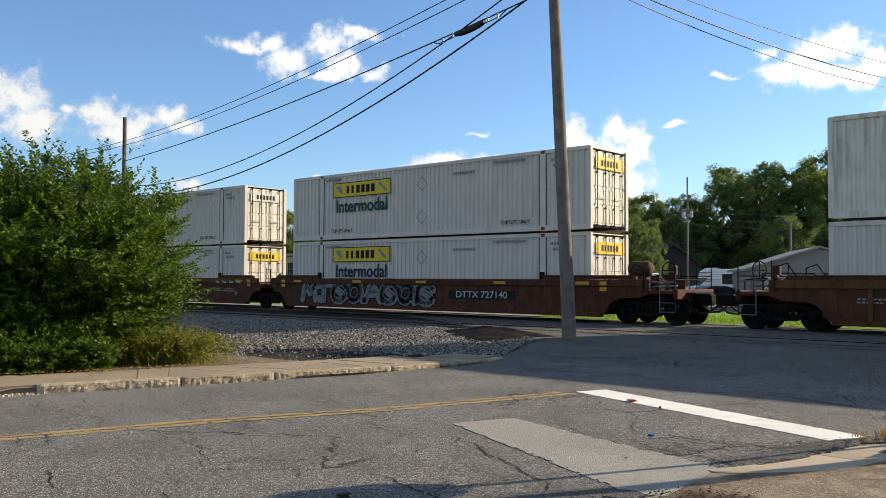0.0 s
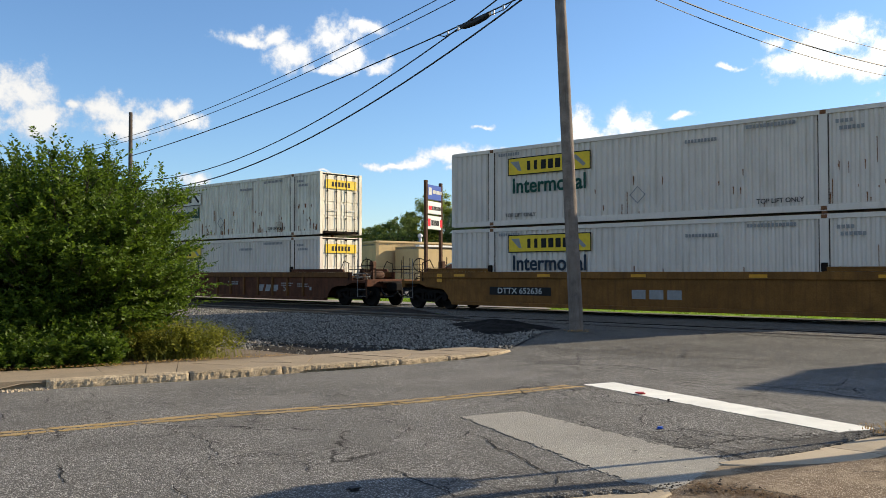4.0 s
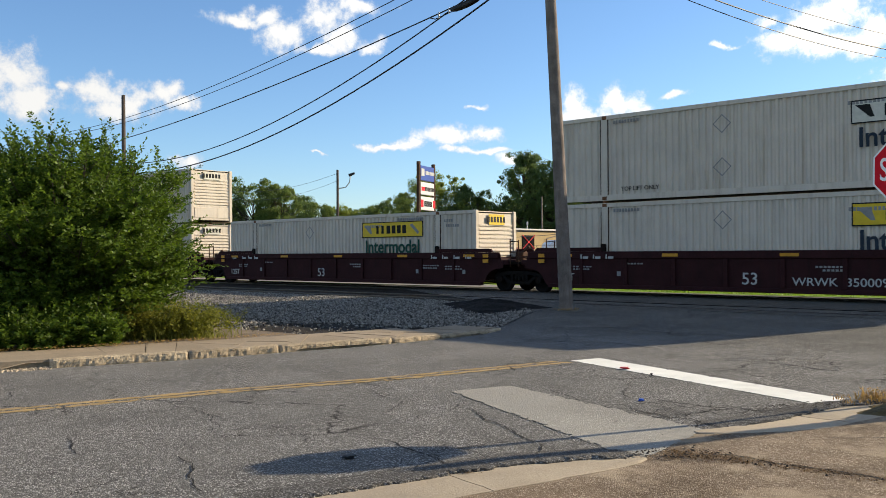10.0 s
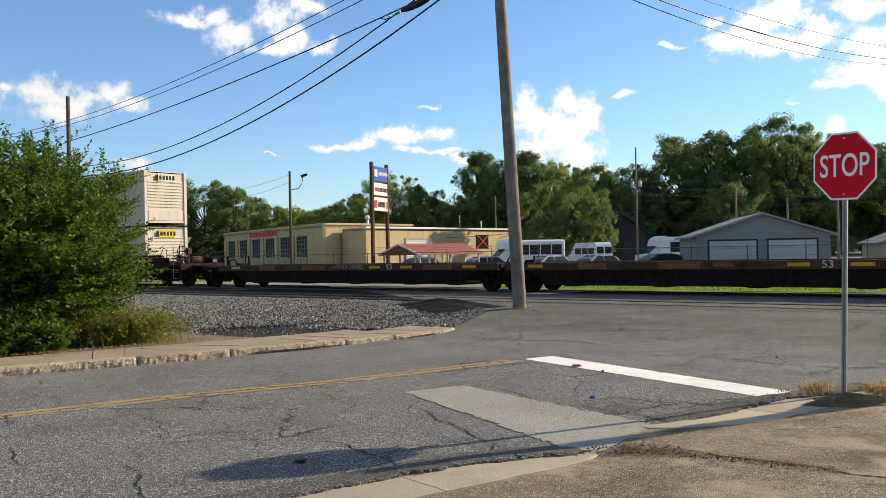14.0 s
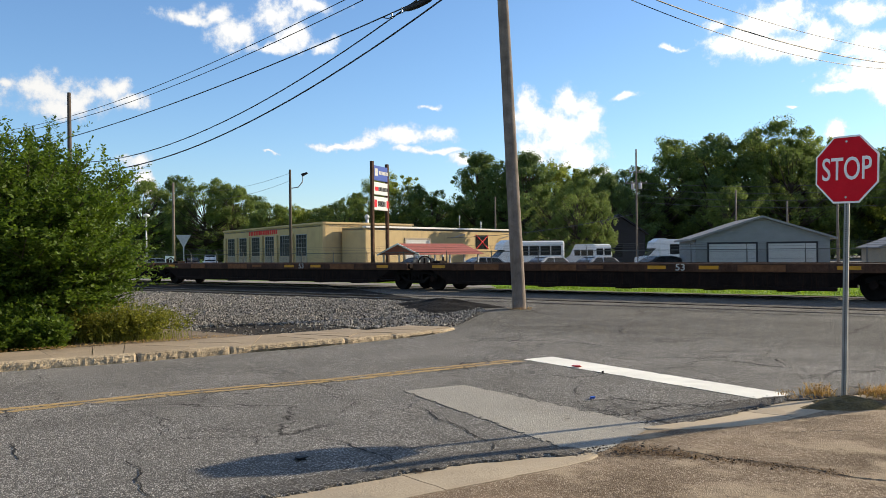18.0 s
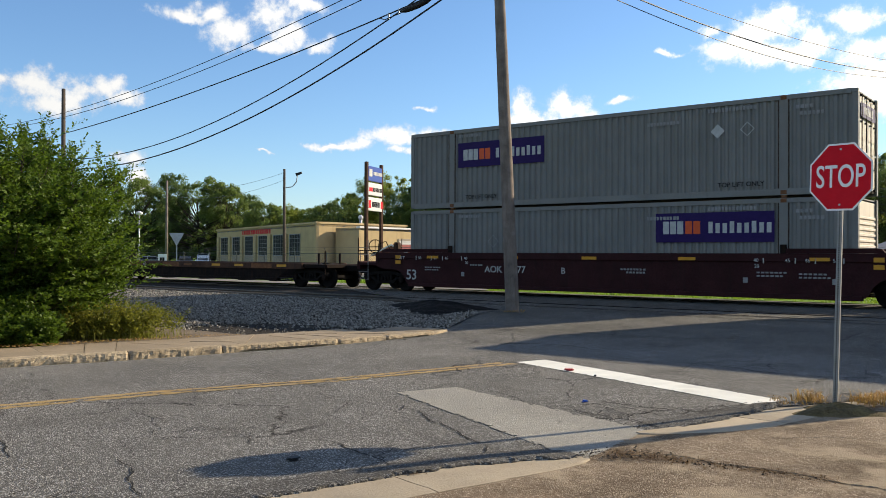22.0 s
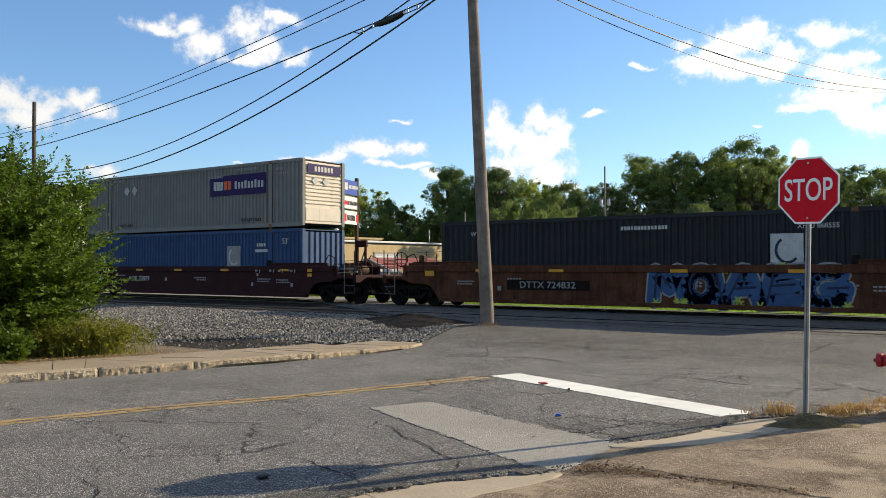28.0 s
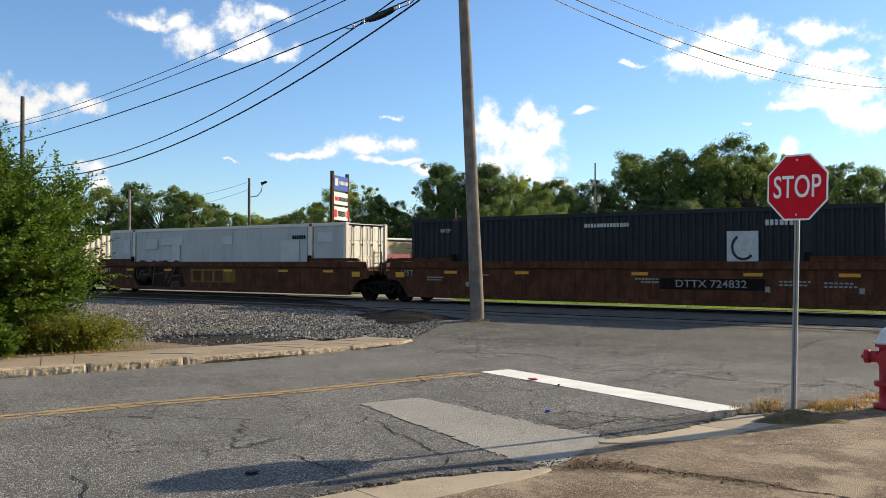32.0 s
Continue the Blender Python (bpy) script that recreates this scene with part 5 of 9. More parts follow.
def graffiti(t, x0, x1, main, edge, seed, spots=None, fat=0.13, hi=1.36, accent=None, lo=0.44):
    """Fat sprayed strokes that lock into one another, with an outline, a fill and thin inner lines."""
    rnd = random.Random(seed)
    y = -HALF - 0.062
    n = max(2, int((x1 - x0) / 1.0))
    w = (x1 - x0) / n
    mid, half = (lo + hi) / 2, (hi - lo) / 2 - fat * 0.6
    marks, inner = [], []
    bow = lambda c, r, a0, a1, kx=1.0, dz=0.0: [(c + r * kx * math.cos(radians(a)), mid + dz + half * math.sin(radians(a))) for a in range(a0, a1, 24 if a1 > a0 else -24)]
    for k in range(n):
        c, r = x0 + (k + 0.5) * w, w * 0.44
        lean = rnd.uniform(-0.12, 0.22)
        kind = (k * 3 + rnd.randint(0, 2)) % 7
        if kind == 0:
            own = [bow(c, r, 50, 320), [(c, mid - 0.05), (c + r, mid - 0.02), (c + r * 0.9, mid - half * 0.7)]]
        elif kind == 1:
            own = [bow(c, r, 20, 200, dz=half * 0.1), bow(c, r, 200, 340, dz=-half * 0.1), [(c - r * 0.3, mid + half * 0.2), (c + r * 0.6, mid - half * 0.4)]]
        elif kind == 2:
            own = [[(c - r, mid - half), (c - r * 0.7, mid + half), (c + r * 0.1, mid - half * 0.2), (c + r * 0.7, mid + half), (c + r, mid - half)]]
        elif kind == 3:
            own = [[(c - r * 0.8, mid + half), (c - r * 0.8, mid - half), (c + r * 0.8, mid - half * 0.8)], [(c - r * 0.7, mid + half * 0.8), (c + r * 0.9, mid + half)], [(c - r * 0.7, mid), (c + r * 0.5, mid + 0.05)]]
        elif kind == 4:
            own = [bow(c - r * 0.2, r * 0.8, 0, 350), [(c + r * 0.6, mid + half * 0.9), (c + r, mid - half), (c + r * 1.3, mid - half * 0.8)]]
        elif kind == 5:
            own = [[(c - r * 1.2, mid + half * 0.7), (c + r * 0.9, mid + half)], [(c, mid + half * 0.9), (c - r * 0.1, mid - half), (c - r * 0.8, mid - half * 0.9)]]
        else:
            own = [[(c - r, mid - half), (c - r * 0.1, mid + half), (c + r * 0.3, mid + half * 0.9), (c + r, mid - half)], [(c - r * 0.5, mid - half * 0.2), (c + r * 0.6, mid - half * 0.1)]]
        own = [[(px + lean * (pz - mid), pz) for px, pz in line] for line in own]
        marks += own
        for line in own:
            inner.append([(px + 0.05, pz + 0.04) for px, pz in line[: max(2, len(line) * 2 // 3)]])
    layers = [(edge, marks, fat + 0.055), (main, marks, fat)]
    if accent:
        layers.append((accent, inner, fat * 0.17))
    for layer, (mat, lines, wide_) in enumerate(layers):
        bm = bmesh.new()
        for line in lines:
            stroke(bm, line, wide_, y - 0.003 - 0.004 * layer, y + 0.004)
        tagged(part("graffiti", bm, mat, t, "sprayed graffiti strokes"), kind="stuff")
    if spots:
        bm = bmesh.new()
        for k in range(12):
            x, z, r = rnd.uniform(x0, x1), rnd.choice((rnd.uniform(lo, lo + 0.2), rnd.uniform(hi - 0.2, hi))), rnd.uniform(0.08, 0.16)
            for q in range(3):
                a = math.pi * q / 3
                stroke(bm, [(x - r * math.cos(a), z - r * math.sin(a)), (x + r * math.cos(a), z + r * math.sin(a))], 0.025, y - 0.013 - 0.0005 * q, y)
        tagged(part("graffiti", bm, spots, t, "pale sprayed stars"), kind="stuff")


def lettered(t, body, size, x, z, mat="decal_white", y=-HALF - 0.064, wide=1.0):
    write(body, size, mat, t, x, y, z, wide=wide)


def build_train():
    # three-platform brown car, two platforms in view
    a = well_car(-52.1, "brown", "faded brown double-stack well car with streaked sides", 0, (1.93, True), (1.93, True), rib_paint="chord")
    yellow_marks(a)
    small_print(a)
    b = well_car(-32.1, "brown", "brown well car with silver graffiti on its side", 0, (1.93, True), (2.0, False))
    joint(b, -1.9, "brown")
    coupled_end(b, BOX, 1, "brown", 2.0, drum=True)
    graffiti(b, 0.75, 9.0, "paint_silver", "paint_dark", 5, fat=0.165, accent="paint_shade")
    bm = bmesh.new()
    box(bm, 9.75, -HALF - 0.072, 0.72, 12.95, -HALF - 0.058, 1.06)
    part("number_panel", bm, "decal_black", b)
    lettered(b, "DTTX 727140", 0.36, 11.35, 0.89, y=-HALF - 0.077, wide=1.18)
    yellow_marks(b)
    # single brown ribbed car
    c = well_car(-8.1, "brown", "old brown well car with ochre ribs and a faded number", 13, (1.47, False), (2.0, False), rib_paint="chord")
    lettered(c, "DTTX  659151", 0.26, 3.1, 0.86, "decal_grey", wide=1.1)
    coupled_end(c, 0, -1, "brown", 1.47)
    coupled_end(c, BOX, 1, "brown", 2.0)
    small_print(c, ticks=False)
    bm = bmesh.new()
    for k in range(3):
        x = 11.55 + k * 0.56
        prism(bm, [(x, 0.58), (x + 0.34, 0.58), (x + 0.5, 0.9), (x + 0.12, 0.9)], -HALF - 0.064, -HALF - 0.056)
    part("owner_mark", bm, "decal_grey", c)
    lettered(c, "53", 0.42, 13.75, 0.74, "decal_grey")
    # single ochre car
    d = well_car(16.1, "ochre", "faded ochre yellow well car with a dark number panel", 0, (1.48, False), (1.95, False))
    coupled_end(d, 0, -1, "ochre", 1.48)
    coupled_end(d, BOX, 1, "ochre", 1.95)
    yellow_marks(d)
    bm = bmesh.new()
    box(bm, 1.95, -HALF - 0.072, 0.64, 4.75, -HALF - 0.058, 0.94)
    part("number_panel", bm, "decal_black", d)
    lettered(d, "DTTX 652636", 0.3, 3.35, 0.79, y=-HALF - 0.077, wide=1.15)
    bm = bmesh.new()
    for k in range(3):
        box(bm, 8.0 + k * 0.64, -HALF - 0.064, 0.6, 8.0 + k * 0.64 + 0.5, -HALF - 0.056, 0.9)
    tagged(part("owner_mark", bm, "decal_grey", d), kind="stuff")
    # three maroon platforms
    for k, s in enumerate((40.2, 60.0, 79.85)):
        e = well_car(s, "maroon", "dark maroon well car with white numbers and yellow marks", 9, (1.84, True) if k else (1.66, False), (1.84, True) if k < 2 else (1.95, False))
        yellow_marks(e)
        small_print(e)
        lettered(e, "53", 0.52, 7.07, 0.62)
        if k == 0:
            coupled_end(e, 0, -1, "maroon", 1.66, frame_tall=True)
            graffiti(e, 11.3, 13.2, "paint_violet", "maroon", 8, fat=0.022, hi=0.98, lo=0.5)
        if k != 1:
            lettered(e, "WRWK  350009", 0.34, 9.65, 0.56, wide=1.12)
        if k > 0:
            joint(e, -1.83, "maroon")
            lettered(e, "125T", 0.36, 0.42, 0.6)
        if k == 2:
            coupled_end(e, BOX, 1, "maroon", 1.95)
    # five empty low platforms; the trucks between them
    trucks = (102.15, 118.75, 136.4, 153.8, 171.3, 187.75)
    for k in range(5):
        e = flat_unit(trucks[k] + 0.85, k, trucks[k + 1] - trucks[k] - 1.7)
        if k == 0:
            end_flat(e, -0.85, -1)
        else:
            truck(e, -0.85)
        if k == 4:
            end_flat(e, trucks[5] - trucks[4] - 0.85, 1)
    # three maroon platforms with grey, black and blue containers
    for k, s in enumerate((193.72, 213.2, 232.72)):
        e = well_car(s, "maroon", "clean maroon well car with white numbers", 0, (1.68, True) if k else (1.6, False), (1.68, True) if k < 2 else (1.85, False), tall=1.54)
        yellow_marks(e, xs=(0.9, 4.5, 7.6, 11.0, 14.9))
        small_print(e, ticks=False)
        lettered(e, "53", 0.55, (0.08, 0.5, 0.3)[k], 0.66)
        length_marks(e)
        lettered(e, "AOK 73977", 0.34, (4.45, 4.8, 4.65)[k], 0.93, wide=1.05)
        if k != 1:
            lettered(e, "B" if k == 0 else "A", 0.3, 6.85, 0.92)
        if k == 0:
            coupled_end(e, 0, -1, "maroon", 1.6)
        else:
            joint(e, -1.68, "maroon")
        if k == 2:
            coupled_end(e, BOX, 1, "maroon", 1.85, frame_tall=True)
    # three brown platforms with single containers
    for k, s in enumerate((256.2, 275.85, 295.35)):
        e = well_car(s, "rust_brown", ("rusty brown well car with blue graffiti", "rusty brown well car with a faded yellow mark", "rusty brown well car with a dark number panel")[k], 0, (1.68, True) if k else (1.6, False), (1.75, True) if k < 2 else (1.9, False), tall=1.56)
        yellow_marks(e, xs=(1.6, 4.6, 8.9, 12.4, 15.0), z=1.12 if k else 1.32, stacked=False)
        if k != 1:
            small_print(e, ticks=False)
        if k == 0:
            coupled_end(e, 0, -1, "rust_brown", 1.6)
            graffiti(e, 8.2, 14.0, "paint_blue", "decal_grey", 21, "paint_lime", fat=0.215, hi=1.5, lo=0.3, accent="paint_navy")
        else:
            joint(e, -1.68, "rust_brown")
            lettered(e, "125T", 0.3, -0.2, 1.12, "decal_grey")
        if k == 1:
            graffiti(e, 2.2, 6.0, "paint_dark", "paint_faded", 31, fat=0.21, hi=1.5, lo=0.36, accent="paint_faded")
            bm = bmesh.new()
            box(bm, 6.5, -HALF - 0.068, 0.62, 9.6, -HALF - 0.056, 1.22)
            p = part("owner_mark", bm, "faded_yellow", e, "faded yellow owner panel")
            for i in range(3):
                bm = bmesh.new()
                box(bm, 6.7 + i * 0.75, -HALF - 0.074, 0.68, 6.7 + i * 0.75 + 0.55, -HALF - 0.068, 1.14)
                part("owner_bar", bm, "rust_brown", p)
        if k != 1:
            x = 4.5 if k == 0 else 11.4
            bm = bmesh.new()
            box(bm, x - 1.6, -HALF - 0.072, 0.7, x + 1.6, -HALF - 0.058, 1.04)
            part("number_panel", bm, "soot", e)
            lettered(e, "DTTX 724832", 0.32, x, 0.87, "decal_grey", y=-HALF - 0.077, wide=1.15)
        if k == 2:
            coupled_end(e, BOX, 1, "rust_brown", 1.9)

    lo, hi = 0.26, 3.27
    for i, s in enumerate((-52.1, -32.1, -8.1, 16.1)):
        for z in (lo, hi):
            dirty = i == 2 and z > 1
            t = container(s, z, "white_rusty_sunlit" if dirty else "white", "white corrugated container with a %s company panel, locked doors" % ("rust-streaked" if dirty else "yellow"), "door", "white_rusty_sunlit")
            stencils(t, i * 7 + int(z))
            carrier_logo(t, 2.8, H - (1.06 if z > 1 else 0.92), "decal_faded" if dirty else "decal_yellow", "decal_navy" if i in (1, 3) and z < 1 else "decal_green")
            end_label(t, "decal_faded" if i == 0 and z > 1 else "decal_yellow")
            for zz in (0.75, 2.1) if i == 1 else (0.8,):
                diamond(t, 8.2, zz, "decal_grey")
            if dirty or i == 3:
                rust_runs(t, 30 + i, 60 if dirty else 26)
    for i, (s, zs) in enumerate(((40.2, (lo, hi)), (60.0, (lo,)), (79.85, (lo, hi)))):
        for z in zs:
            t = container(s, z, "cream", "cream white corrugated container with a %s company panel" % ("faded" if i == 0 else "yellow"), "ribbed", "cream")
            stencils(t, 50 + i * 5 + int(z))
            faded = i == 0 or z > 1
            carrier_logo(t, 9.75 if i == 1 else 9.98, H - (1.1 if z > 1 else 0.98), "decal_faded" if faded else "decal_yellow", "decal_green" if i < 2 else "decal_navy")
            end_label(t, "decal_faded" if faded else "decal_yellow", x=BOX + 0.005, z=H - 0.55, w=0.5)
            for zz in (0.85, 2.2):
                diamond(t, 6.2, zz, "decal_grey")
    # grey, black and blue ones
    t = container(193.72, hi, "grey", "grey corrugated container with a purple company panel", "door", "white_rusty_sunlit")
    stencils(t, 71)
    courier_logo(t, 2.3, H - 1.42, w=3.75)
    for x in (12.2, 13.1):
        diamond(t, x, 2.0, "decal_white", 0.22, x < 13)
    end_label(t, "decal_purple")
    t = container(193.72, lo, "grey", "grey corrugated container with a low purple company panel", "ribbed", "cream")
    stencils(t, 72)
    courier_logo(t, 10.2, H - 1.26, w=3.7)
    for x in (3.9, 4.7):
        diamond(t, x, 1.7, "decal_grey", 0.24)
    t = container(213.2, hi, "blackbox", "black corrugated container with a white square mark", "wavy", "soot")
    square_mark(t, 11.68, 1.1, BOX)
    write("XFEU 668267", 0.2, "decal_white", t, 13.3, -HALF - 0.003, 2.4)
    write("WARNING: HIGH CUBE", 0.14, "decal_grey", t, 7.9, -HALF - 0.003, 2.5)
    write("DA", 0.22, "decal_white", t, 14.55, -HALF - 0.003, 0.75)
    write("WTP", 0.22, "decal_white", t, 15.2, -HALF - 0.003, 2.35)
    write("DA", 0.3, "decal_white", t, 2.65, -HALF - 0.003, 1.05)
    write("WTP", 0.26, "decal_white", t, 1.45, -HALF - 0.003, 2.4)
    t = container(213.2, lo, "grey", "grey corrugated container with a sun-faded purple panel", "door", "white_rusty_sunlit")
    stencils(t, 74)
    faded_courier(t, 2.3, 1.66)
    t = container(232.72, hi, "grey", "grey corrugated container with a purple company panel", "ribbed", "cream")
    stencils(t, 75)
    courier_logo(t, 10.1, H - 1.38, w=3.78)
    end_label(t, "decal_purple", x=BOX + 0.005, z=H - 0.62, w=1.0)
    for yy in (-0.55, 0.1):
        bm = bmesh.new()
        v = [bm.verts.new((BOX + 0.012, yy + a, 1.95 + b)) for a, b in ((0, -0.2), (0.2, 0), (0, 0.2), (-0.2, 0))]
        w = [bm.verts.new((BOX + 0.002, q.co.y, q.co.z)) for q in v]
        bm.faces.new(v)
        for i in range(4):
            bm.faces.new((v[i], w[i], w[(i + 1) % 4], v[(i + 1) % 4]))
        part("placard", bm, "decal_white", t)
    for x in (3.5, 4.15):
        diamond(t, x, 2.1, "decal_white", 0.24, True)
    t = container(232.72, lo, "blue", "blue corrugated container with a pale square mark", "wavy", "blue", frame_paint="blue")
    square_mark(t, 11.3, 1.2, None, "decal_grey", "decal_white")
    bm = bmesh.new()
    bars(bm, 13.3, -HALF - 0.003, 2.15, 0.6, 0.14, 4, 3)
    box(bm, 13.2, -HALF - 0.009, 1.9, 14.0, -HALF - 0.003, 2.03)
    tagged(part("stencilling", bm, "decal_white", t), kind="stuff")
    write("53'", 0.34, "decal_white", t, 15.1, -HALF - 0.003, 2.35)
    write("53'", 0.32, "decal_white", t, 1.0, -HALF - 0.003, 2.4)
    for i, ch in enumerate("ADVA"):
        write(ch, 0.24, "decal_grey", t, 1.0, -HALF - 0.003, 1.72 - i * 0.27)
    for s, k in ((256.2, 0), (295.35, 1)):
        t = container(s, lo, "blackbox", "black corrugated container with a white square mark", "wavy", "cream" if k == 0 else "soot")
        square_mark(t, 11.88, 1.2, None)
        write("WTP", 0.22, "decal_white", t, 1.55, -HALF - 0.003, 2.42)
        bm = bmesh.new()
        if k:
            bars(bm, 13.0, -HALF - 0.003, 2.35, 0.95, 0.17, 7, 9)
        else:
            write("XFEU 868555", 0.2, "decal_white", t, 13.2, -HALF - 0.003, 2.4)
        bars(bm, 7.2, -HALF - 0.003, 2.42, 1.6, 0.12, 14, 10)
        tagged(part("stencilling", bm, "decal_white", t), kind="stuff")
    t = container(275.85, lo, "palegrey", "pale blue-grey container with painted-over patches", "door", "white_rusty_sunlit", frame_paint="white", smooth=True)
    patches(t)


def rust_runs(t, seed, n):
    """Thin runs of rust below scratches and rivets."""
    rnd = random.Random(seed)
    bm = bmesh.new()
    for _ in range(n):
        x = rnd.choice((rnd.uniform(6.5, 9.5), rnd.uniform(14.3, 15.9), rnd.uniform(11, 13.5)))
        z = rnd.choice((0.17, rnd.uniform(0.17, 1.3)))
        h, w = rnd.uniform(0.06, 0.3) * (1 + 2 * (rnd.random() < 0.2)), rnd.uniform(0.006, 0.018)
        prism(bm, [(x - w, z + h), (x - w * 0.2, z), (x + w * 0.3, z), (x + w, z + h * 0.95)], -HALF - 0.004, -HALF + 0.03)
    tagged(part("rust_run", bm, "rust_streak", t, "brown runs of rust"), kind="stuff")


def square_mark(t, x, z, end_x, tone="decal_white", ring="decal_navy"):
    y = -HALF - 0.002
    bm = bmesh.new()
    box(bm, x, y - 0.006, z, x + 0.92, y, z + 1.0)
    p = part("square_mark", bm, tone, t, "white square with a hooked stroke")
    bm = bmesh.new()
    cx, cz = x + 0.48, z + 0.52
    for k in range(10):
        a0, a1 = radians(120 + k * 20), radians(120 + (k + 1) * 20)
        prism(bm, [(cx + 0.36 * math.cos(a0), cz + 0.4 * math.sin(a0)), (cx + 0.36 * math.cos(a1), cz + 0.4 * math.sin(a1)), (cx + 0.28 * math.cos(a1), cz + 0.32 * math.sin(a1)), (cx + 0.28 * math.cos(a0), cz + 0.32 * math.sin(a0))], y - 0.012, y - 0.006)
    tagged(part("hook_stroke", bm, ring, p), kind="stuff")
    if end_x:
        bm = bmesh.new()
        box(bm, end_x, -0.45, 1.2, end_x + 0.012, 0.35, 2.2)
        part("square_mark", bm, tone, t)
        bm = bmesh.new()
        box(bm, end_x, -0.25, 0.45, end_x + 0.012, 0.2, 0.7)
        part("end_label", bm, tone, t)
        bm = bmesh.new()
        bars(bm, 13.0, y, 2.35, 0.9, 0.16, 7, 4)
        bars(bm, 7.0, y, 2.4, 1.4, 0.11, 13, 5)
        tagged(part("stencilling", bm, "decal_white", t), kind="stuff")
        write("53'", 0.36, "decal_white", t, 14.9, y, 0.95)
        write("53'", 0.3, "decal_white", t, 0.95, y, 0.75)


def faded_courier(t, x, z):
    """A purple panel worn off the outer ridges of the side."""
    y = -HALF - 0.002
    rnd = random.Random(4)
    for nm, mat, keep in (("faded_panel", "decal_white", 2), ("faded_panel", "decal_purple", 0)):
        bm = bmesh.new()
        for k in range(13):
            a = x + k * 0.28
            if keep:
                box(bm, a, y - 0.005, z + 0.25, a + 0.17, y, z + 0.92)
            else:
                box(bm, a, y - 0.008, z, a + 0.19, y, z + 0.3 + 0.3 * rnd.random())
        tagged(part(nm, bm, mat, t), kind="stuff")


def patches(t):
    y = -HALF + 0.0
    for i, (x, z, w, h) in enumerate(((1.2, 1.7, 0.5, 0.7), (3.0, 1.9, 0.9, 0.5), (5.0, 1.0, 0.6, 1.1), (4.2, 2.1, 1.6, 0.35), (8.6, 2.1, 0.7, 0.35), (12.4, 1.2, 1.1, 1.0), (14.6, 2.1, 0.8, 0.4))):
        bm = bmesh.new()
        box(bm, x, y - 0.006, z, x + w, y + 0.01, z + h)
        part("paint_patch", bm, "patch_grey", t, "painted-over pale patch")
    bm = bmesh.new()
    bars(bm, 13.1, -HALF - 0.002, 2.25, 0.8, 0.16, 6, 6)
    tagged(part("stencilling", bm, "decal_black", t), kind="stuff")


def flat_unit(s, k, L):
    """An empty low platform: deep centre girder sides, narrow deck, corner posts."""
    t = thing("empty_well_car", "empty rust-black low well car with yellow marks", "well car", "cars of the train")
    rolling(t, s)
    size = "%.2f" % L
    for m in (Matrix(), pose(L, 0, 0, 0, 0, 180)):
        def sill(bm):
            y = -HALF - 0.05
            prism(bm, [(-0.7, 0.85), (0.2, 0.82), (1.0, 0.34), (L - 1.0, 0.34), (L - 0.2, 0.82), (L + 0.7, 0.85), (L + 0.7, 1.06), (-0.7, 1.06)], y, y + 0.03)
            soft_box(bm, 0.95, y - 0.05, 0.28, L - 0.95, y + 0.2, 0.4, 0.015)
        kit_part("flatsill" + size, "side_sill", sill, "soot", t, m)
        kit_part("flatchord" + size, "top_chord", lambda bm: soft_box(bm, -0.7, -HALF - 0.11, 0.80, L + 0.7, -HALF + 0.09, 1.065, 0.015), "rust_dark", t, m)
    for a in (-0.75, L - 1.3):
        kit_part("flatdeck", "end_platform", lambda bm: soft_box(bm, 0, -HALF, 0.86, 2.05, HALF, 1.04, 0.02), "soot", t, pose(a, 0, 0))
    for a in (1.7, 5.0, 8.0, 11.0, 13.2):
        kit_part("flatfloor", "floor_beam", lambda bm: box(bm, 0, -HALF, 0.24, 0.5, HALF, 0.3), "soot", t, pose(a, 0, 0))
    y = -HALF - 0.112
    for x in (0.3, 7.0, 9.2, 10.9, L - 0.9):
        kit_part("flatmark", "reflector", lambda bm: box(bm, 0, y - 0.005, 0.89, 0.62, y, 1.0), "rust" if x == 7.0 else "reflector", t, pose(x, 0, 0))
    write("53", 0.3, "decal_white", t, 10.3 if k < 4 else 3.55, y, 0.94, wide=1.15)
    if k == 0:
        write("TTAX 354302", 0.24, "decal_grey", t, 8.1, y, 0.94, wide=1.15)
    bm = bmesh.new()
    for a in (2.3, 5.2, 12.1):
        box(bm, a, y - 0.004, 0.83, a + 1.1 + 0.3 * (a > 5), y - 0.001, 1.03)
    tagged(part("rust_patch", bm, "rust", t, "rust-orange patch on the chord"), kind="stuff")
    kit_part("flatpan" + size, "floor_pan", lambda bm: box(bm, 1.75, -HALF + 0.02, 0.305, L - 1.75, HALF - 0.02, 0.33), "soot", t, Matrix())

    for yy in (-0.9, 0.3):
        kit_part("stake", "stake", lambda bm: tube(bm, (-0.5, 0, 1.04), (-0.5, 0, 1.3), 0.04, seg=6), "soot", t, pose(0, yy, 0))
    kit_part("valve", "brake_valve", lambda bm: soft_box(bm, -0.3, -0.7, 1.04, 0.1, -0.2, 1.16, 0.03), "soot", t, Matrix())

    def bits(bm):
        for a in range(6):
            t0, t1 = math.pi * a / 6, math.pi * (a + 1) / 6
            tube(bm, (-0.9 + 0.35 * math.cos(t0), -0.4, 1.05 + 0.3 * math.sin(t0)), (-0.9 + 0.35 * math.cos(t1), -0.4, 1.05 + 0.3 * math.sin(t1)), 0.03, seg=6)
    kit_part("bits", "air_hose", bits, "soot", t, Matrix())
    return t


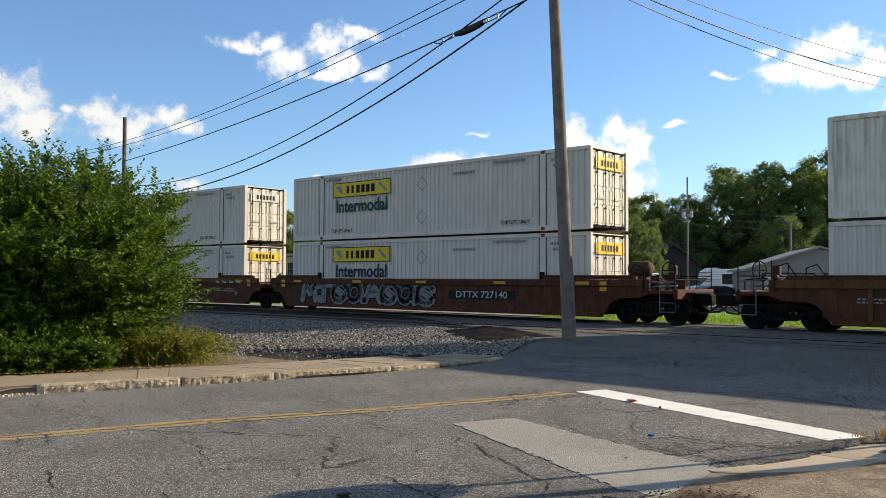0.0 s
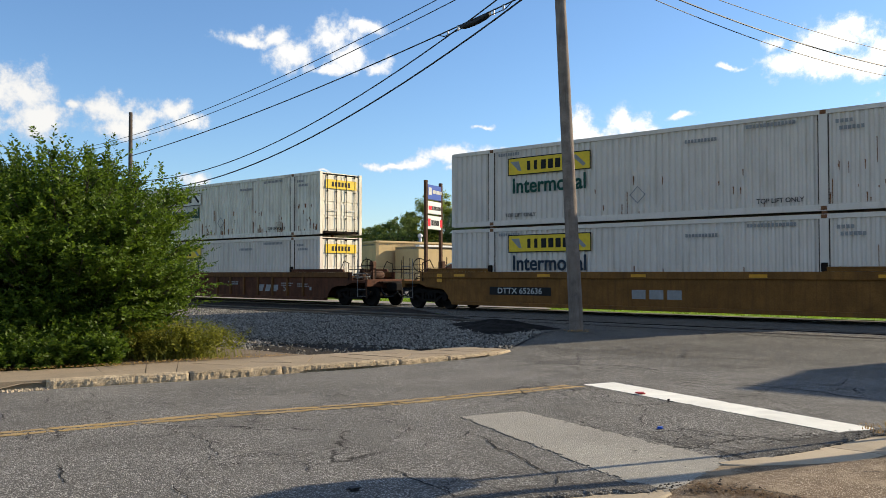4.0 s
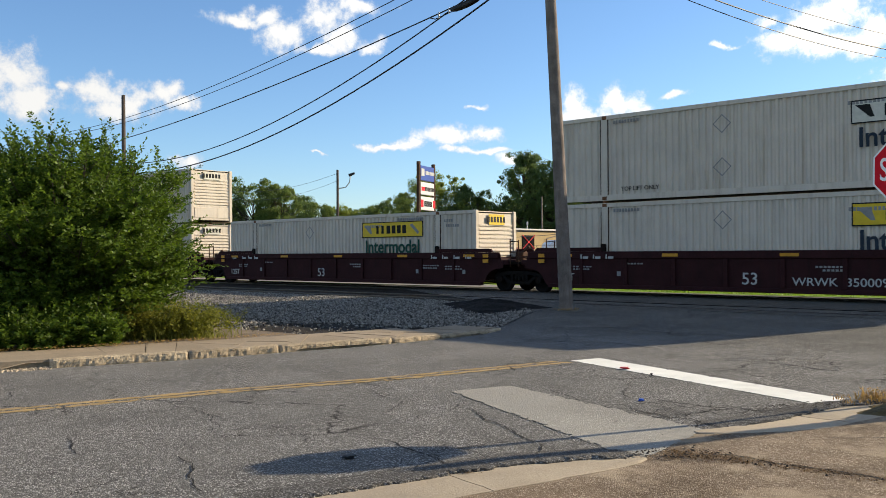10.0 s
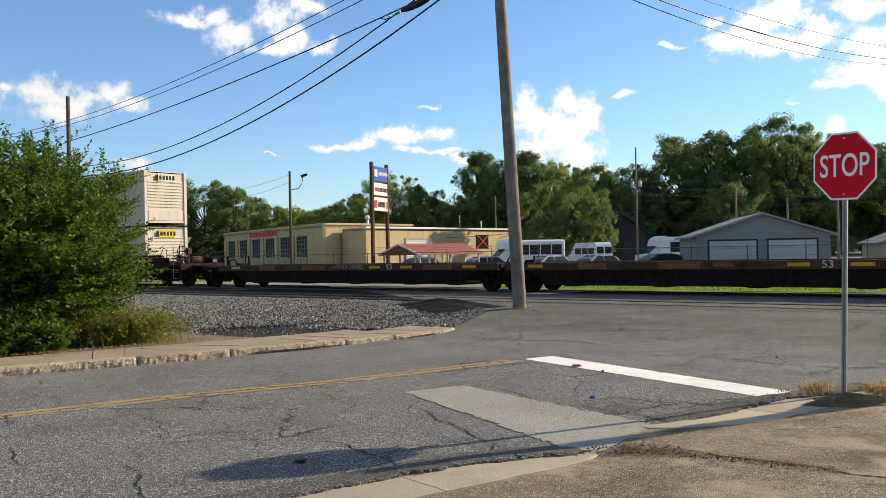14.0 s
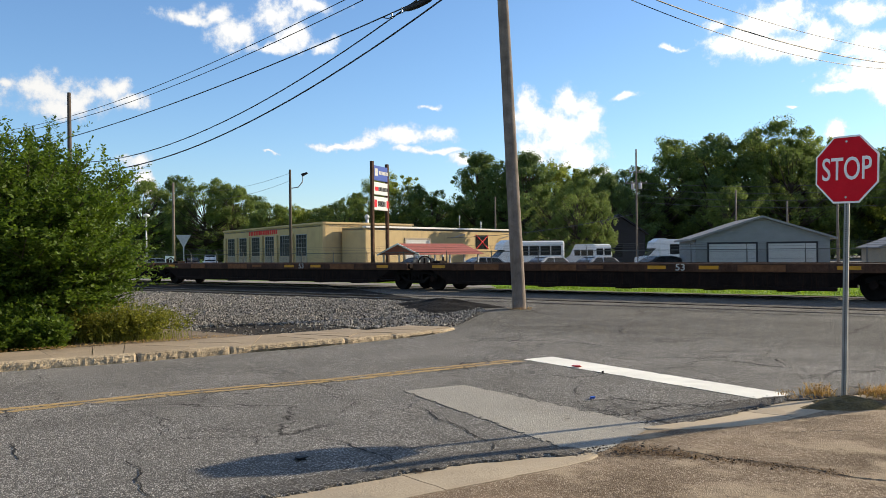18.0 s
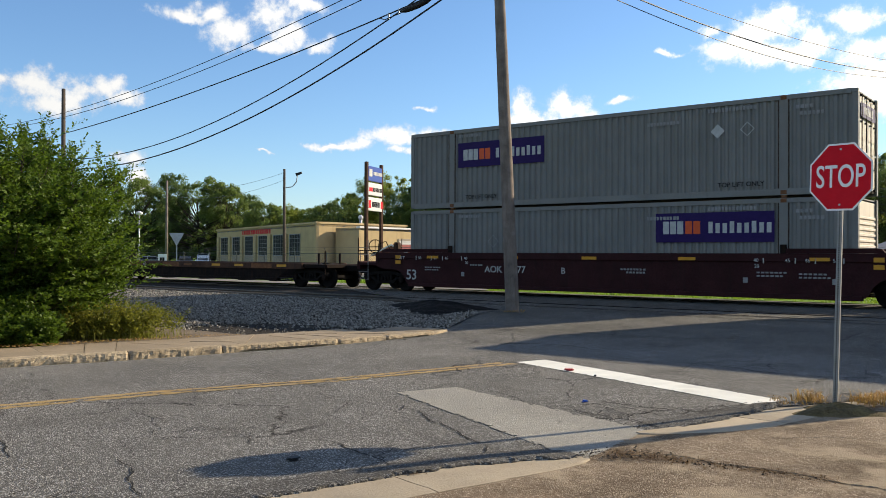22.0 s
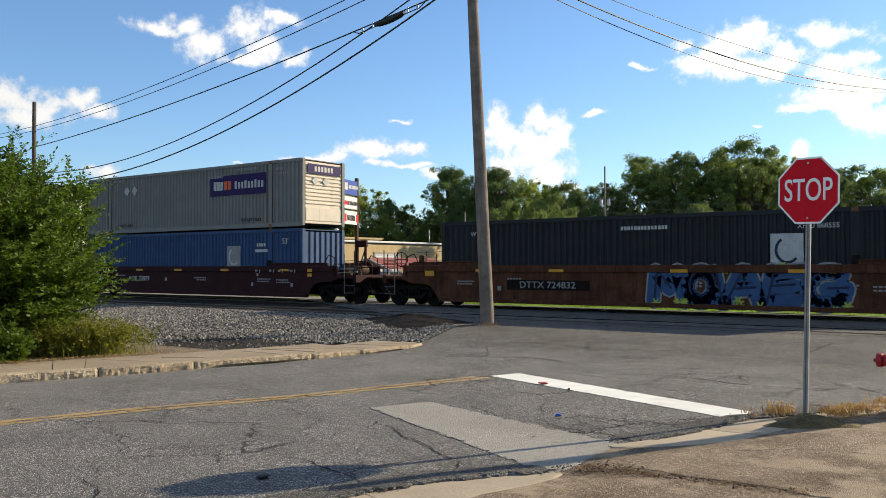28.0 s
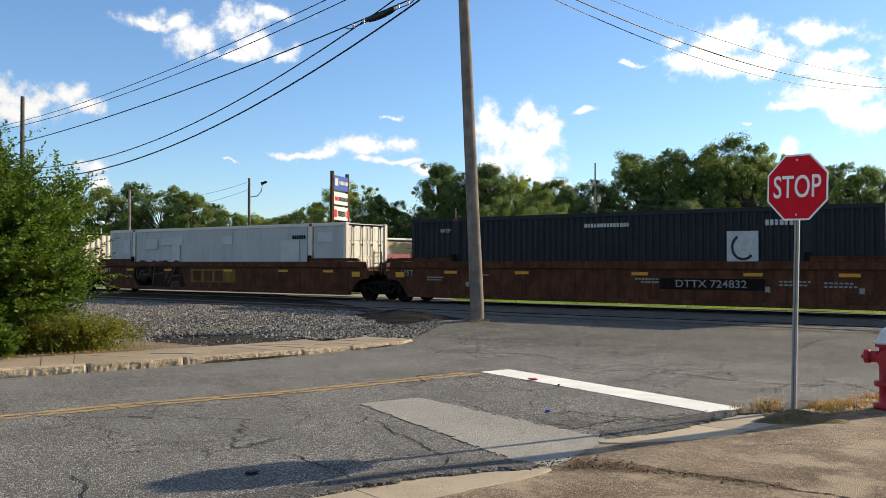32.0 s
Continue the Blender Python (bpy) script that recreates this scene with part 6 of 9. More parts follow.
def end_flat(t, x, out):
    truck(t, x)
    m = pose(x - 0.9 * out, 0, 0) if out > 0 else pose(x - 0.9 * out, 0, 0, 0, 0, 180)

    def end(bm):
        soft_box(bm, 0.0, -HALF, 0.86, 2.2, HALF, 1.02, 0.02)
    kit_part("flatend", "end_platform", end, "soot", t, m)
    kit_part("flatcoupler", "coupler", lambda bm: soft_box(bm, 1.5, -0.16, 0.72, 3.0, 0.16, 0.98, 0.03), "running", t, m)
    for xx, yy, z0, z1, r in ((2.1, -HALF, 0.6, 1.6, 0.03), (2.1, HALF, 0.6, 1.6, 0.03), (1.2, -0.8, 1.0, 1.5, 0.05), (1.2, 0.5, 1.0, 1.5, 0.05)):
        kit_part("flatpost%.1f" % z1, "handrail_post", lambda bm: tube(bm, (0, 0, z0), (0, 0, z1), r, seg=6), "soot", t, m @ pose(xx, yy, 0))


build_train()


# ---- near things: pavement, corner, sign, hydrant, pole, wires ----
def kerb_point(line, d):
    """The place d metres along a line of points, and its direction."""
    for (xa, ya), (xb, yb) in zip(line, line[1:]):
        n = math.hypot(xb - xa, yb - ya)
        if d <= n:
            return Vector((xa + (xb - xa) * d / n, ya + (yb - ya) * d / n, 0)), Vector(((xb - xa) / n, (yb - ya) / n, 0))
        d -= n
    return None, None


def rough_block(bm, p, u, length, width, z0, z1, rnd, chip=0.02):
    """A long granite kerb stone along u, its face pitted and its top edge worn."""
    side_v = Vector((-u.y, u.x, 0))
    n = max(4, int(length / 0.045))
    h = z1 - z0
    profile = ((0.0, z0), (0.0, z0 + 0.45 * h), (-0.004, z0 + 0.62 * h), (0.0, z0 + 0.78 * h), (0.008, z0 + 0.92 * h), (0.035, z1), (0.09, z1 + 0.002), (width, z1), (width, z0))
    rows = []
    seed = rnd.uniform(0, 50)
    for a in range(n + 1):
        along = a / n * length
        big = noise.noise((along * 3.0, seed, 0))
        end = 0.03 * max(0.0, 1 - min(along, length - along) / 0.06) ** 2
        row = []
        for k, (d, z) in enumerate(profile):
            worn = 1.0 if 0 < k < 7 else 0.15
            pit = chip * worn * (0.55 * noise.noise((along * 11, z * 14, seed)) + rnd.uniform(-0.3, 0.3))
            row.append(bm.verts.new(p + u * along + side_v * (d + pit + (end + 0.012 * big * worn if 1 < k < 6 else 0)) + Vector((0, 0, z + (0.5 * pit + 0.014 * big - end * 0.6 if 3 < k < 7 else 0)))))
        rows.append(row)
    m = len(profile)
    for r0, r1 in zip(rows, rows[1:]):
        for k in range(m - 1):
            bm.faces.new((r0[k], r1[k], r1[k + 1], r0[k + 1]))
    bm.faces.new(rows[0])
    bm.faces.new(rows[-1][::-1])


def shatter(poly, rnd, cuts):
    """Cuts a convex outline by wandering lines into pieces with narrow gaps and ragged edges."""
    done = [poly]
    for _ in range(cuts):
        big = max(done, key=lambda q: abs(sum(a[0] * b[1] - b[0] * a[1] for a, b in zip(q, q[1:] + q[:1]))))
        done.remove(big)
        cx, cy = sum(a for a, _b in big) / len(big), sum(b for _a, b in big) / len(big)
        ang = rnd.uniform(0, math.pi)
        nx, ny = math.cos(ang), math.sin(ang)
        off = nx * cx + ny * cy + rnd.uniform(-0.12, 0.12)
        for sgn in (1, -1):
            out, gap = [], rnd.uniform(0.003, 0.008)
            f = lambda q: sgn * (nx * q[0] + ny * q[1] - off) - gap
            crossing = []
            for a, b in zip(big, big[1:] + big[:1]):
                fa, fb = f(a), f(b)
                if fa >= 0:
                    out.append(a)
                if fa * fb < 0:
                    k = fa / (fa - fb)
                    out.append((a[0] + (b[0] - a[0]) * k, a[1] + (b[1] - a[1]) * k))
            if len(out) >= 3:
                done.append(out)
    return done


def pavement():
    rnd = random.Random(6)
    walkway = thing("pavement", "cracked tan concrete pavement with a rough granite kerb", "pavement", kind="structure")
    line = KERB_L + [(-11.12, 14.3), (-11.5, 15.4)]
    whole = 9.12  # the kerb stands from here on; before it the edge is broken and sunk
    for d, ln in [(k * 2.05, 2.0) for k in range(4)] + [(whole + v, w) for v, w in ((0, 2.05), (2.06, 1.55), (3.62, 2.3), (5.93, 1.2), (7.14, 1.45), (8.6, 0.7))]:
        p, u = kerb_point(line, d)
        q, _ = kerb_point(line, d + ln)
        u = (q - p).normalized()
        mid = (p.y + q.y) / 2
        drop = 0.06 * max(0.0, (mid - 10.0) / 3.6) + (0.085 if d < whole else 0)
        bm = bmesh.new()
        rough_block(bm, p, u, (q - p).length - 0.012, 0.16, -0.32, -0.072 - drop + rnd.uniform(-0.01, 0.01), rnd, 0.03)
        part("kerb_stone", bm, "kerb", walkway)
    d = 0.15
    while True:
        p, u = kerb_point(line, d)
        ln = rnd.uniform(1.5, 2.0)
        if d < whole - 0.75 < d + ln + 0.6:
            ln = whole - 0.75 - d
        q, _ = kerb_point(line, d + ln)
        if q is None or d > 18.2:
            break
        u = (q - p).normalized()
        sv = Vector((-u.y, u.x, 0))
        sunk = d < whole - 0.8
        drop = 0.06 * max(0.0, (p.y - 10.0) / 3.6) + (0.075 if sunk else 0)
        width = 1.55 if p.y < 12.2 else 1.1 if p.y < 13.4 else 0.55
        # each bay is cracked into a few irregular pieces
        for poly in shatter([(0.004, 0.175), (ln - 0.004, 0.175), (ln - 0.004, 0.19 + width), (0.004, 0.19 + width)], rnd, 7 if sunk else 3 if p.y < 9 else 5):
            top_z = -0.082 - drop + rnd.uniform(-0.005, 0.005)
            pts = [p + u * a + sv * b for a, b in poly]
            bm = bmesh.new()
            tilt = rnd.uniform(-0.005, 0.005) * (4 if sunk else 1)
            lo = [bm.verts.new((q.x, q.y, -0.3)) for q in pts]
            hi = [bm.verts.new((q.x, q.y, top_z + tilt * (a - ln / 2))) for q, (a, b) in zip(pts, poly)]
            bm.faces.new(hi)
            for i in range(len(pts)):
                j = (i + 1) % len(pts)
                bm.faces.new((lo[i], lo[j], hi[j], hi[i]))
            part("slab", bm, "pavement", walkway)
        d += ln
    # rubble where the kerb has gone
    verts, faces = [], []
    for _ in range(420):
        p, u = kerb_point(line, whole - abs(rnd.gauss(0, 0.55)))
        c = p + Vector((-u.y, u.x, 0)) * rnd.uniform(-0.12, 0.5)
        r, b = rnd.uniform(0.008, 0.03), len(verts)
        for k in range(5):
            verts.append((c.x + r * math.cos(k * 1.257) * rnd.uniform(0.7, 1.2), c.y + r * math.sin(k * 1.257) * rnd.uniform(0.7, 1.2), -0.2))
        verts.append((c.x, c.y, -0.19 + r * rnd.uniform(0.5, 1.1)))
        faces += [(b + k, b + (k + 1) % 5, b + 5) for k in range(5)]
    tagged(raw("rubble", verts, faces, "concrete"), "crumbled concrete rubble where the kerb is missing", "rubble", kind="stuff")


pavement()


def corner_gutter():
    """The tan concrete gutter round the corner: dished bays that taper out where the driveway crosses."""
    rnd = random.Random(9)
    g = thing("gutter", "tan concrete gutter bays along the corner", "gutter", kind="structure")
    first = [(-5.9, 0.0)] + CORNER[:3] + [(-3.42, 6.32)]
    runs = ((first, 0.62, 0, 1.0), ([(-3.52, 7.5), (-3.22, 8.2), (-2.85, 9.75), (-2.5, 10.2)], 0.60, 1.15, 0), ([(-2.45, 10.4), (-1.75, 12.2), (-1.2, 13.4)], 0.4, 0, 0))
    for ln, wide, tip_a, tip_b in runs:
        total = sum(math.hypot(b[0] - a[0], b[1] - a[1]) for a, b in zip(ln, ln[1:]))
        n = max(1, round(total / 1.6))
        for i in range(n):
            m = 14
            d0, d1 = total * i / n + 0.006, total * (i + 1) / n - 0.006
            tilt = rnd.uniform(-0.004, 0.004)
            rows = []
            bm = bmesh.new()
            for j in range(m + 1):
                d = d0 + (d1 - d0) * j / m
                w = wide
                if tip_a and d < tip_a:
                    w *= 0.10 + 0.90 * (d / tip_a) ** 0.7
                if tip_b and d > total - tip_b:
                    w *= 0.14 + 0.86 * ((total - d) / tip_b) ** 0.6
                w += 0.012 * noise.noise((d * 3.1, 4.0, wide * 9))
                row = []
                for k in range(6):
                    f = k / 5
                    p, u = kerb_point(ln, min(total - 1e-4, max(0.0, d)))
                    c = p + Vector((u.y, -u.x, 0)) * (w * f - 0.03)
                    base = corner_height(c.x, c.y)
                    z = base + 0.013 - 0.005 * math.sin(math.pi * f) + tilt * (j / m - 0.5) + 0.002 * noise.noise((c.x * 7, c.y * 7, 1))
                    if k == 5:
                        z = base + 0.002
                    row.append(bm.verts.new((c.x + 0.006 * noise.noise((c.x * 14, c.y * 14, 6)), c.y + 0.006 * noise.noise((c.x * 14, c.y * 14, 8)), z)))
                row.append(bm.verts.new((row[-1].co.x, row[-1].co.y, -0.3)))
                row.insert(0, bm.verts.new((row[0].co.x, row[0].co.y, -0.3)))
                rows.append(row)
            for r0, r1 in zip(rows, rows[1:]):
                for k in range(7):
                    bm.faces.new((r0[k], r0[k + 1], r1[k + 1], r1[k]))
            bm.faces.new(rows[0][::-1])
            bm.faces.new(rows[-1])
            part("gutter_bay", bm, "concrete", g)


corner_gutter()


def crumbled_edge():
    """The ragged broken lip of the asphalt along the corner gutter."""
    rnd = random.Random(13)
    verts, faces = [], []
    for (xa, ya), (xb, yb) in zip(CORNER, CORNER[1:]):
        n = int(math.hypot(xb - xa, yb - ya) / 0.05)
        for i in range(n):
            for _ in range(1):
                k = (i + rnd.random()) / n
                x, y = xa + (xb - xa) * k - abs(rnd.gauss(0, 0.06)) + 0.03, ya + (yb - ya) * k
                if 6.1 < y < 7.9:
                    continue
                r = rnd.uniform(0.006, 0.024)
                z = -0.195 + rnd.uniform(-0.004, 0.012)
                b = len(verts)
                a0 = rnd.random() * 6
                for q in range(4):
                    verts.append((x + r * math.cos(a0 + q * 1.57) * rnd.uniform(0.7, 1.3), y + r * math.sin(a0 + q * 1.57) * rnd.uniform(0.7, 1.3), z - 0.02))
                verts.append((x, y, z + r * 0.35))
                faces += [(b, b + 1, b + 4), (b + 1, b + 2, b + 4), (b + 2, b + 3, b + 4), (b + 3, b, b + 4)]
    tagged(raw("asphalt_crumbs", verts, faces, "asphalt_dark"), "crumbled broken asphalt along the gutter edge", "asphalt crumbs", kind="stuff")


crumbled_edge()


def asphalt_lip():
    """The thick broken edge where the asphalt stands proud of the gutter."""
    rnd = random.Random(19)
    for a, b in ((0.0, 3.35), (4.75, 8.4)):
        verts, faces = [], []
        n = int((b - a) / 0.035)
        step = 0.0
        for i in range(n + 1):
            p, u = kerb_point(CORNER, a + (b - a) * i / n)
            sv = Vector((u.y, -u.x, 0))
            fade = min(1.0, 8 * min(i, n - i) / n)
            step = 0.85 * step + rnd.gauss(0, 0.011)
            jag = step + rnd.gauss(0, 0.003)
            for d, z in ((-0.42, -0.1985), (-0.2, -0.1985 + 0.016 * fade), (-0.05, -0.1985 + 0.034 * fade + rnd.gauss(0, 0.003)), (0.025 + jag, -0.1985 + 0.028 * fade + rnd.gauss(0, 0.006)), (0.032 + jag + rnd.uniform(0, 0.008), -0.235)):
                q = p + sv * d
                verts.append((q.x, q.y, z + (0.0 if z < -0.22 else 0.003 * noise.noise((q.x * 5, q.y * 5, 2.0)))))
        for i in range(n):
            for k in range(4):
                j = i * 5 + k
                faces.append((j, j + 1, j + 6, j + 5))
        tagged(raw("asphalt_lip", verts, faces, "asphalt_lip"), "thick crumbling edge of the asphalt above the gutter", "asphalt edge", kind="structure")


asphalt_lip()


def crack_ribbon(name, pts, w, z, mat, label, seed):
    """A dark open seam in a surface, of uneven width, sunk between its lips."""
    rnd = random.Random(seed)
    line = []
    for (xa, ya), (xb, yb) in zip(pts, pts[1:]):
        seg = [(xa, ya), (xb, yb)]
        amp = 0.085 * math.hypot(xb - xa, yb - ya)
        while len(seg) < math.hypot(xb - xa, yb - ya) / 0.05:
            nxt = [seg[0]]
            for p, q in zip(seg, seg[1:]):
                nxt += [((p[0] + q[0]) / 2 + rnd.uniform(-amp, amp), (p[1] + q[1]) / 2 + rnd.uniform(-amp, amp)), q]
            seg, amp = nxt, amp * 0.55
        line += seg[:-1]
    verts, faces = [], []
    for i, (x, y) in enumerate(line):
        a = line[min(i + 1, len(line) - 1)]
        b = line[max(i - 1, 0)]
        d = Vector((a[0] - b[0], a[1] - b[1])).normalized()
        ww = w * rnd.uniform(0.15, 1.0) * min(1.0, 0.25 + 4.0 * min(i, len(line) - i) / len(line))
        zz = (grade(x, y) if z is None else z) + (0.011 if y > 14 else 0.0055)
        verts += [(x - d.y * ww, y + d.x * ww, zz), (x + d.y * ww, y - d.x * ww, zz)]
    for i in range(len(line) - 1):
        faces.append((2 * i, 2 * i + 1, 2 * i + 3, 2 * i + 2))
    return tagged(raw(name, verts, faces, mat), label, "crack", kind="structure")


M["tar"] = material("dark_open_seam", (0.016, 0.015, 0.014), 0.95, vary=0.3, bump=0.3)
SEAMS = [
    ([(-12.4, 19.35), (-11.0, 20.0), (-8.66, 20.45), (-6.2, 20.3), (-3.95, 20.4), (-1.0, 20.6), (4, 20.5)], 0.06),
    ([(-12.4, 19.3), (-13.0, 18.9), (-12.5, 17.2), (-11.7, 15.0)], 0.045),
    ([(-16.5, 20.75), (-12.6, 20.85), (-8.0, 20.8), (-2.0, 20.9), (9, 20.85)], 0.05),
    ([(-16.0, 22.95), (-9.0, 23.0), (0.0, 22.95), (12, 23.0)], 0.05),
    ([(-10.8, 15.5), (-9.4, 16.1), (-7.6, 15.8), (-5.5, 16.4)], 0.03),
    ([(-9.6, 13.2), (-8.2, 13.9), (-6.9, 13.6)], 0.03),
    ([(-6.3, 12.4), (-4.9, 12.9), (-3.4, 12.6), (-2.2, 13.1)], 0.03),
    ([(-10.9, 6.9), (-9.9, 7.6), (-9.7, 8.6)], 0.012),
    ([(-5.7, 5.45), (-5.03, 5.29), (-4.29, 5.04)], 0.017),
    ([(-6.42, 7.17), (-5.87, 7.11), (-4.94, 6.54), (-4.34, 6.18), (-4.03, 6.02)], 0.016),
    ([(-6.5, 3.93), (-5.97, 3.74), (-5.84, 3.61), (-5.28, 3.42)], 0.015),
    ([(-7.89, 3.63), (-7.13, 3.34)], 0.016),
    ([(-11.23, 5.16), (-10.81, 5.25)], 0.013),
    ([(-12.07, 5.94), (-11.49, 5.77)], 0.013),
]
BAR_SEAMS = [
    ([(-9.71, 8.05), (-8.83, 7.88)], 0.013),
    ([(-7.71, 7.36), (-7.1, 7.06), (-6.42, 7.17)], 0.012),
    ([(-9.9, 10.11), (-8.9, 9.7)], 0.013),
    ([(-6.16, 8.78), (-5.25, 8.26), (-4.44, 7.94), (-3.88, 7.8)], 0.018),
    ([(-4.39, 8.74), (-4.02, 8.63), (-3.66, 8.42)], 0.016),
    ([(-3.69, 8.97), (-3.24, 8.94)], 0.022),
    ([(-3.36, 9.53), (-3.08, 9.14)], 0.024),
    ([(-4.6, 8.95), (-4.1, 9.0), (-3.69, 8.97), (-3.36, 9.2)], 0.010),
    ([(-6.14, 7.56), (-5.11, 7.18), (-4.29, 6.88), (-3.83, 6.58), (-3.33, 6.29)], 0.018),
    ([(-5.0, 5.3), (-4.75, 5.8), (-4.6, 6.3)], 0.010),
    ([(-4.34, 6.18), (-4.15, 5.8)], 0.014),
]
for i, (pts, w) in enumerate(SEAMS + BAR_SEAMS):
    crack_ribbon("asphalt_crack", pts, w * (0.8 if w < 0.028 else 1.0), None, "tar", "dark branching crack in the asphalt", i)
crack_ribbon("corner_crack", [(-3.5, 6.45), (-3.14, 6.5), (-2.87, 6.74), (-2.47, 6.68), (-1.97, 6.73), (-1.31, 6.7), (0.6, 6.5)], 0.022, -0.166, "tar", "dark joint with dry grass between the concrete slabs", 40)
crack_ribbon("corner_crack", [(-2.9, 7.5), (-2.0, 8.3), (-1.0, 8.5), (1.0, 8.4)], 0.007, -0.166, "tar", "thin joint between the concrete slabs", 41)


def hairline_web():
    """Fine wandering cracks that web the old asphalt, and crumbs broken from its edges."""
    rnd = random.Random(71)
    verts, faces = [], []

    def wander(x, y, a, n, w, fork):
        prev = None
        for i in range(n):
            zz = grade(x, y) + 0.0058
            ww = w * rnd.uniform(0.25, 1.0) * min(1.0, 0.3 + 3.0 * min(i, n - 1 - i) / n)
            b = len(verts)
            verts.extend([(x - math.sin(a) * ww, y + math.cos(a) * ww, zz), (x + math.sin(a) * ww, y - math.cos(a) * ww, zz)])
            if prev is not None:
                faces.append((prev, prev + 1, b + 1, b))
            prev = b
            turn = a + rnd.gauss(0, 0.55)
            x, y = x + 0.07 * math.cos(turn), y + 0.07 * math.sin(turn)
            a += rnd.gauss(0, 0.16)
            if fork and rnd.random() < 0.07:
                wander(x, y, a + rnd.choice((-1, 1)) * rnd.uniform(0.7, 1.4), rnd.randint(6, n // 2 + 7), w * 0.75, False)

    for x0, x1, y0, y1, n, w in ((-5.2, -3.6, 7.3, 9.0, 12, 0.009), (-8.6, -4.4, 4.4, 7.0, 10, 0.008), (-12.5, -7.0, 4.0, 9.0, 9, 0.009), (-11.0, -3.0, 10.5, 18.0, 22, 0.017), (-18.0, -11.0, 9.0, 16.0, 8, 0.018)):
        for _ in range(n):
            wander(rnd.uniform(x0, x1), rnd.uniform(y0, y1), rnd.choice((0.0, 1.5, 2.7, -0.5)) + rnd.gauss(0, 0.3), rnd.randint(10, 34), w, True)
    tagged(raw("hairline_cracks", verts, faces, "tar"), "fine web of hairline cracks in the grey asphalt", "crack", kind="stuff")
    verts, faces = [], []
    for (ax, ay), (bx, by), n, r, z in (((-3.75, 6.15), (-2.95, 6.75), 260, 0.10, None), ((-3.5, 8.9), (-2.85, 9.95), 190, 0.08, None), ((-3.7, 7.2), (-3.45, 8.8), 60, 0.06, None), ((-3.2, 6.55), (-1.6, 6.75), 150, 0.06, -0.166), ((-12.55, 18.9), (-11.6, 18.5), 130, 0.16, None)):
        for _ in range(n):
            k, s = rnd.random(), 0.005 + 0.012 * rnd.random() ** 3
            x, y = ax + (bx - ax) * k + rnd.gauss(0, r), ay + (by - ay) * k + rnd.gauss(0, r)
            zz = max(grade(x, y), -0.166 if z is not None or x > -3.5 else -9) + 0.002
            b, q = len(verts), rnd.random() * math.tau
            for j in range(4):
                verts.append((x + s * rnd.uniform(0.7, 1.3) * math.cos(q + j * 1.57), y + s * rnd.uniform(0.7, 1.3) * math.sin(q + j * 1.57), zz))
            verts.append((x + rnd.gauss(0, 0.2 * s), y + rnd.gauss(0, 0.2 * s), zz + s * rnd.uniform(0.5, 1.0)))
            faces.extend([(b + j, b + (j + 1) % 4, b + 4) for j in range(4)])
    tagged(raw("asphalt_crumbs", verts, faces, "crumb"), "dark crumbs of broken asphalt and dirt along the gutter", "rubble", kind="stuff")


M["crumb"] = material("asphalt_crumb", (0.075, 0.062, 0.048), 0.95, vary=0.5, bump=0.4)
hairline_web()


def blades(name, spots, h, w, mat, seed, label, category, lean=0.35, kind="stuff"):
    """Grass or straw: thin bent blades at the given spots."""
    rnd = random.Random(seed)
    verts, faces = [], []
    for x, y, z, hk in spots:
        a, ln = rnd.random() * math.tau, h * hk * rnd.uniform(0.5, 1.15)
        bx, by = math.cos(a), math.sin(a)
        k = lean * rnd.uniform(0.2, 1.6)
        px, py = -by * w * rnd.uniform(0.6, 1.3), bx * w * rnd.uniform(0.6, 1.3)
        b = len(verts)
        mx, my, mz = x + bx * ln * k * 0.35, y + by * ln * k * 0.35, z + ln * 0.6
        tx, ty, tz = x + bx * ln * k, y + by * ln * k, z + ln * (1.0 - 0.25 * k)
        verts += [(x - px, y - py, z), (x + px, y + py, z), (mx + px * 0.8, my + py * 0.8, mz), (mx - px * 0.8, my - py * 0.8, mz), (tx, ty, tz)]
        faces += [(b, b + 1, b + 2, b + 3), (b + 3, b + 2, b + 4)]
    return tagged(raw(name, verts, faces, mat), label, category, kind=kind)


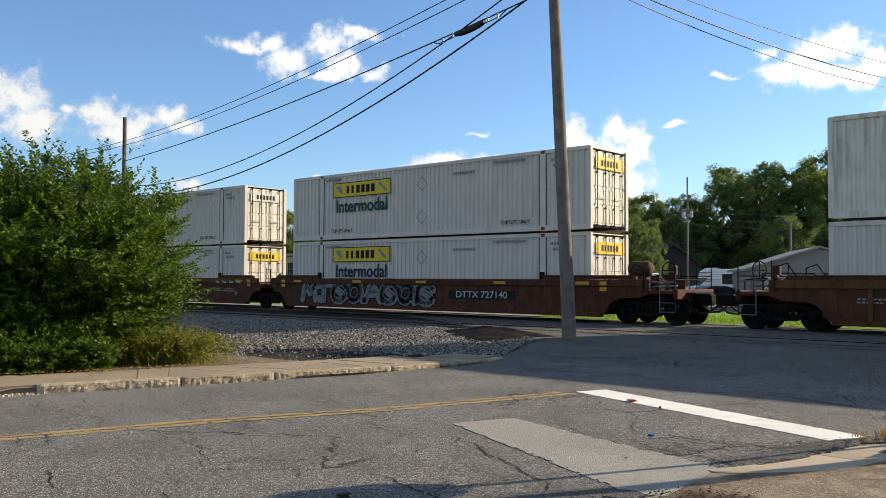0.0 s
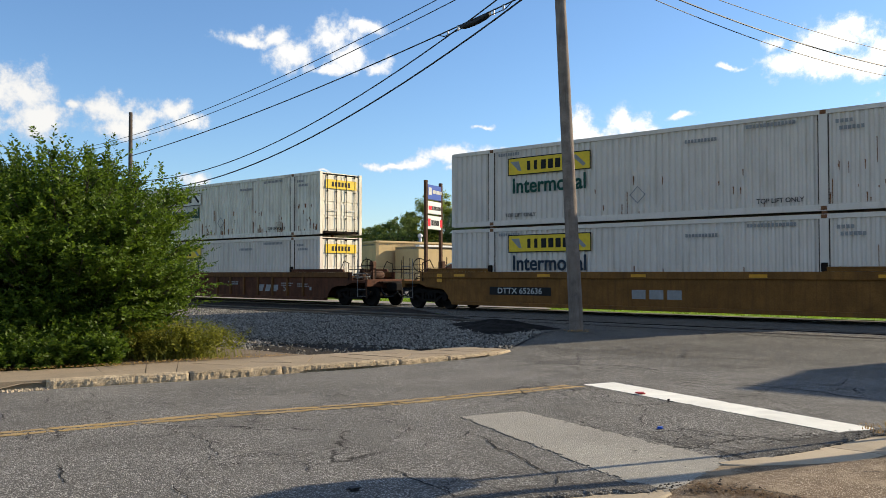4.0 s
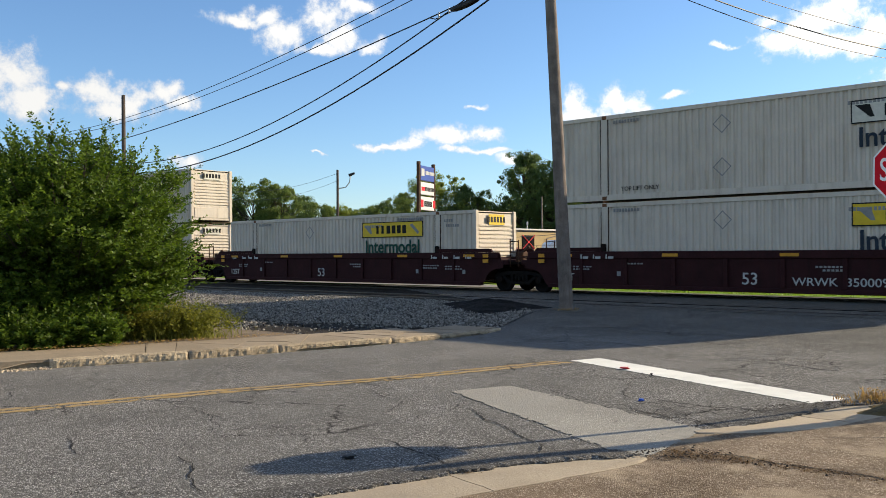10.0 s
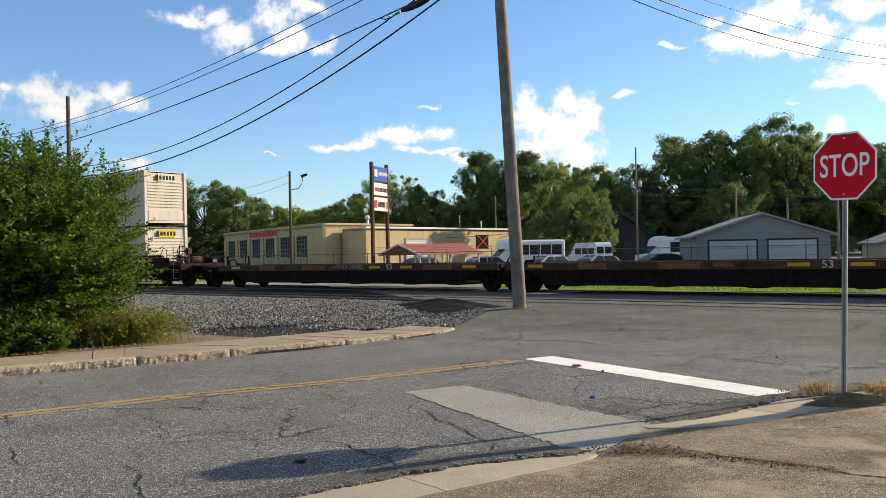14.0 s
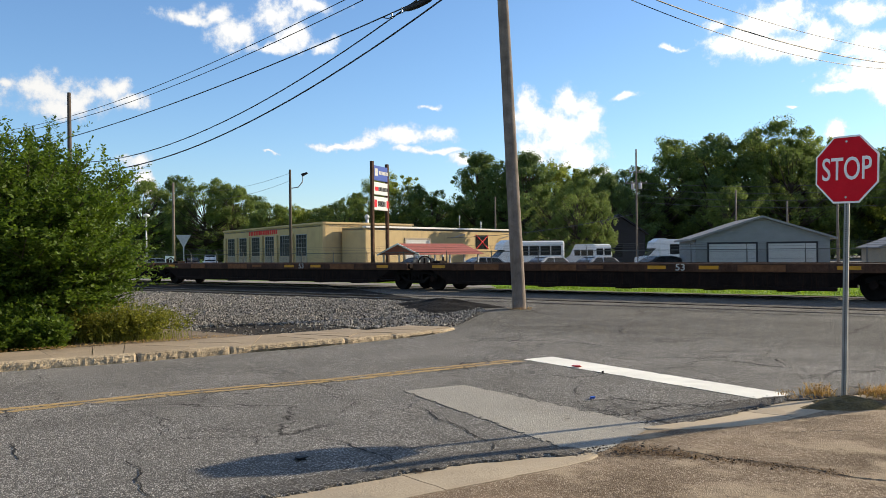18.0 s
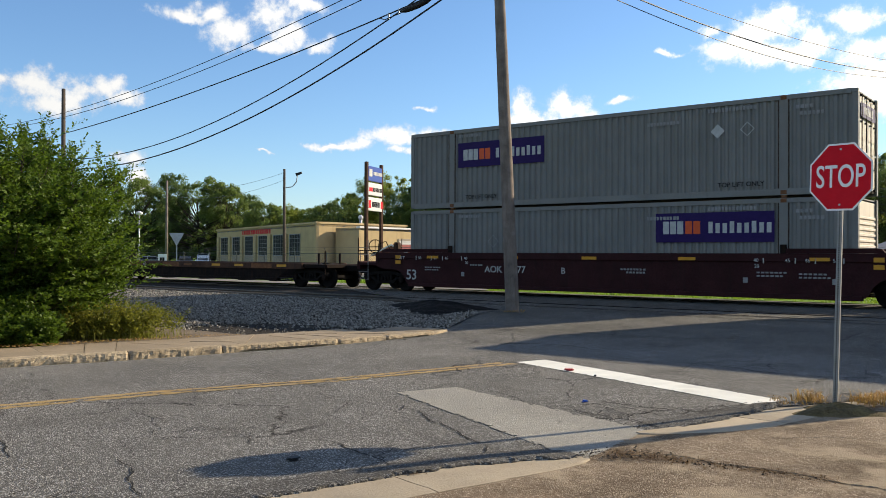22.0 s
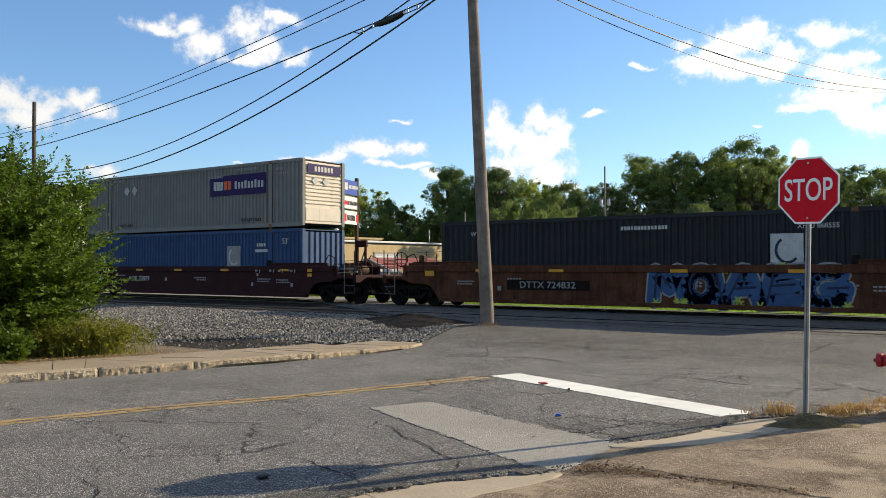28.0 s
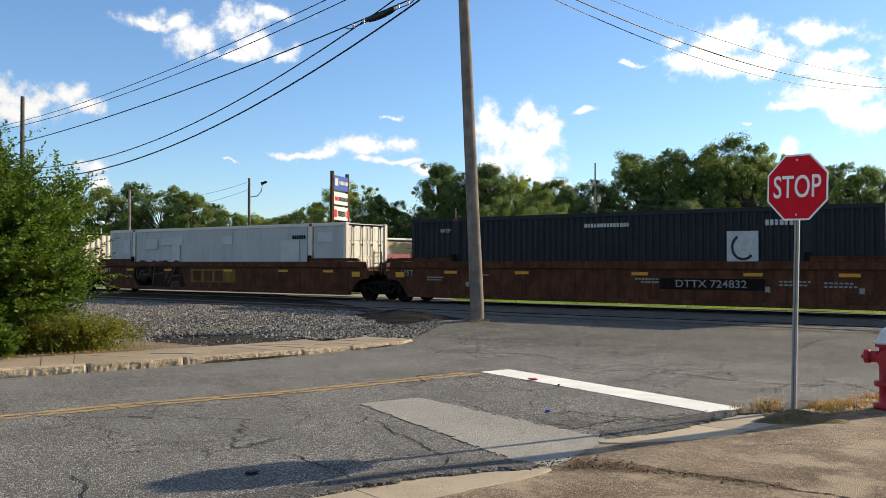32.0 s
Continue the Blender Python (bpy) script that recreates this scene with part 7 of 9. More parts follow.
def straw():
    rnd = random.Random(3)
    spots = [(-12.4 + rnd.gauss(0, 0.16), 19.0 + rnd.gauss(0, 0.14), -0.03, rnd.uniform(0.2, 0.6)) for _ in range(70)]
    for cx, cy, r, n, hk in ((-2.66, 10.22, 0.09, 170, 1.0), (-2.12, 10.42, 0.10, 210, 1.0), (-1.98, 10.8, 0.11, 190, 0.8), (-1.9, 11.15, 0.12, 90, 0.45), (-1.78, 11.6, 0.11, 150, 0.7), (-2.8, 9.95, 0.14, 60, 0.4)):
        for _ in range(n):
            spots.append((cx + rnd.gauss(0, r), cy + rnd.gauss(0, r), -0.15, hk * rnd.uniform(0.3, 1)))
    blades("dry_grass", spots, 0.165, 0.005, "straw", 4, "dry yellow straw tufts along the gutter", "dry grass", 0.9)
    thatch = []
    for _ in range(1100):
        k = rnd.random() ** 1.3
        thatch.append((-3.3 + k * 1.75, 6.54 + 0.17 * k + rnd.gauss(0, 0.085), -0.166, rnd.uniform(0.5, 1.3)))
    for _ in range(40):
        thatch.append((-4.22 + rnd.gauss(0, 0.05), 5.0 + rnd.gauss(0, 0.05), -0.18, 0.8))
    blades("thatch", thatch, 0.022, 0.003, "straw_dark", 5, "matted brown straw in the slab joint", "dry grass", 4.2)
    # broad dried leaves of the tufts
    verts, faces = [], []
    for x, y, z, hk in spots:
        if rnd.random() < 0.8:
            a, s = rnd.random() * math.tau, rnd.uniform(0.008, 0.022)
            zz = z + rnd.uniform(0.0, 0.13) * hk
            b = len(verts)
            verts += [(x, y, zz), (x + s * math.cos(a), y + s * math.sin(a), zz + s * rnd.uniform(-0.5, 1)), (x + 1.6 * s * math.cos(a + 0.6), y + 1.6 * s * math.sin(a + 0.6), zz + s), (x + s * math.cos(a + 1.2), y + s * math.sin(a + 1.2), zz + s * 0.2)]
            faces.append((b, b + 1, b + 2, b + 3))
    tagged(raw("dry_leaves", verts, faces, "straw"), "curled dry leaves among the straw", "dry leaves", kind="stuff")


straw()


def moss_mound():
    """The soil and moss washed against the foot of the sign."""
    verts, faces = [], []
    n, m = 18, 44
    for j in range(n + 1):
        for i in range(m):
            a, r = i * math.tau / m, j / n
            k = 1 + 0.2 * math.sin(3 * a + 1) + 0.12 * math.sin(5 * a)
            x, y = -2.24 + 0.44 * r * k * math.cos(a) + 0.12 * r * math.sin(a), 9.72 + 0.46 * r * k * math.sin(a)
            z = -0.185 + 0.10 * (1 - r * r) ** 1.3 + 0.05 * (1 - r) * noise.noise((x * 9, y * 9, 0)) + 0.012 * (1 - r) * noise.noise((x * 31, y * 31, 4))
            verts.append((x, y, z))
    for j in range(n):
        for i in range(m):
            faces.append((j * m + i, j * m + (i + 1) % m, (j + 1) * m + (i + 1) % m, (j + 1) * m + i))
    M["moss"] = material("soil_and_moss", (0.17, 0.125, 0.05), 0.95, vary=0.45, scale=7, fine=45, bump=0.9, dirt=(0.05, 0.04, 0.03), dirt_amount=0.4)
    tagged(raw("soil_mound", verts, faces, "moss", smooth=True), "mossy soil heaped by the sign post", "soil", kind="structure")


moss_mound()


def stop_sign():
    t = thing("stop_sign", "red octagonal stop sign on a perforated galvanised post", "stop sign", at=pose(-2.42, 10.27, -0.2, 0, 1.4, 0))
    bm = bmesh.new()
    # square post with rows of punched holes shown as dark studs
    soft_box(bm, -0.026, -0.026, -0.3, 0.026, 0.026, 2.9, 0.004)
    post = part("post", bm, "post_steel", t)
    bm = bmesh.new()
    for k in range(112):
        z = 0.05 + k * 0.0254
        for y in (-0.0262,):
            tube(bm, (0, y, z), (0, y - 0.001, z), 0.0085, seg=6)
        tube(bm, (-0.0262, 0, z), (-0.0272, 0, z), 0.0085, seg=6)
    tagged(part("perforation", bm, "black", post), kind="stuff")
    turn = pose(0, -0.045, 2.57, 0, 0, -19)
    R = 0.375 / math.cos(math.pi / 8)
    octo = lambda r: [(r * math.cos(math.pi / 8 + k * math.pi / 4), r * math.sin(math.pi / 8 + k * math.pi / 4)) for k in range(8)]
    bm = bmesh.new()
    prism(bm, octo(R), -0.002, 0.002)
    plate = part("plate", bm, "sign_white", t, at=turn)
    bm = bmesh.new()
    prism(bm, octo(R * 0.945), -0.0045, -0.002)
    part("face", bm, "sign_red", plate)
    write("STOP", 0.36, "sign_white", plate, 0, -0.006, -0.005, wide=0.69)
    for z in (0.31, -0.31):
        bm = bmesh.new()
        tube(bm, (0, -0.004, z), (0, -0.012, z), 0.012, seg=8)
        part("bolt", bm, "galv", plate)


stop_sign()


def hydrant():
    t = thing("fire_hydrant", "red fire hydrant with a white bonnet", "fire hydrant", at=pose(-1.53, 11.05, -0.16) @ Matrix.Scale(1.12, 4))
    bm = bmesh.new()
    lathe(bm, [(0.17, 0.0), (0.17, 0.04), (0.115, 0.05), (0.115, 0.22), (0.16, 0.225), (0.16, 0.27), (0.115, 0.275), (0.112, 0.62), (0.15, 0.63), (0.15, 0.66)], 18)
    part("barrel", bm, "hydrant_red", t)
    bm = bmesh.new()
    lathe(bm, [(0.165, 0.66), (0.165, 0.69), (0.125, 0.70), (0.115, 0.76), (0.07, 0.82), (0.03, 0.835)], 18)
    bonnet = part("bonnet", bm, "hydrant_white", t)
    bm = bmesh.new()
    lathe(bm, [(0.03, 0.83), (0.03, 0.88), (0.02, 0.885)], 5)
    part("operating_nut", bm, "hydrant_white", bonnet)
    for a, r, ln in ((0, 0.06, 0.2), (180, 0.06, 0.2), (270, 0.085, 0.22)):
        bm = bmesh.new()
        tube(bm, (0.08, 0, 0.52), (ln, 0, 0.52), r, seg=14)
        noz = part("nozzle", bm, "hydrant_red", t, at=pose(0, 0, 0, 0, 0, a))
        bm = bmesh.new()
        tube(bm, (ln - 0.01, 0, 0.52), (ln + 0.05, 0, 0.52), r * 1.2, seg=8)
        part("cap", bm, "hydrant_red", noz)
        bm = bmesh.new()
        tube(bm, (ln + 0.05, 0, 0.52), (ln + 0.08, 0, 0.52), 0.022, seg=5)
        part("cap_nut", bm, "hydrant_red", noz)


hydrant()

# ---- poles and wires ----
POLE = Vector((-12.55, 19.2, -0.14))
POLE_TOP = Vector((-12.98, 18.92, 11.6))


def pole_at(z):
    k = (z - POLE.z) / (POLE_TOP.z - POLE.z)
    return POLE.lerp(POLE_TOP, k)


def utility_pole():
    t = thing("utility_pole", "tall weathered grey wooden utility pole leaning slightly", "utility pole")
    bm = bmesh.new()
    seg, n = 14, 26
    rings = []
    for j in range(n + 1):
        k = j / n
        p = POLE.lerp(POLE_TOP, k) - Vector((0, 0, 0.3 if j == 0 else 0))
        r = 0.185 - 0.055 * k
        rings.append([bm.verts.new((p.x + r * math.cos(a) * (1 + 0.03 * noise.noise((a, k * 9, 0))), p.y + r * math.sin(a) * (1 + 0.03 * noise.noise((a, k * 9, 4))), p.z)) for a in [i * math.tau / seg for i in range(seg)]])
    for a, b in zip(rings, rings[1:]):
        for i in range(seg):
            f = bm.faces.new((a[i], a[(i + 1) % seg], b[(i + 1) % seg], b[i]))
            f.smooth = True
    bm.faces.new(rings[-1])
    body = part("shaft", bm, "pole", t)
    for z in (9.55, 10.25):
        p = pole_at(z)
        bm = bmesh.new()
        tube(bm, p + Vector((-0.28, -0.1, 0)), p + Vector((0.28, 0.1, 0)), 0.02, seg=8)
        part("through_bolt", bm, "galv", body)


utility_pole()


def wire(name, a, b, sag, r, label, mat="black", n=40, parent=None):
    a, b = Vector(a), Vector(b)
    bm = bmesh.new()
    pts = []
    for i in range(n + 1):
        k = i / n
        p = a.lerp(b, k)
        p.z -= sag * 4 * k * (1 - k)
        pts.append(p)
    seg = 5
    rings = []
    for i, p in enumerate(pts):
        d = (pts[min(i + 1, n)] - pts[max(i - 1, 0)]).normalized()
        u = d.orthogonal().normalized()
        v = d.cross(u)
        rings.append([bm.verts.new(p + (u * math.cos(q * math.tau / seg) + v * math.sin(q * math.tau / seg)) * r) for q in range(seg)])
    for x, y in zip(rings, rings[1:]):
        for i in range(seg):
            bm.faces.new((x[i], x[(i + 1) % seg], y[(i + 1) % seg], y[i]))
    ob = part(name, bm, mat, parent, label)
    if parent is None:
        tagged(ob, label, "overhead wire", "overhead wires")
    return ob, pts


FAR_POLE = Vector((-43.1, 23.2, -0.2))


def wooden_pole(x, y, h, r, mat, label, arms=(), lean=(0, 0), cans=False):
    t = thing("telegraph_pole", label, "utility pole", "distant poles", at=pose(x, y, -0.3))
    bm = bmesh.new()
    tube(bm, (0, 0, -0.2), (lean[0], lean[1], h), r, r * 0.68, seg=10)
    part("shaft", bm, mat, t)
    for z, w in arms:
        bm = bmesh.new()
        soft_box(bm, -w, -0.06, z, w, 0.06, z + 0.12, 0.01)
        arm = part("crossarm", bm, mat, t, at=pose(0, 0, 0, 0, 0, 35))
        for xx in (-w * 0.9, -w * 0.4, w * 0.4, w * 0.9):
            bm = bmesh.new()
            lathe(bm, [(0.03, z + 0.12), (0.06, z + 0.2), (0.05, z + 0.27), (0.02, z + 0.3)], 8)
            part("insulator", bm, "galv", arm, at=pose(xx, 0, 0))
    if cans:
        for a in (-0.45, 0.45):
            bm = bmesh.new()
            lathe(bm, [(0.16, h * 0.66), (0.18, h * 0.665), (0.18, h * 0.66 + 0.6), (0.12, h * 0.66 + 0.68)], 12, pose(a, 0, 0))
            part("transformer", bm, "galv", t)
    return t


wooden_pole(FAR_POLE.x, FAR_POLE.y, 10.4, 0.145, "pole_dark", "dark bare wooden pole beyond the bush", lean=(-0.25, 0.1))
M["dim_wire"] = material("aluminium_wire", (0.10, 0.10, 0.11), 0.5, vary=0.1, bump=0.0)


def top(z):
    return pole_at(z)


# two thin lines on top, a cable with its splice, and two heavier cables below
wire("power_line", top(10.39), (-70.0, 30.0, 11.14), 1.317, 0.016, "thin dark overhead line")
wire("power_line", top(10.1), (-70.0, 29.6, 10.93), 1.425, 0.016, "thin dark overhead line")
cable, cpts = wire("telephone_cable", top(9.22), (-43.0, 23.1, 7.69), 0.355, 0.022, "black telephone cable with a splice case")
wire("telephone_cable", top(9.94), (-60.0, 27.0, 9.35), 3.348, 0.022, "black telephone cable between two poles")
wire("telephone_cable", top(9.43), (-58.0, 26.0, 8.39), 3.202, 0.027, "thick black telephone cable")
END_R = Vector((-4.2, 60.0, 0))
for z0, z1, dx, sag, r in ((9.86, 13.03, 0.0, 2.227, 0.014), (10.07, 12.65, 0.9, 1.972, 0.022), (10.35, 12.37, 1.8, 1.577, 0.012)):
    wire("power_line", top(z0), (END_R.x + dx, END_R.y, z1), sag, r, "thin overhead line along the street")


def splice_case():
    i = 4
    a, b = cpts[i], cpts[i + 1]
    d = (b - a).normalized()
    c = a
    t = thing("splice_case", "black cylindrical splice case hanging on the cable", "splice case")
    bm = bmesh.new()
    n = 8
    pts = [c + d * (1.25 * k / n - 0.4) + Vector((0, 0, -0.07 - 0.05 * math.sin(math.pi * k / n))) for k in range(n + 1)]
    rings = []
    for k, p in enumerate(pts):
        side_v = Vector((-d.y, d.x, 0)).normalized()
        r = 0.085 if 0 < k < n else 0.06
        rings.append([bm.verts.new(p + side_v * (r * math.cos(q * math.tau / 12)) + Vector((0, 0, r * math.sin(q * math.tau / 12)))) for q in range(12)])
    for r0, r1 in zip(rings, rings[1:]):
        for q in range(12):
            bm.faces.new((r0[q], r0[(q + 1) % 12], r1[(q + 1) % 12], r1[q])).smooth = True
    bm.faces.new(rings[0][::-1])
    bm.faces.new(rings[-1])
    part("case", bm, "black", t)
    for k in (-0.95, -0.55, 0.98, 1.45):
        bm = bmesh.new()
        p = c + d * k
        tube(bm, p + Vector((0, 0, 0.03)), p + Vector((0, 0, -0.14)), 0.028, seg=6)
        part("hanger", bm, "galv", t)
    bm = bmesh.new()
    prev = None
    for k in range(13):
        x = -1.3 + k * 3.2 / 12
        p = c + d * x + Vector((0, 0, -0.12 if 0 < k < 12 else 0.0))
        if prev is not None:
            tube(bm, prev, p, 0.016, seg=5)
        prev = p
    part("slack_loop", bm, "black", t)


splice_case()


def litter():
    def scrap(name, x, y, mat, label, s, seed):
        rnd = random.Random(seed)
        t = thing(name, label, "litter", at=pose(x, y, -0.193, 0, 0, 20 * seed))
        for k in range(3):
            bm = bmesh.new()
            pts = [(rnd.uniform(0.5, 1) * s * math.cos(a), rnd.uniform(0.4, 0.8) * s * math.sin(a)) for a in [i * math.tau / 7 for i in range(7)]]
            slab(bm, [(p[0] + rnd.uniform(-0.3, 0.3) * s, p[1]) for p in pts], 0.002 + k * 0.007, 0.007 + k * 0.009)
            part("flap", bm, mat, t)
    scrap("crushed_can", -6.18, 10.94, "plastic_red", "crushed red can on the stop line", 0.09, 1)
    scrap("bottle_cap", -5.6, 10.62, "black", "small dark scrap on the stop line", 0.025, 4)
    scrap("wrapper", -4.73, 8.7, "plastic_blue", "small blue wrapper on the asphalt", 0.04, 2)
    scrap("rubber_lump", -5.27, 4.75, "black", "small black lump of rubber on the asphalt", 0.06, 3)
    scrap("dark_scrap", -1.62, 6.95, "black", "small dark scrap on the concrete", 0.07, 5)
    scrap("yellow_bag", -14.95, 8.5, "decal_yellow", "crumpled yellow bag under the bush", 0.16, 6)


litter()


# ---- far side: buildings, vehicles, poles ----
GZ = -0.33


def wall_frame(a, b):
    """A pose whose x runs along the wall from a to b, seen from its right-hand side, and the wall's length."""
    d = Vector((b[0] - a[0], b[1] - a[1]))
    return pose(a[0], a[1], GZ, 0, 0, math.degrees(math.atan2(d.y, d.x))), d.length


def bay_window(parent, m, x, z, w, h, cols, rows, open_door=False):
    """A steel sash window: glass, frame and bars as parts."""
    bm = bmesh.new()
    box(bm, x, -0.02, z, x + w, 0.01, z + h)
    win = part("window", bm, "old_glass", parent, at=m)
    bm = bmesh.new()
    for a in (x - 0.05, x + w - 0.03):
        box(bm, a, -0.06, z, a + 0.08, 0.0, z + h)
    for zz in (z - 0.04, z + h - 0.04):
        box(bm, x - 0.05, -0.062, zz, x + w + 0.05, 0.0, zz + 0.08)
    part("window_frame", bm, "sash", win)
    for i in range(1, cols):
        bm = bmesh.new()
        box(bm, x + w * i / cols - 0.018, -0.05, z, x + w * i / cols + 0.018, -0.02, z + h)
        part("glazing_bar", bm, "sash", win)
    for j in range(1, rows):
        bm = bmesh.new()
        box(bm, x, -0.052, z + h * j / rows - 0.018, x + w, -0.02, z + h * j / rows + 0.018)
        part("glazing_bar", bm, "sash", win)


def block(parent, name, outline, h, mat, t=0.3):
    """Walls of a flat-roofed block from its outline, each wall with thickness."""
    n = len(outline)
    for i in range(n):
        a, b = outline[i], outline[(i + 1) % n]
        m, ln = wall_frame(a, b)
        bm = bmesh.new()
        box(bm, -0.004 * i, 0, 0, ln, t, h)
        part(name, bm, mat, parent, at=m)


def tyre_shop():
    t = thing("workshop_building", "long tan flat-roofed tyre workshop with tall windows", "building")
    A, B = (-102.3, 78.4), (-67.0, 64.3)
    m, ln = wall_frame(A, B)
    h = 5.05
    back = (-66.0, 78.0)
    back2 = (-101.3, 92.1)
    block(t, "wall", [A, B, back, back2], h, "tan")
    bm = bmesh.new()
    slab(bm, [A, B, back, back2], h - 0.3 + GZ, h - 0.15 + GZ)
    part("roof", bm, "roof_grey", t)
    for i, (a, b) in enumerate(((A, B), (B, back), (back, back2), (back2, A))):
        mm, l2 = wall_frame(a, b)
        bm = bmesh.new()
        soft_box(bm, -0.15, -0.12, h - 0.05 + 0.004 * i, l2 + 0.15, 0.35, h + 0.18 + 0.004 * i, 0.03)
        part("parapet", bm, "tan", t, at=mm)
    bays = 6
    for k in range(bays):
        x = 2.2 + k * 5.55
        bay_window(t, m, x, 1.55, 3.3, 2.45, 4, 5)
        bm = bmesh.new()
        soft_box(bm, x - 0.1, -0.1, 0.0, x + 3.4, -0.003, 1.45, 0.03)
        part("bay_panel", bm, "tan_dark", t, at=m)
        bm = bmesh.new()
        soft_box(bm, x - 1.75, -0.22, 0.0, x - 0.75, -0.003, 4.1, 0.03)
        part("pier", bm, "tan", t, at=m)
    bm = bmesh.new()
    bars(bm, 12.0, -0.02, 4.25, 11.5, 0.55, 16, 8)
    tagged(part("name_lettering", bm, "sign_red", t, at=m), kind="stuff")
    # lower wing
    C, D, E = (-66.4, 66.6), (-62.7, 66.4), (-62.3, 94.6)
    h2 = 4.6
    w = thing("workshop_wing", "low tan workshop wing with a roller door", "building")
    F = (-65.6, 96.0)
    block(w, "wall", [C, D, E, F], h2, "tan")
    bm = bmesh.new()
    slab(bm, [C, D, E, F], h2 - 0.3 + GZ, h2 - 0.12 + GZ)
    part("roof", bm, "roof_grey", w)
    m, ln = wall_frame(D, E)
    bm = bmesh.new()
    soft_box(bm, -0.2, -0.25, h2 - 0.1, ln, 0.3, h2 + 0.12, 0.04)
    part("parapet", bm, "trim_white", w, at=m)
    bm = bmesh.new()
    box(bm, 6.4, -0.06, 0.0, 10.6, 0.02, 3.3)
    d = part("roller_door", bm, "door_white", w, at=m)
    bm = bmesh.new()
    for a in ((6.2, 0, 6.4, 3.5), (10.6, 0, 10.8, 3.5), (6.4, 3.3, 10.6, 3.5)):
        box(bm, a[0], -0.09, a[1], a[2], 0.0, a[3])
    part("door_frame", bm, "tan_dark", d)
    for k in range(6):
        bm = bmesh.new()
        box(bm, 6.4, -0.075, 0.5 * k + 0.46, 10.6, -0.061, 0.5 * k + 0.5)
        part("door_slat", bm, "trim_white", d)
    bm = bmesh.new()
    box(bm, 19.5, -0.06, 2.2, 22.0, 0.01, 3.9)
    win = part("window", bm, "glass", w, at=m)
    for a, b in (((19.5, 2.2), (22.0, 3.9)), ((19.5, 3.9), (22.0, 2.2))):
        bm = bmesh.new()
        tube(bm, (a[0], -0.09, a[1]), (b[0], -0.09, b[1]), 0.07, seg=5)
        part("glazing_bar", bm, "sign_red", win)
    for x in (14.5, 24.5):
        bm = bmesh.new()
        tube(bm, (x, -0.1, 3.5), (x + 1.6, -1.0, 4.0), 0.05, seg=5)
        part("lamp_bracket", bm, "galv", w, at=m)
    for x, y, hh, r in ((-71.5, 76.0, 1.1, 0.3), (-66.0, 92.0, 0.9, 0.12), (-66.5, 88.0, 1.6, 0.08)):
        v = thing("roof_vent", "round metal roof vent", "roof vent", "roof vents")
        bm = bmesh.new()
        base = (h if y < 80 else h2) + GZ - 0.15
        tube(bm, (x, y, base), (x, y, base + hh), r * 0.6, seg=10)
        part("pipe", bm, "galv", v)
        bm = bmesh.new()
        lathe(bm, [(r * 0.6, base + hh), (r, base + hh + 0.1), (r, base + hh + 0.3), (r * 0.4, base + hh + 0.5)], 10, pose(x, y, 0))
        part("cowl", bm, "trim_white", v)


tyre_shop()


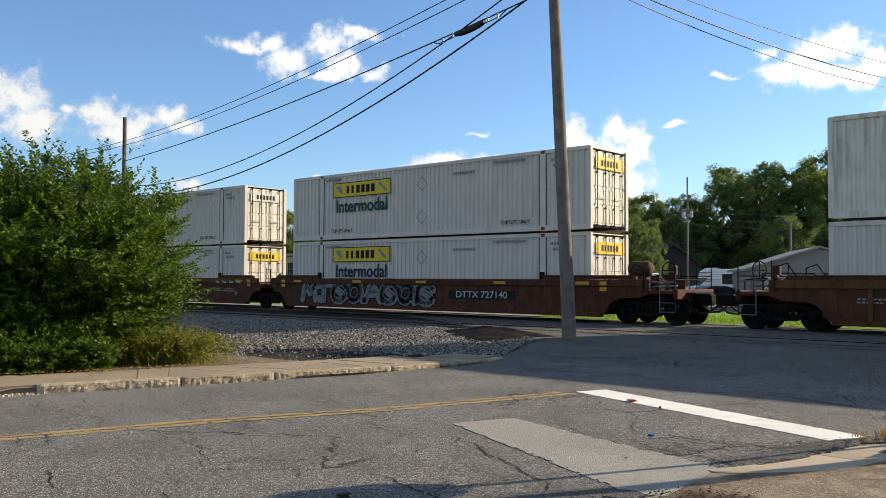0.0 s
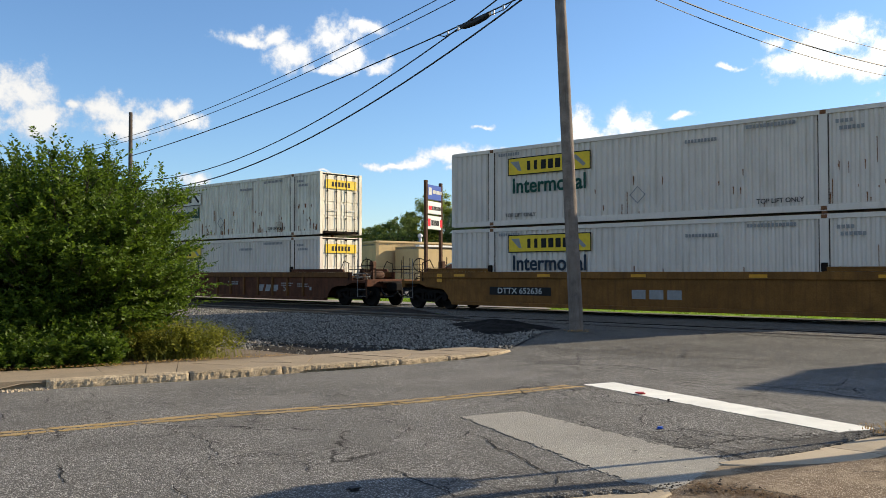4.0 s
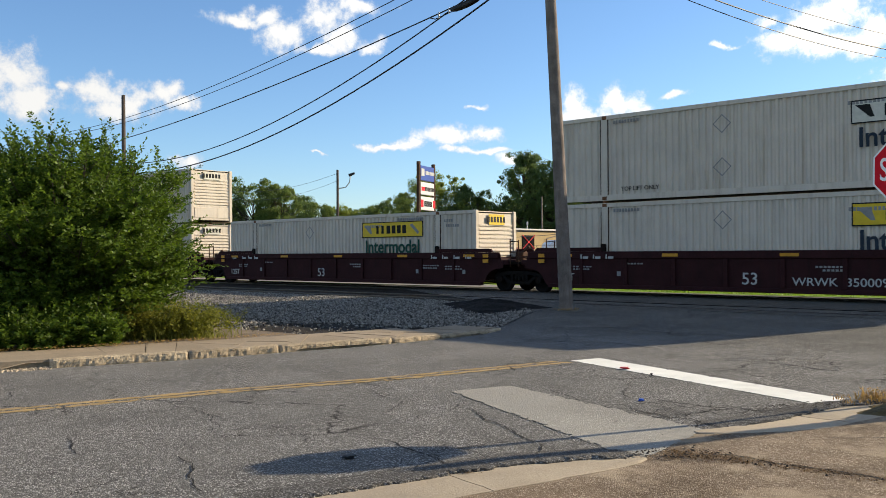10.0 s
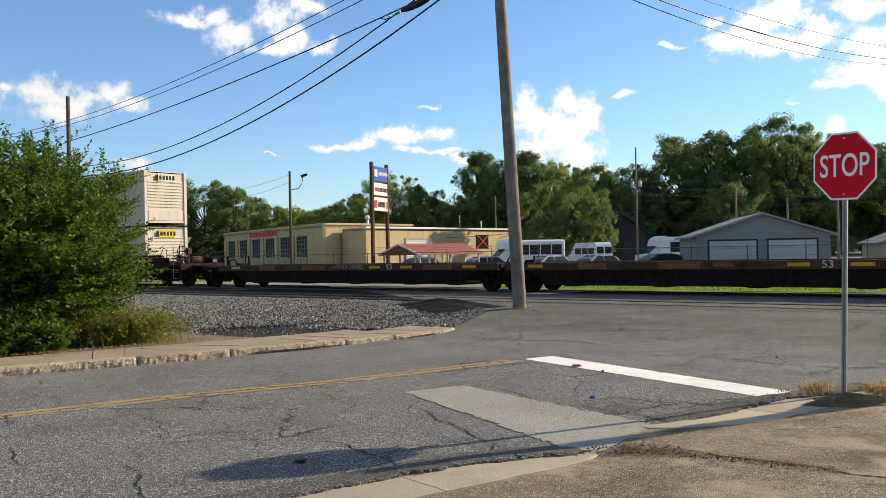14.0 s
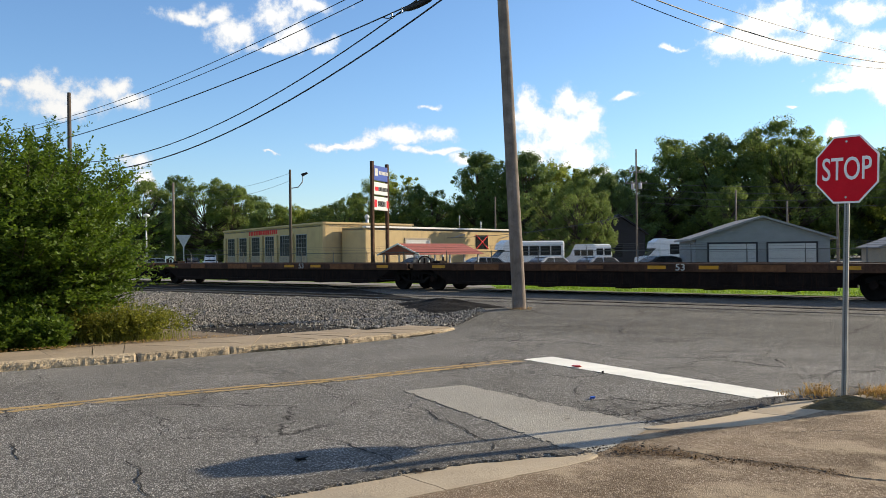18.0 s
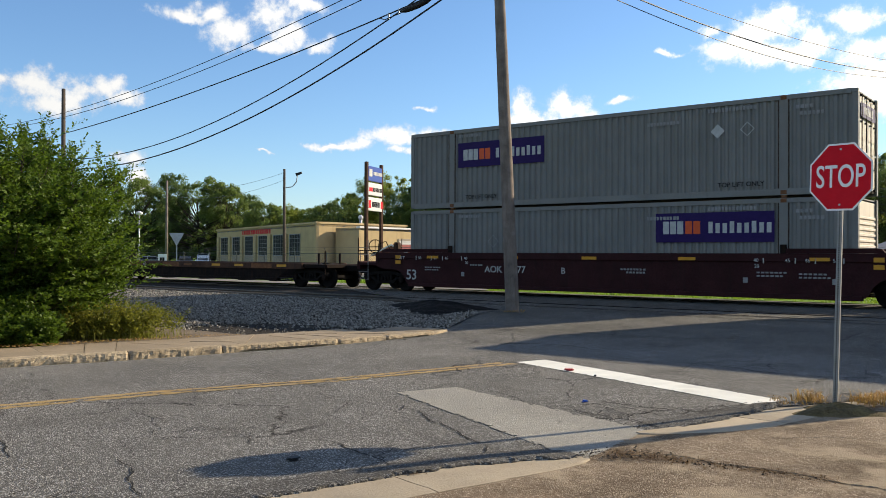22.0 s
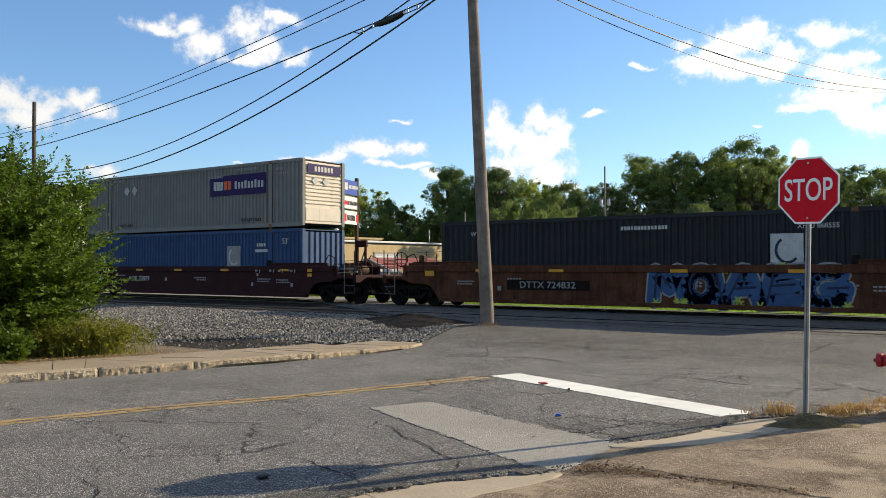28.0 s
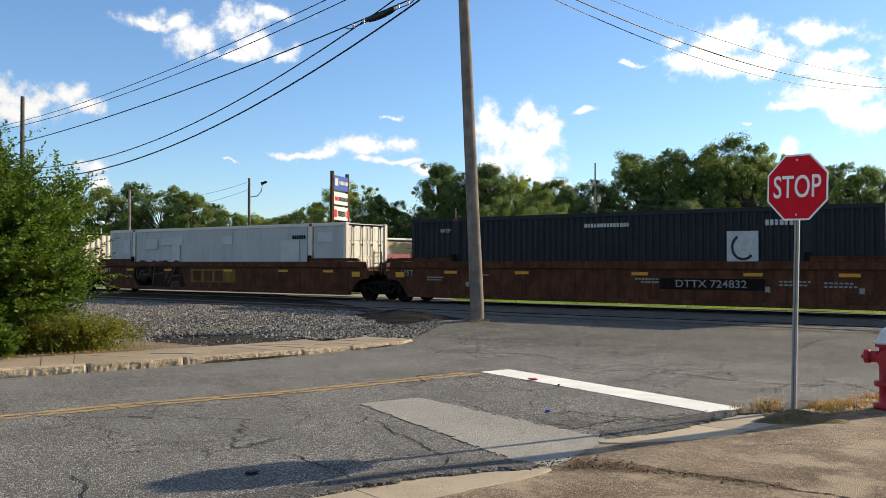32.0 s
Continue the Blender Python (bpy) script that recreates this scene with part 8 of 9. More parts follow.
def garage():
    t = thing("garage", "grey lap-sided double garage with two white doors", "garage", at=pose(-19.3, 48.4, GZ, 0, 0, 28.3))
    W, D, EAVE, PEAK = 7.35, 9.5, 2.45, 3.62

    def gable(bm, y0, y1):
        prism(bm, [(0, 0), (W, 0), (W, EAVE), (W / 2, PEAK), (0, EAVE)], y0, y1)
    for y0, y1 in ((0, 0.15), (D - 0.15, D)):
        bm = bmesh.new()
        gable(bm, y0, y1)
        part("wall", bm, "siding", t)
    for x in (0.003, W - 0.153):
        bm = bmesh.new()
        box(bm, x, 0.15, 0, x + 0.15, D - 0.15, EAVE)
        part("wall", bm, "siding", t)
    def lap(bm, x0, x1, z):
        """A weatherboard: thick at its foot, thin under the next one."""
        a = [bm.verts.new((x, y, zz)) for x in (x0, x1) for y, zz in ((-0.002, z), (-0.045, z), (-0.012, z + 0.178), (-0.002, z + 0.178))]
        for f in ((0, 1, 5, 4), (1, 2, 6, 5), (2, 3, 7, 6), (3, 2, 1, 0), (4, 5, 6, 7)):
            bm.faces.new([a[i] for i in f])

    # lap boards, each a piece of its own
    for k in range(20):
        z = 0.05 + k * 0.18
        if z > PEAK - 0.25:
            break
        half = W / 2 if z < EAVE else W / 2 * (PEAK - z - 0.1) / (PEAK - EAVE)
        bm = bmesh.new()
        lap(bm, W / 2 - half, W / 2 + half, z)
        part("lap_board", bm, "siding", t)
        if z < EAVE - 0.15:
            bm = bmesh.new()
            lap(bm, -D, 0, z)
            part("lap_board", bm, "siding", t, at=pose(0, 0, 0, 0, 0, -90))
    for s in (0, 1):
        bm = bmesh.new()
        a, b = (-0.35, EAVE - 0.1), (W / 2, PEAK + 0.02)
        if s:
            a, b = (W + 0.35, EAVE - 0.1), (W / 2, PEAK + 0.02)
        prism(bm, [a, b, (b[0], b[1] + 0.12), (a[0], a[1] + 0.12)] if not s else [b, a, (a[0], a[1] + 0.12), (b[0], b[1] + 0.12)], -0.3, D + 0.3)
        part("roof", bm, "roof_grey", t)
    for x in (0.72, 4.0):
        bm = bmesh.new()
        box(bm, x, -0.06, 0, x + 2.6, -0.025, 2.15)
        d = part("garage_door", bm, "door_white", t)
        for k in range(1, 5):
            bm = bmesh.new()
            box(bm, x + 0.02, -0.068, k * 0.43 - 0.02, x + 2.58, -0.06, k * 0.43)
            part("door_joint", bm, "siding", d)
        bm = bmesh.new()
        for a in ((x - 0.1, 0, x, 2.25), (x + 2.6, 0, x + 2.7, 2.25), (x, 2.15, x + 2.6, 2.25)):
            box(bm, a[0], -0.08, a[1], a[2], -0.024, a[3])
        part("door_frame", bm, "house_dark", d)


garage()


def carport():
    t = thing("carport", "metal carport with a faded red roof", "carport", at=pose(-40.80, 44.82, GZ, 0, 0, -4.2))
    W, D = 3.7, 6.6
    for s in (0, 1):
        bm = bmesh.new()
        a, b = ((-0.2, 1.66), (W / 2, 2.4)) if not s else ((W + 0.2, 1.66), (W / 2, 2.4))
        q = [a, b, (b[0], b[1] + 0.06), (a[0], a[1] + 0.06)]
        prism(bm, q if not s else q[::-1], -0.2, D)
        part("roof", bm, "roof_red", t)
    bm = bmesh.new()
    prism(bm, [(0, 1.72), (W, 1.72), (W / 2, 2.36)], 3.2, 3.24)
    part("gable_panel", bm, "house_dark", t)
    for x in (0.05, W - 0.15):
        for k in range(5):
            bm = bmesh.new()
            box(bm, x, 0.05 + k * 1.55, 0, x + 0.1, 0.15 + k * 1.55, 1.74)
            part("post", bm, "galv", t)
    bm = bmesh.new()
    for s in (0, 1):
        a, b = ((-0.22, 1.63), (W / 2, 2.38)) if not s else ((W + 0.22, 1.63), (W / 2, 2.38))
        q = [a, b, (b[0], b[1] + 0.1), (a[0], a[1] + 0.1)]
        prism(bm, q if not s else q[::-1], -0.26, -0.2)
    part("barge_board", bm, "trim_white", t)


carport()


def add_wheels(t, spots, r):
    for x, y in spots:
        bm = bmesh.new()
        lathe(bm, [(r * 0.6, -0.1), (r, -0.08), (r, 0.08), (r * 0.6, 0.1)], 18, pose(x, y, r, 90, 0, 0))
        w = part("wheel", bm, "tyre", t)
        bm = bmesh.new()
        lathe(bm, [(r * 0.15, -0.11), (r * 0.58, -0.105), (r * 0.58, 0.105), (r * 0.15, 0.11)], 12, pose(x, y, r, 90, 0, 0))
        part("rim", bm, "galv", w)


def shuttle_bus(x, y, yaw, label, length=7.4):
    t = thing("shuttle_bus", label, "bus", "white buses in the yard", at=pose(x, y, GZ, 0, 0, yaw))
    L, W = length, 2.35
    bm = bmesh.new()
    soft_box(bm, 1.5, -W / 2, 0.55, L, W / 2, 2.85, 0.14)
    part("body", bm, "car_white", t)
    bm = bmesh.new()
    prism(bm, [(0.9, 2.0), (2.2, 2.0), (2.2, 2.95), (1.6, 2.95), (1.05, 2.6)], -W / 2 + 0.05, W / 2 - 0.05)
    part("cap", bm, "car_white", t)
    bm = bmesh.new()
    prism(bm, [(-0.4, 0.5), (1.6, 0.5), (1.6, 2.0), (1.25, 2.0), (0.55, 1.3), (-0.3, 1.15)], -0.98, 0.98)
    part("cab", bm, "car_white", t)
    bm = bmesh.new()
    prism(bm, [(0.50, 1.34), (0.56, 1.30), (1.25, 1.98), (1.2, 2.02)], -0.88, 0.88)
    part("windscreen", bm, "glass", t)
    for k in range(4):
        for s in (-1, 1):
            bm = bmesh.new()
            a = 2.5 + k * 1.15
            soft_box(bm, a, s * W / 2 - 0.012, 1.42, a + 1.07, s * W / 2 + 0.012, 2.38, 0.01)
            part("window", bm, "glass", t)
    bm = bmesh.new()
    soft_box(bm, L - 0.01, -0.8, 1.5, L + 0.012, 0.8, 2.3, 0.01)
    part("rear_window", bm, "glass", t)
    add_wheels(t, [(0.4, -0.9), (0.4, 0.9), (5.5, -1.0), (5.5, 1.0)], 0.38)
    return t


def van(x, y, yaw):
    t = thing("van", "white high-roofed passenger van", "van", at=pose(x, y, GZ, 0, 0, yaw))
    bm = bmesh.new()
    prism(bm, [(-0.2, 0.45), (5.2, 0.45), (5.25, 1.3), (5.1, 2.35), (4.8, 2.5), (1.6, 2.5), (0.75, 1.35), (-0.15, 1.1)], -0.98, 0.98)
    bmesh.ops.bevel(bm, geom=bm.edges[:], offset=0.06, segments=2, affect="EDGES")
    part("body", bm, "car_white", t)
    for k, (a, b) in enumerate(((1.55, 2.6), (2.75, 3.75), (3.9, 4.85))):
        for s in (-1, 1):
            bm = bmesh.new()
            soft_box(bm, a, s * 0.98 - 0.012, 1.35, b, s * 0.98 + 0.012, 1.95, 0.01)
            part("window", bm, "glass", t)
    for s in (-0.85, 0.1):
        bm = bmesh.new()
        box(bm, 5.2, s, 1.4, 5.26, s + 0.75, 2.05)
        part("rear_window", bm, "glass", t)
    add_wheels(t, [(0.9, -0.88), (0.9, 0.88), (4.1, -0.88), (4.1, 0.88)], 0.35)


def sedan(x, y, yaw, paint, label, tall=1.45, truck_bed=False):
    t = thing("car", label, "car", "parked cars", at=pose(x, y, GZ, 0, 0, yaw))
    bm = bmesh.new()
    prism(bm, [(0, 0.35), (4.5, 0.35), (4.55, 0.8), (4.4, 0.95), (3.6, 1.0), (1.1, 0.98), (0.1, 0.85), (-0.05, 0.6)], -0.88, 0.88)
    bmesh.ops.bevel(bm, geom=bm.edges[:], offset=0.05, segments=2, affect="EDGES")
    part("body", bm, paint, t)
    end = 2.9 if truck_bed else 3.85
    bm = bmesh.new()
    roof = [(0.98, 0.95), (1.45, 1.0 + (tall - 1.0) * 0.6), (1.85, tall - 0.05), (2.3, tall), (end - 0.95, tall - 0.01), (end - 0.5, tall - 0.08), (end - 0.15, 1.0 + (tall - 1.0) * 0.55), (end + 0.15, 0.95)]
    prism(bm, roof, -0.74, 0.74)
    for v in bm.verts:
        v.co.y *= 1.0 - 0.16 * max(0.0, (v.co.z - 0.95) / (tall - 0.95))
    bmesh.ops.bevel(bm, geom=bm.edges[:], offset=0.04, segments=2, affect="EDGES")
    cab = part("cabin", bm, paint, t)
    for s in (-1, 1):
        for xa, xb, ta, tb in ((1.32, 2.4, 1.9, 2.36), (2.46, end - 0.05, 2.46, end - 0.5)):
            bm = bmesh.new()
            z0, z1 = 1.0, tall - 0.09
            w = lambda z: 0.74 * (1.0 - 0.16 * (z - 0.95) / (tall - 0.95)) + 0.004
            q = [bm.verts.new((x, s * (w(z) + d), z)) for d in (0, 0.012) for x, z in ((xa, z0), (xb, z0), (tb, z1), (ta, z1))]
            bm.faces.new(q[4:])
            for i in range(4):
                bm.faces.new((q[i], q[(i + 1) % 4], q[4 + (i + 1) % 4], q[4 + i]))
            part("side_window", bm, "glass", cab)
    for xa, za, xb, zb in ((1.06, 1.02, 1.8, tall - 0.06), (end + 0.1, 1.02, end - 0.46, tall - 0.1)):
        bm = bmesh.new()
        out = -0.02 if xa < xb else 0.02
        q = [bm.verts.new((x + out, y, z + 0.02)) for x, y, z in ((xa, -0.62, za), (xa, 0.62, za), (xb, 0.54, zb), (xb, -0.54, zb))]
        q += [bm.verts.new((v.co.x - out * 2, v.co.y, v.co.z - 0.03)) for v in q]
        bm.faces.new(q[:4])
        for i in range(4):
            bm.faces.new((q[i], q[(i + 1) % 4], q[4 + (i + 1) % 4], q[4 + i]))
        part("windscreen" if out < 0 else "rear_window", bm, "glass", cab)
    add_wheels(t, [(0.85, -0.8), (0.85, 0.8), (3.6, -0.8), (3.6, 0.8)], 0.32)


shuttle_bus(-47.7, 67.9, 55, "white shuttle bus with dark side windows parked behind the fence")
shuttle_bus(-35.8, 76.0, 40, "white shuttle bus with a rounded cap parked by the garage")
van(-44.3, 78.3, -27)
sedan(-84.3, 62.6, 144, "car_white", "white pickup parked on the grass", 1.75, True)
sedan(-85.6, 61.0, 144, "car_dark", "dark car parked on the grass")
sedan(-95.1, 59.4, 54, "car_silver", "silver car parked at the end of the yard")
sedan(-39.5, 51.5, 60, "car_silver", "silver car parked behind the fence")
sedan(-33.0, 51.0, 75, "car_silver", "silver car parked behind the fence")
sedan(-29.0, 50.6, 70, "car_silver", "silver car parked behind the fence")
sedan(-25.5, 52.5, 60, "car_dark", "dark car parked beside the garage")
sedan(-44.5, 50.5, 80, "car_dark", "dark car parked by the carport")


def pylon_sign():
    a, b = Vector((-40.93, 44.04, 0)), Vector((-41.7, 46.45, 0))
    t = thing("pylon_sign", "tall two-post sign with blue and white brand panels", "sign")
    for p, r in ((a, 0.1), (b, 0.1)):
        bm = bmesh.new()
        soft_box(bm, p.x - 0.11, p.y - 0.11, GZ, p.x + 0.11, p.y + 0.11, 7.93, 0.02)
        part("post", bm, "rust_dark", t)
    d = (b - a)
    m = pose(a.x, a.y, 0, 0, 0, math.degrees(math.atan2(d.y, d.x)))
    ln = d.length
    for z0, z1, mat, marks in ((6.62, 7.66, "sign_blue", (("decal_white", 0.25, 0.75, 0.3, 0.8), ("decal_white", 0.95, 2.5, 0.42, 0.66))),
                               (5.62, 6.5, "sign_grey", (("sign_red", 0.25, 0.8, 0.3, 0.62), ("decal_black", 0.85, 2.5, 0.3, 0.62))),
                               (4.52, 5.48, "sign_grey", (("sign_red", 0.15, 0.55, 0.2, 0.76), ("decal_black", 0.7, 2.05, 0.28, 0.68), ("sign_red", 2.2, 2.65, 0.2, 0.76)))):
        bm = bmesh.new()
        soft_box(bm, 0.11, -0.1, z0, ln - 0.11, 0.1, z1, 0.02)
        p = part("panel", bm, mat, t, at=m)
        for mm, x0, x1, f0, f1 in marks:
            bm = bmesh.new()
            n = 1 if x1 - x0 < 0.7 else 7
            w = (x1 - x0) / n
            for k in range(n):
                box(bm, x0 + k * w, -0.112, z0 + (z1 - z0) * f0, x0 + k * w + w * (0.75 if n > 1 else 1), -0.1, z0 + (z1 - z0) * f1)
            part("mark", bm, mm, p)


pylon_sign()


def yard_lamp():
    t = thing("yard_light", "dark pole with a bracket floodlight", "lamp post", at=pose(-51.5, 45.9, GZ))
    bm = bmesh.new()
    tube(bm, (0, 0, 0), (0, 0, 8.5), 0.13, 0.09, seg=8)
    part("pole", bm, "pole_dark", t)
    bm = bmesh.new()
    pts = [(0, 0, 7.0), (0.5, 0.4, 7.1), (0.75, 0.6, 7.5), (0.8, 0.65, 8.0)]
    for p, q in zip(pts, pts[1:]):
        tube(bm, p, q, 0.04, seg=6)
    part("bracket", bm, "galv", t)
    bm = bmesh.new()
    prism(bm, [(-0.08, 0), (0.36, 0.22), (0.32, 0.34), (-0.14, 0.2)], -0.15, 0.15)
    part("floodlight", bm, "black", t, at=pose(0.8, 0.65, 7.95, 0, 0, 38))


yard_lamp()
# added out of view only for the wide shadow band it casts on the gutter
wooden_pole(-0.75, 12.2, 3.6, 0.14, "pole", "unseen stand-in post added to cast a shadow across the gutter")
wooden_pole(-76.1, 52.0, 9.2, 0.16, "pole", "grey wooden pole at the far end of the yard")
wooden_pole(-41.8, 87.9, 13.0, 0.13, "pole", "wooden pole with a crossarm and transformers", arms=((9.2, 1.2), (10.4, 0.8)), cans=True)
wooden_pole(-34.9, 99.7, 8.7, 0.15, "pole", "distant wooden pole before the trees")
wooden_pole(-30.2, 103.4, 7.4, 0.15, "pole", "distant wooden pole before the trees")
wooden_pole(-24.3, 101.7, 7.3, 0.17, "pole", "distant wooden pole before the trees")
wooden_pole(-64.0, 92.5, 9.0, 0.12, "pole", "distant wooden pole behind the workshop")
for k in range(4):
    wire("service_line", (-41.8, 87.9, 9.0 - k * 0.7), (-10.0, 96.0, 8.6 - k * 0.8), 0.8, 0.02, "grey service line between distant poles", "dim_wire")
wire("service_line", (-41.8, 87.9, 5.6), (-63, 80, 3.2), 0.6, 0.03, "grey service line between distant poles", "dim_wire")
wire("service_line", (-51.5, 45.9, 7.9), (-76.1, 52.0, 8.2), 0.7, 0.012, "grey service line between distant poles", "dim_wire")
wire("service_line", (-51.5, 45.9, 7.3), (-76.1, 52.0, 7.4), 0.8, 0.012, "grey service line between distant poles", "dim_wire")


def street_light():
    t = thing("street_light", "slim grey street light with a round head", "street lamp", at=pose(-71.2, 45.7, GZ))
    bm = bmesh.new()
    tube(bm, (0, 0, 0), (0, 0, 5.4), 0.09, 0.06, seg=8)
    part("pole", bm, "galv", t)
    bm = bmesh.new()
    lathe(bm, [(0.1, 5.35), (0.32, 5.45), (0.3, 5.6), (0.1, 5.7)], 12)
    part("head", bm, "trim_white", t)


street_light()


def back_of_sign(x, y, top_z, size, label, kind):
    t = thing("road_sign", label, "road sign", at=pose(x, y, GZ, 0, 0, 40))
    bm = bmesh.new()
    tube(bm, (0, 0.04, 0), (0, 0.04, top_z - 0.1), 0.035, seg=6)
    part("post", bm, "galv", t)
    bm = bmesh.new()
    if kind == "tri":
        prism(bm, [(-size, top_z), (0, top_z - 1.75 * size), (size, top_z)], -0.01, 0.01)
    else:
        prism(bm, [(-size, top_z - 2.4 * size), (size, top_z - 2.4 * size), (size, top_z), (-size, top_z)], -0.01, 0.01)
    p = part("plate", bm, "galv" if kind == "tri" else "sign_white", t)
    if kind != "tri":
        bm = bmesh.new()
        bars(bm, -size * 0.6, -0.012, top_z - 1.7 * size, size * 1.2, size * 0.9, 2, 2)
        part("mark", bm, "decal_black", p)


back_of_sign(-47.1, 32.9, 3.1, 0.48, "grey back of a triangular yield sign", "tri")
back_of_sign(-51.0, 34.5, 1.75, 0.3, "small white rectangular road sign", "rect")


def fence():
    line = [(-80, 41.0), (-69.1, 41.0), (-37.8, 42.8), (-24.0, 46.8), (-9.8, 50.8), (10, 56.5)]
    total = sum(math.hypot(b[0] - a[0], b[1] - a[1]) for a, b in zip(line, line[1:]))
    t = thing("fence", "galvanised yard fence with barbed wire arms", "fence")
    bm = bmesh.new()
    tube(bm, (0, 0, GZ), (0, 0, 1.55), 0.035, seg=6)
    tube(bm, (0, 0, 1.55), (0.0, -0.3, 1.9), 0.013, seg=5)
    first = None
    n = int(total / 3.0)
    for k in range(n):
        p, u = kerb_point(line, total * k / n)
        m = pose(p.x, p.y, 0, 0, 0, math.degrees(math.atan2(u.y, u.x)))
        if first is None:
            first = part("post", bm, "fence_steel", t, at=m)
        else:
            again(first, t, m)
    for a, b in zip(line, line[1:]):
        for z, off, r in ((1.5, 0, 0.022), (0.0, 0, 0.012), (1.68, -0.1, 0.006), (1.8, -0.2, 0.006), (1.9, -0.3, 0.006)):
            bm = bmesh.new()
            d = Vector((b[0] - a[0], b[1] - a[1], 0)).normalized()
            s = Vector((-d.y, d.x, 0)) * off
            tube(bm, Vector((*a, z)) + s, Vector((*b, z)) + s, r, seg=5)
            part("rail" if r > 0.01 else "barbed_wire", bm, "fence_steel", t)
    # woven mesh as single crossing wires
    verts, faces = [], []
    for a, b in zip(line[1:-1], line[2:]):
        L = math.hypot(b[0] - a[0], b[1] - a[1])
        d = Vector((b[0] - a[0], b[1] - a[1], 0)) / L
        q = 0.0
        while q < L:
            for s in (-1, 1):
                p0 = Vector((a[0], a[1], GZ)) + d * q
                p1 = p0 + d * (1.8 * s) + Vector((0, 0, 1.8))
                k = len(verts)
                w = d * 0.004
                verts += [tuple(p0 - w), tuple(p0 + w), tuple(p1 + w), tuple(p1 - w)]
                faces.append((k, k + 1, k + 2, k + 3))
            q += 0.14
    tagged(raw("woven_wire", verts, faces, "fence_steel", t), kind="stuff")


fence()


def far_house():
    t = thing("far_house", "dark gabled house in the shade of the trees", "house", at=pose(-52.5, 98.0, GZ, 0, 0, 38))
    bm = bmesh.new()
    prism(bm, [(0, 0), (6.5, 0), (6.5, 4.0), (3.25, 6.2), (0, 4.0)], 0, 8)
    part("wall", bm, "house_dark", t)
    for s in (0, 1):
        bm = bmesh.new()
        a, b = ((-0.4, 3.8), (3.25, 6.3)) if not s else ((6.9, 3.8), (3.25, 6.3))
        q = [a, b, (b[0], b[1] + 0.2), (a[0], a[1] + 0.2)]
        prism(bm, q if not s else q[::-1], -0.4, 8.4)
        part("roof", bm, "house_dark", t)
    bm = bmesh.new()
    box(bm, 2.4, -0.03, 1.0, 3.6, -0.003, 2.6)
    part("window", bm, "glass", t)


far_house()


def small_shed():
    t = thing("shed", "small tan shed at the edge of the yard", "shed", at=pose(-13.4, 68.0, GZ, 0, 0, 30))
    bm = bmesh.new()
    prism(bm, [(0, 0), (5, 0), (5, 1.9), (2.5, 2.75), (0, 1.9)], 0, 4)
    part("wall", bm, "tan_dark", t)
    for s in (0, 1):
        bm = bmesh.new()
        a, b = ((-0.3, 1.8), (2.5, 2.8)) if not s else ((5.3, 1.8), (2.5, 2.8))
        q = [a, b, (b[0], b[1] + 0.1), (a[0], a[1] + 0.1)]
        prism(bm, q if not s else q[::-1], -0.3, 4.3)
        part("roof", bm, "roof_grey", t)


small_shed()


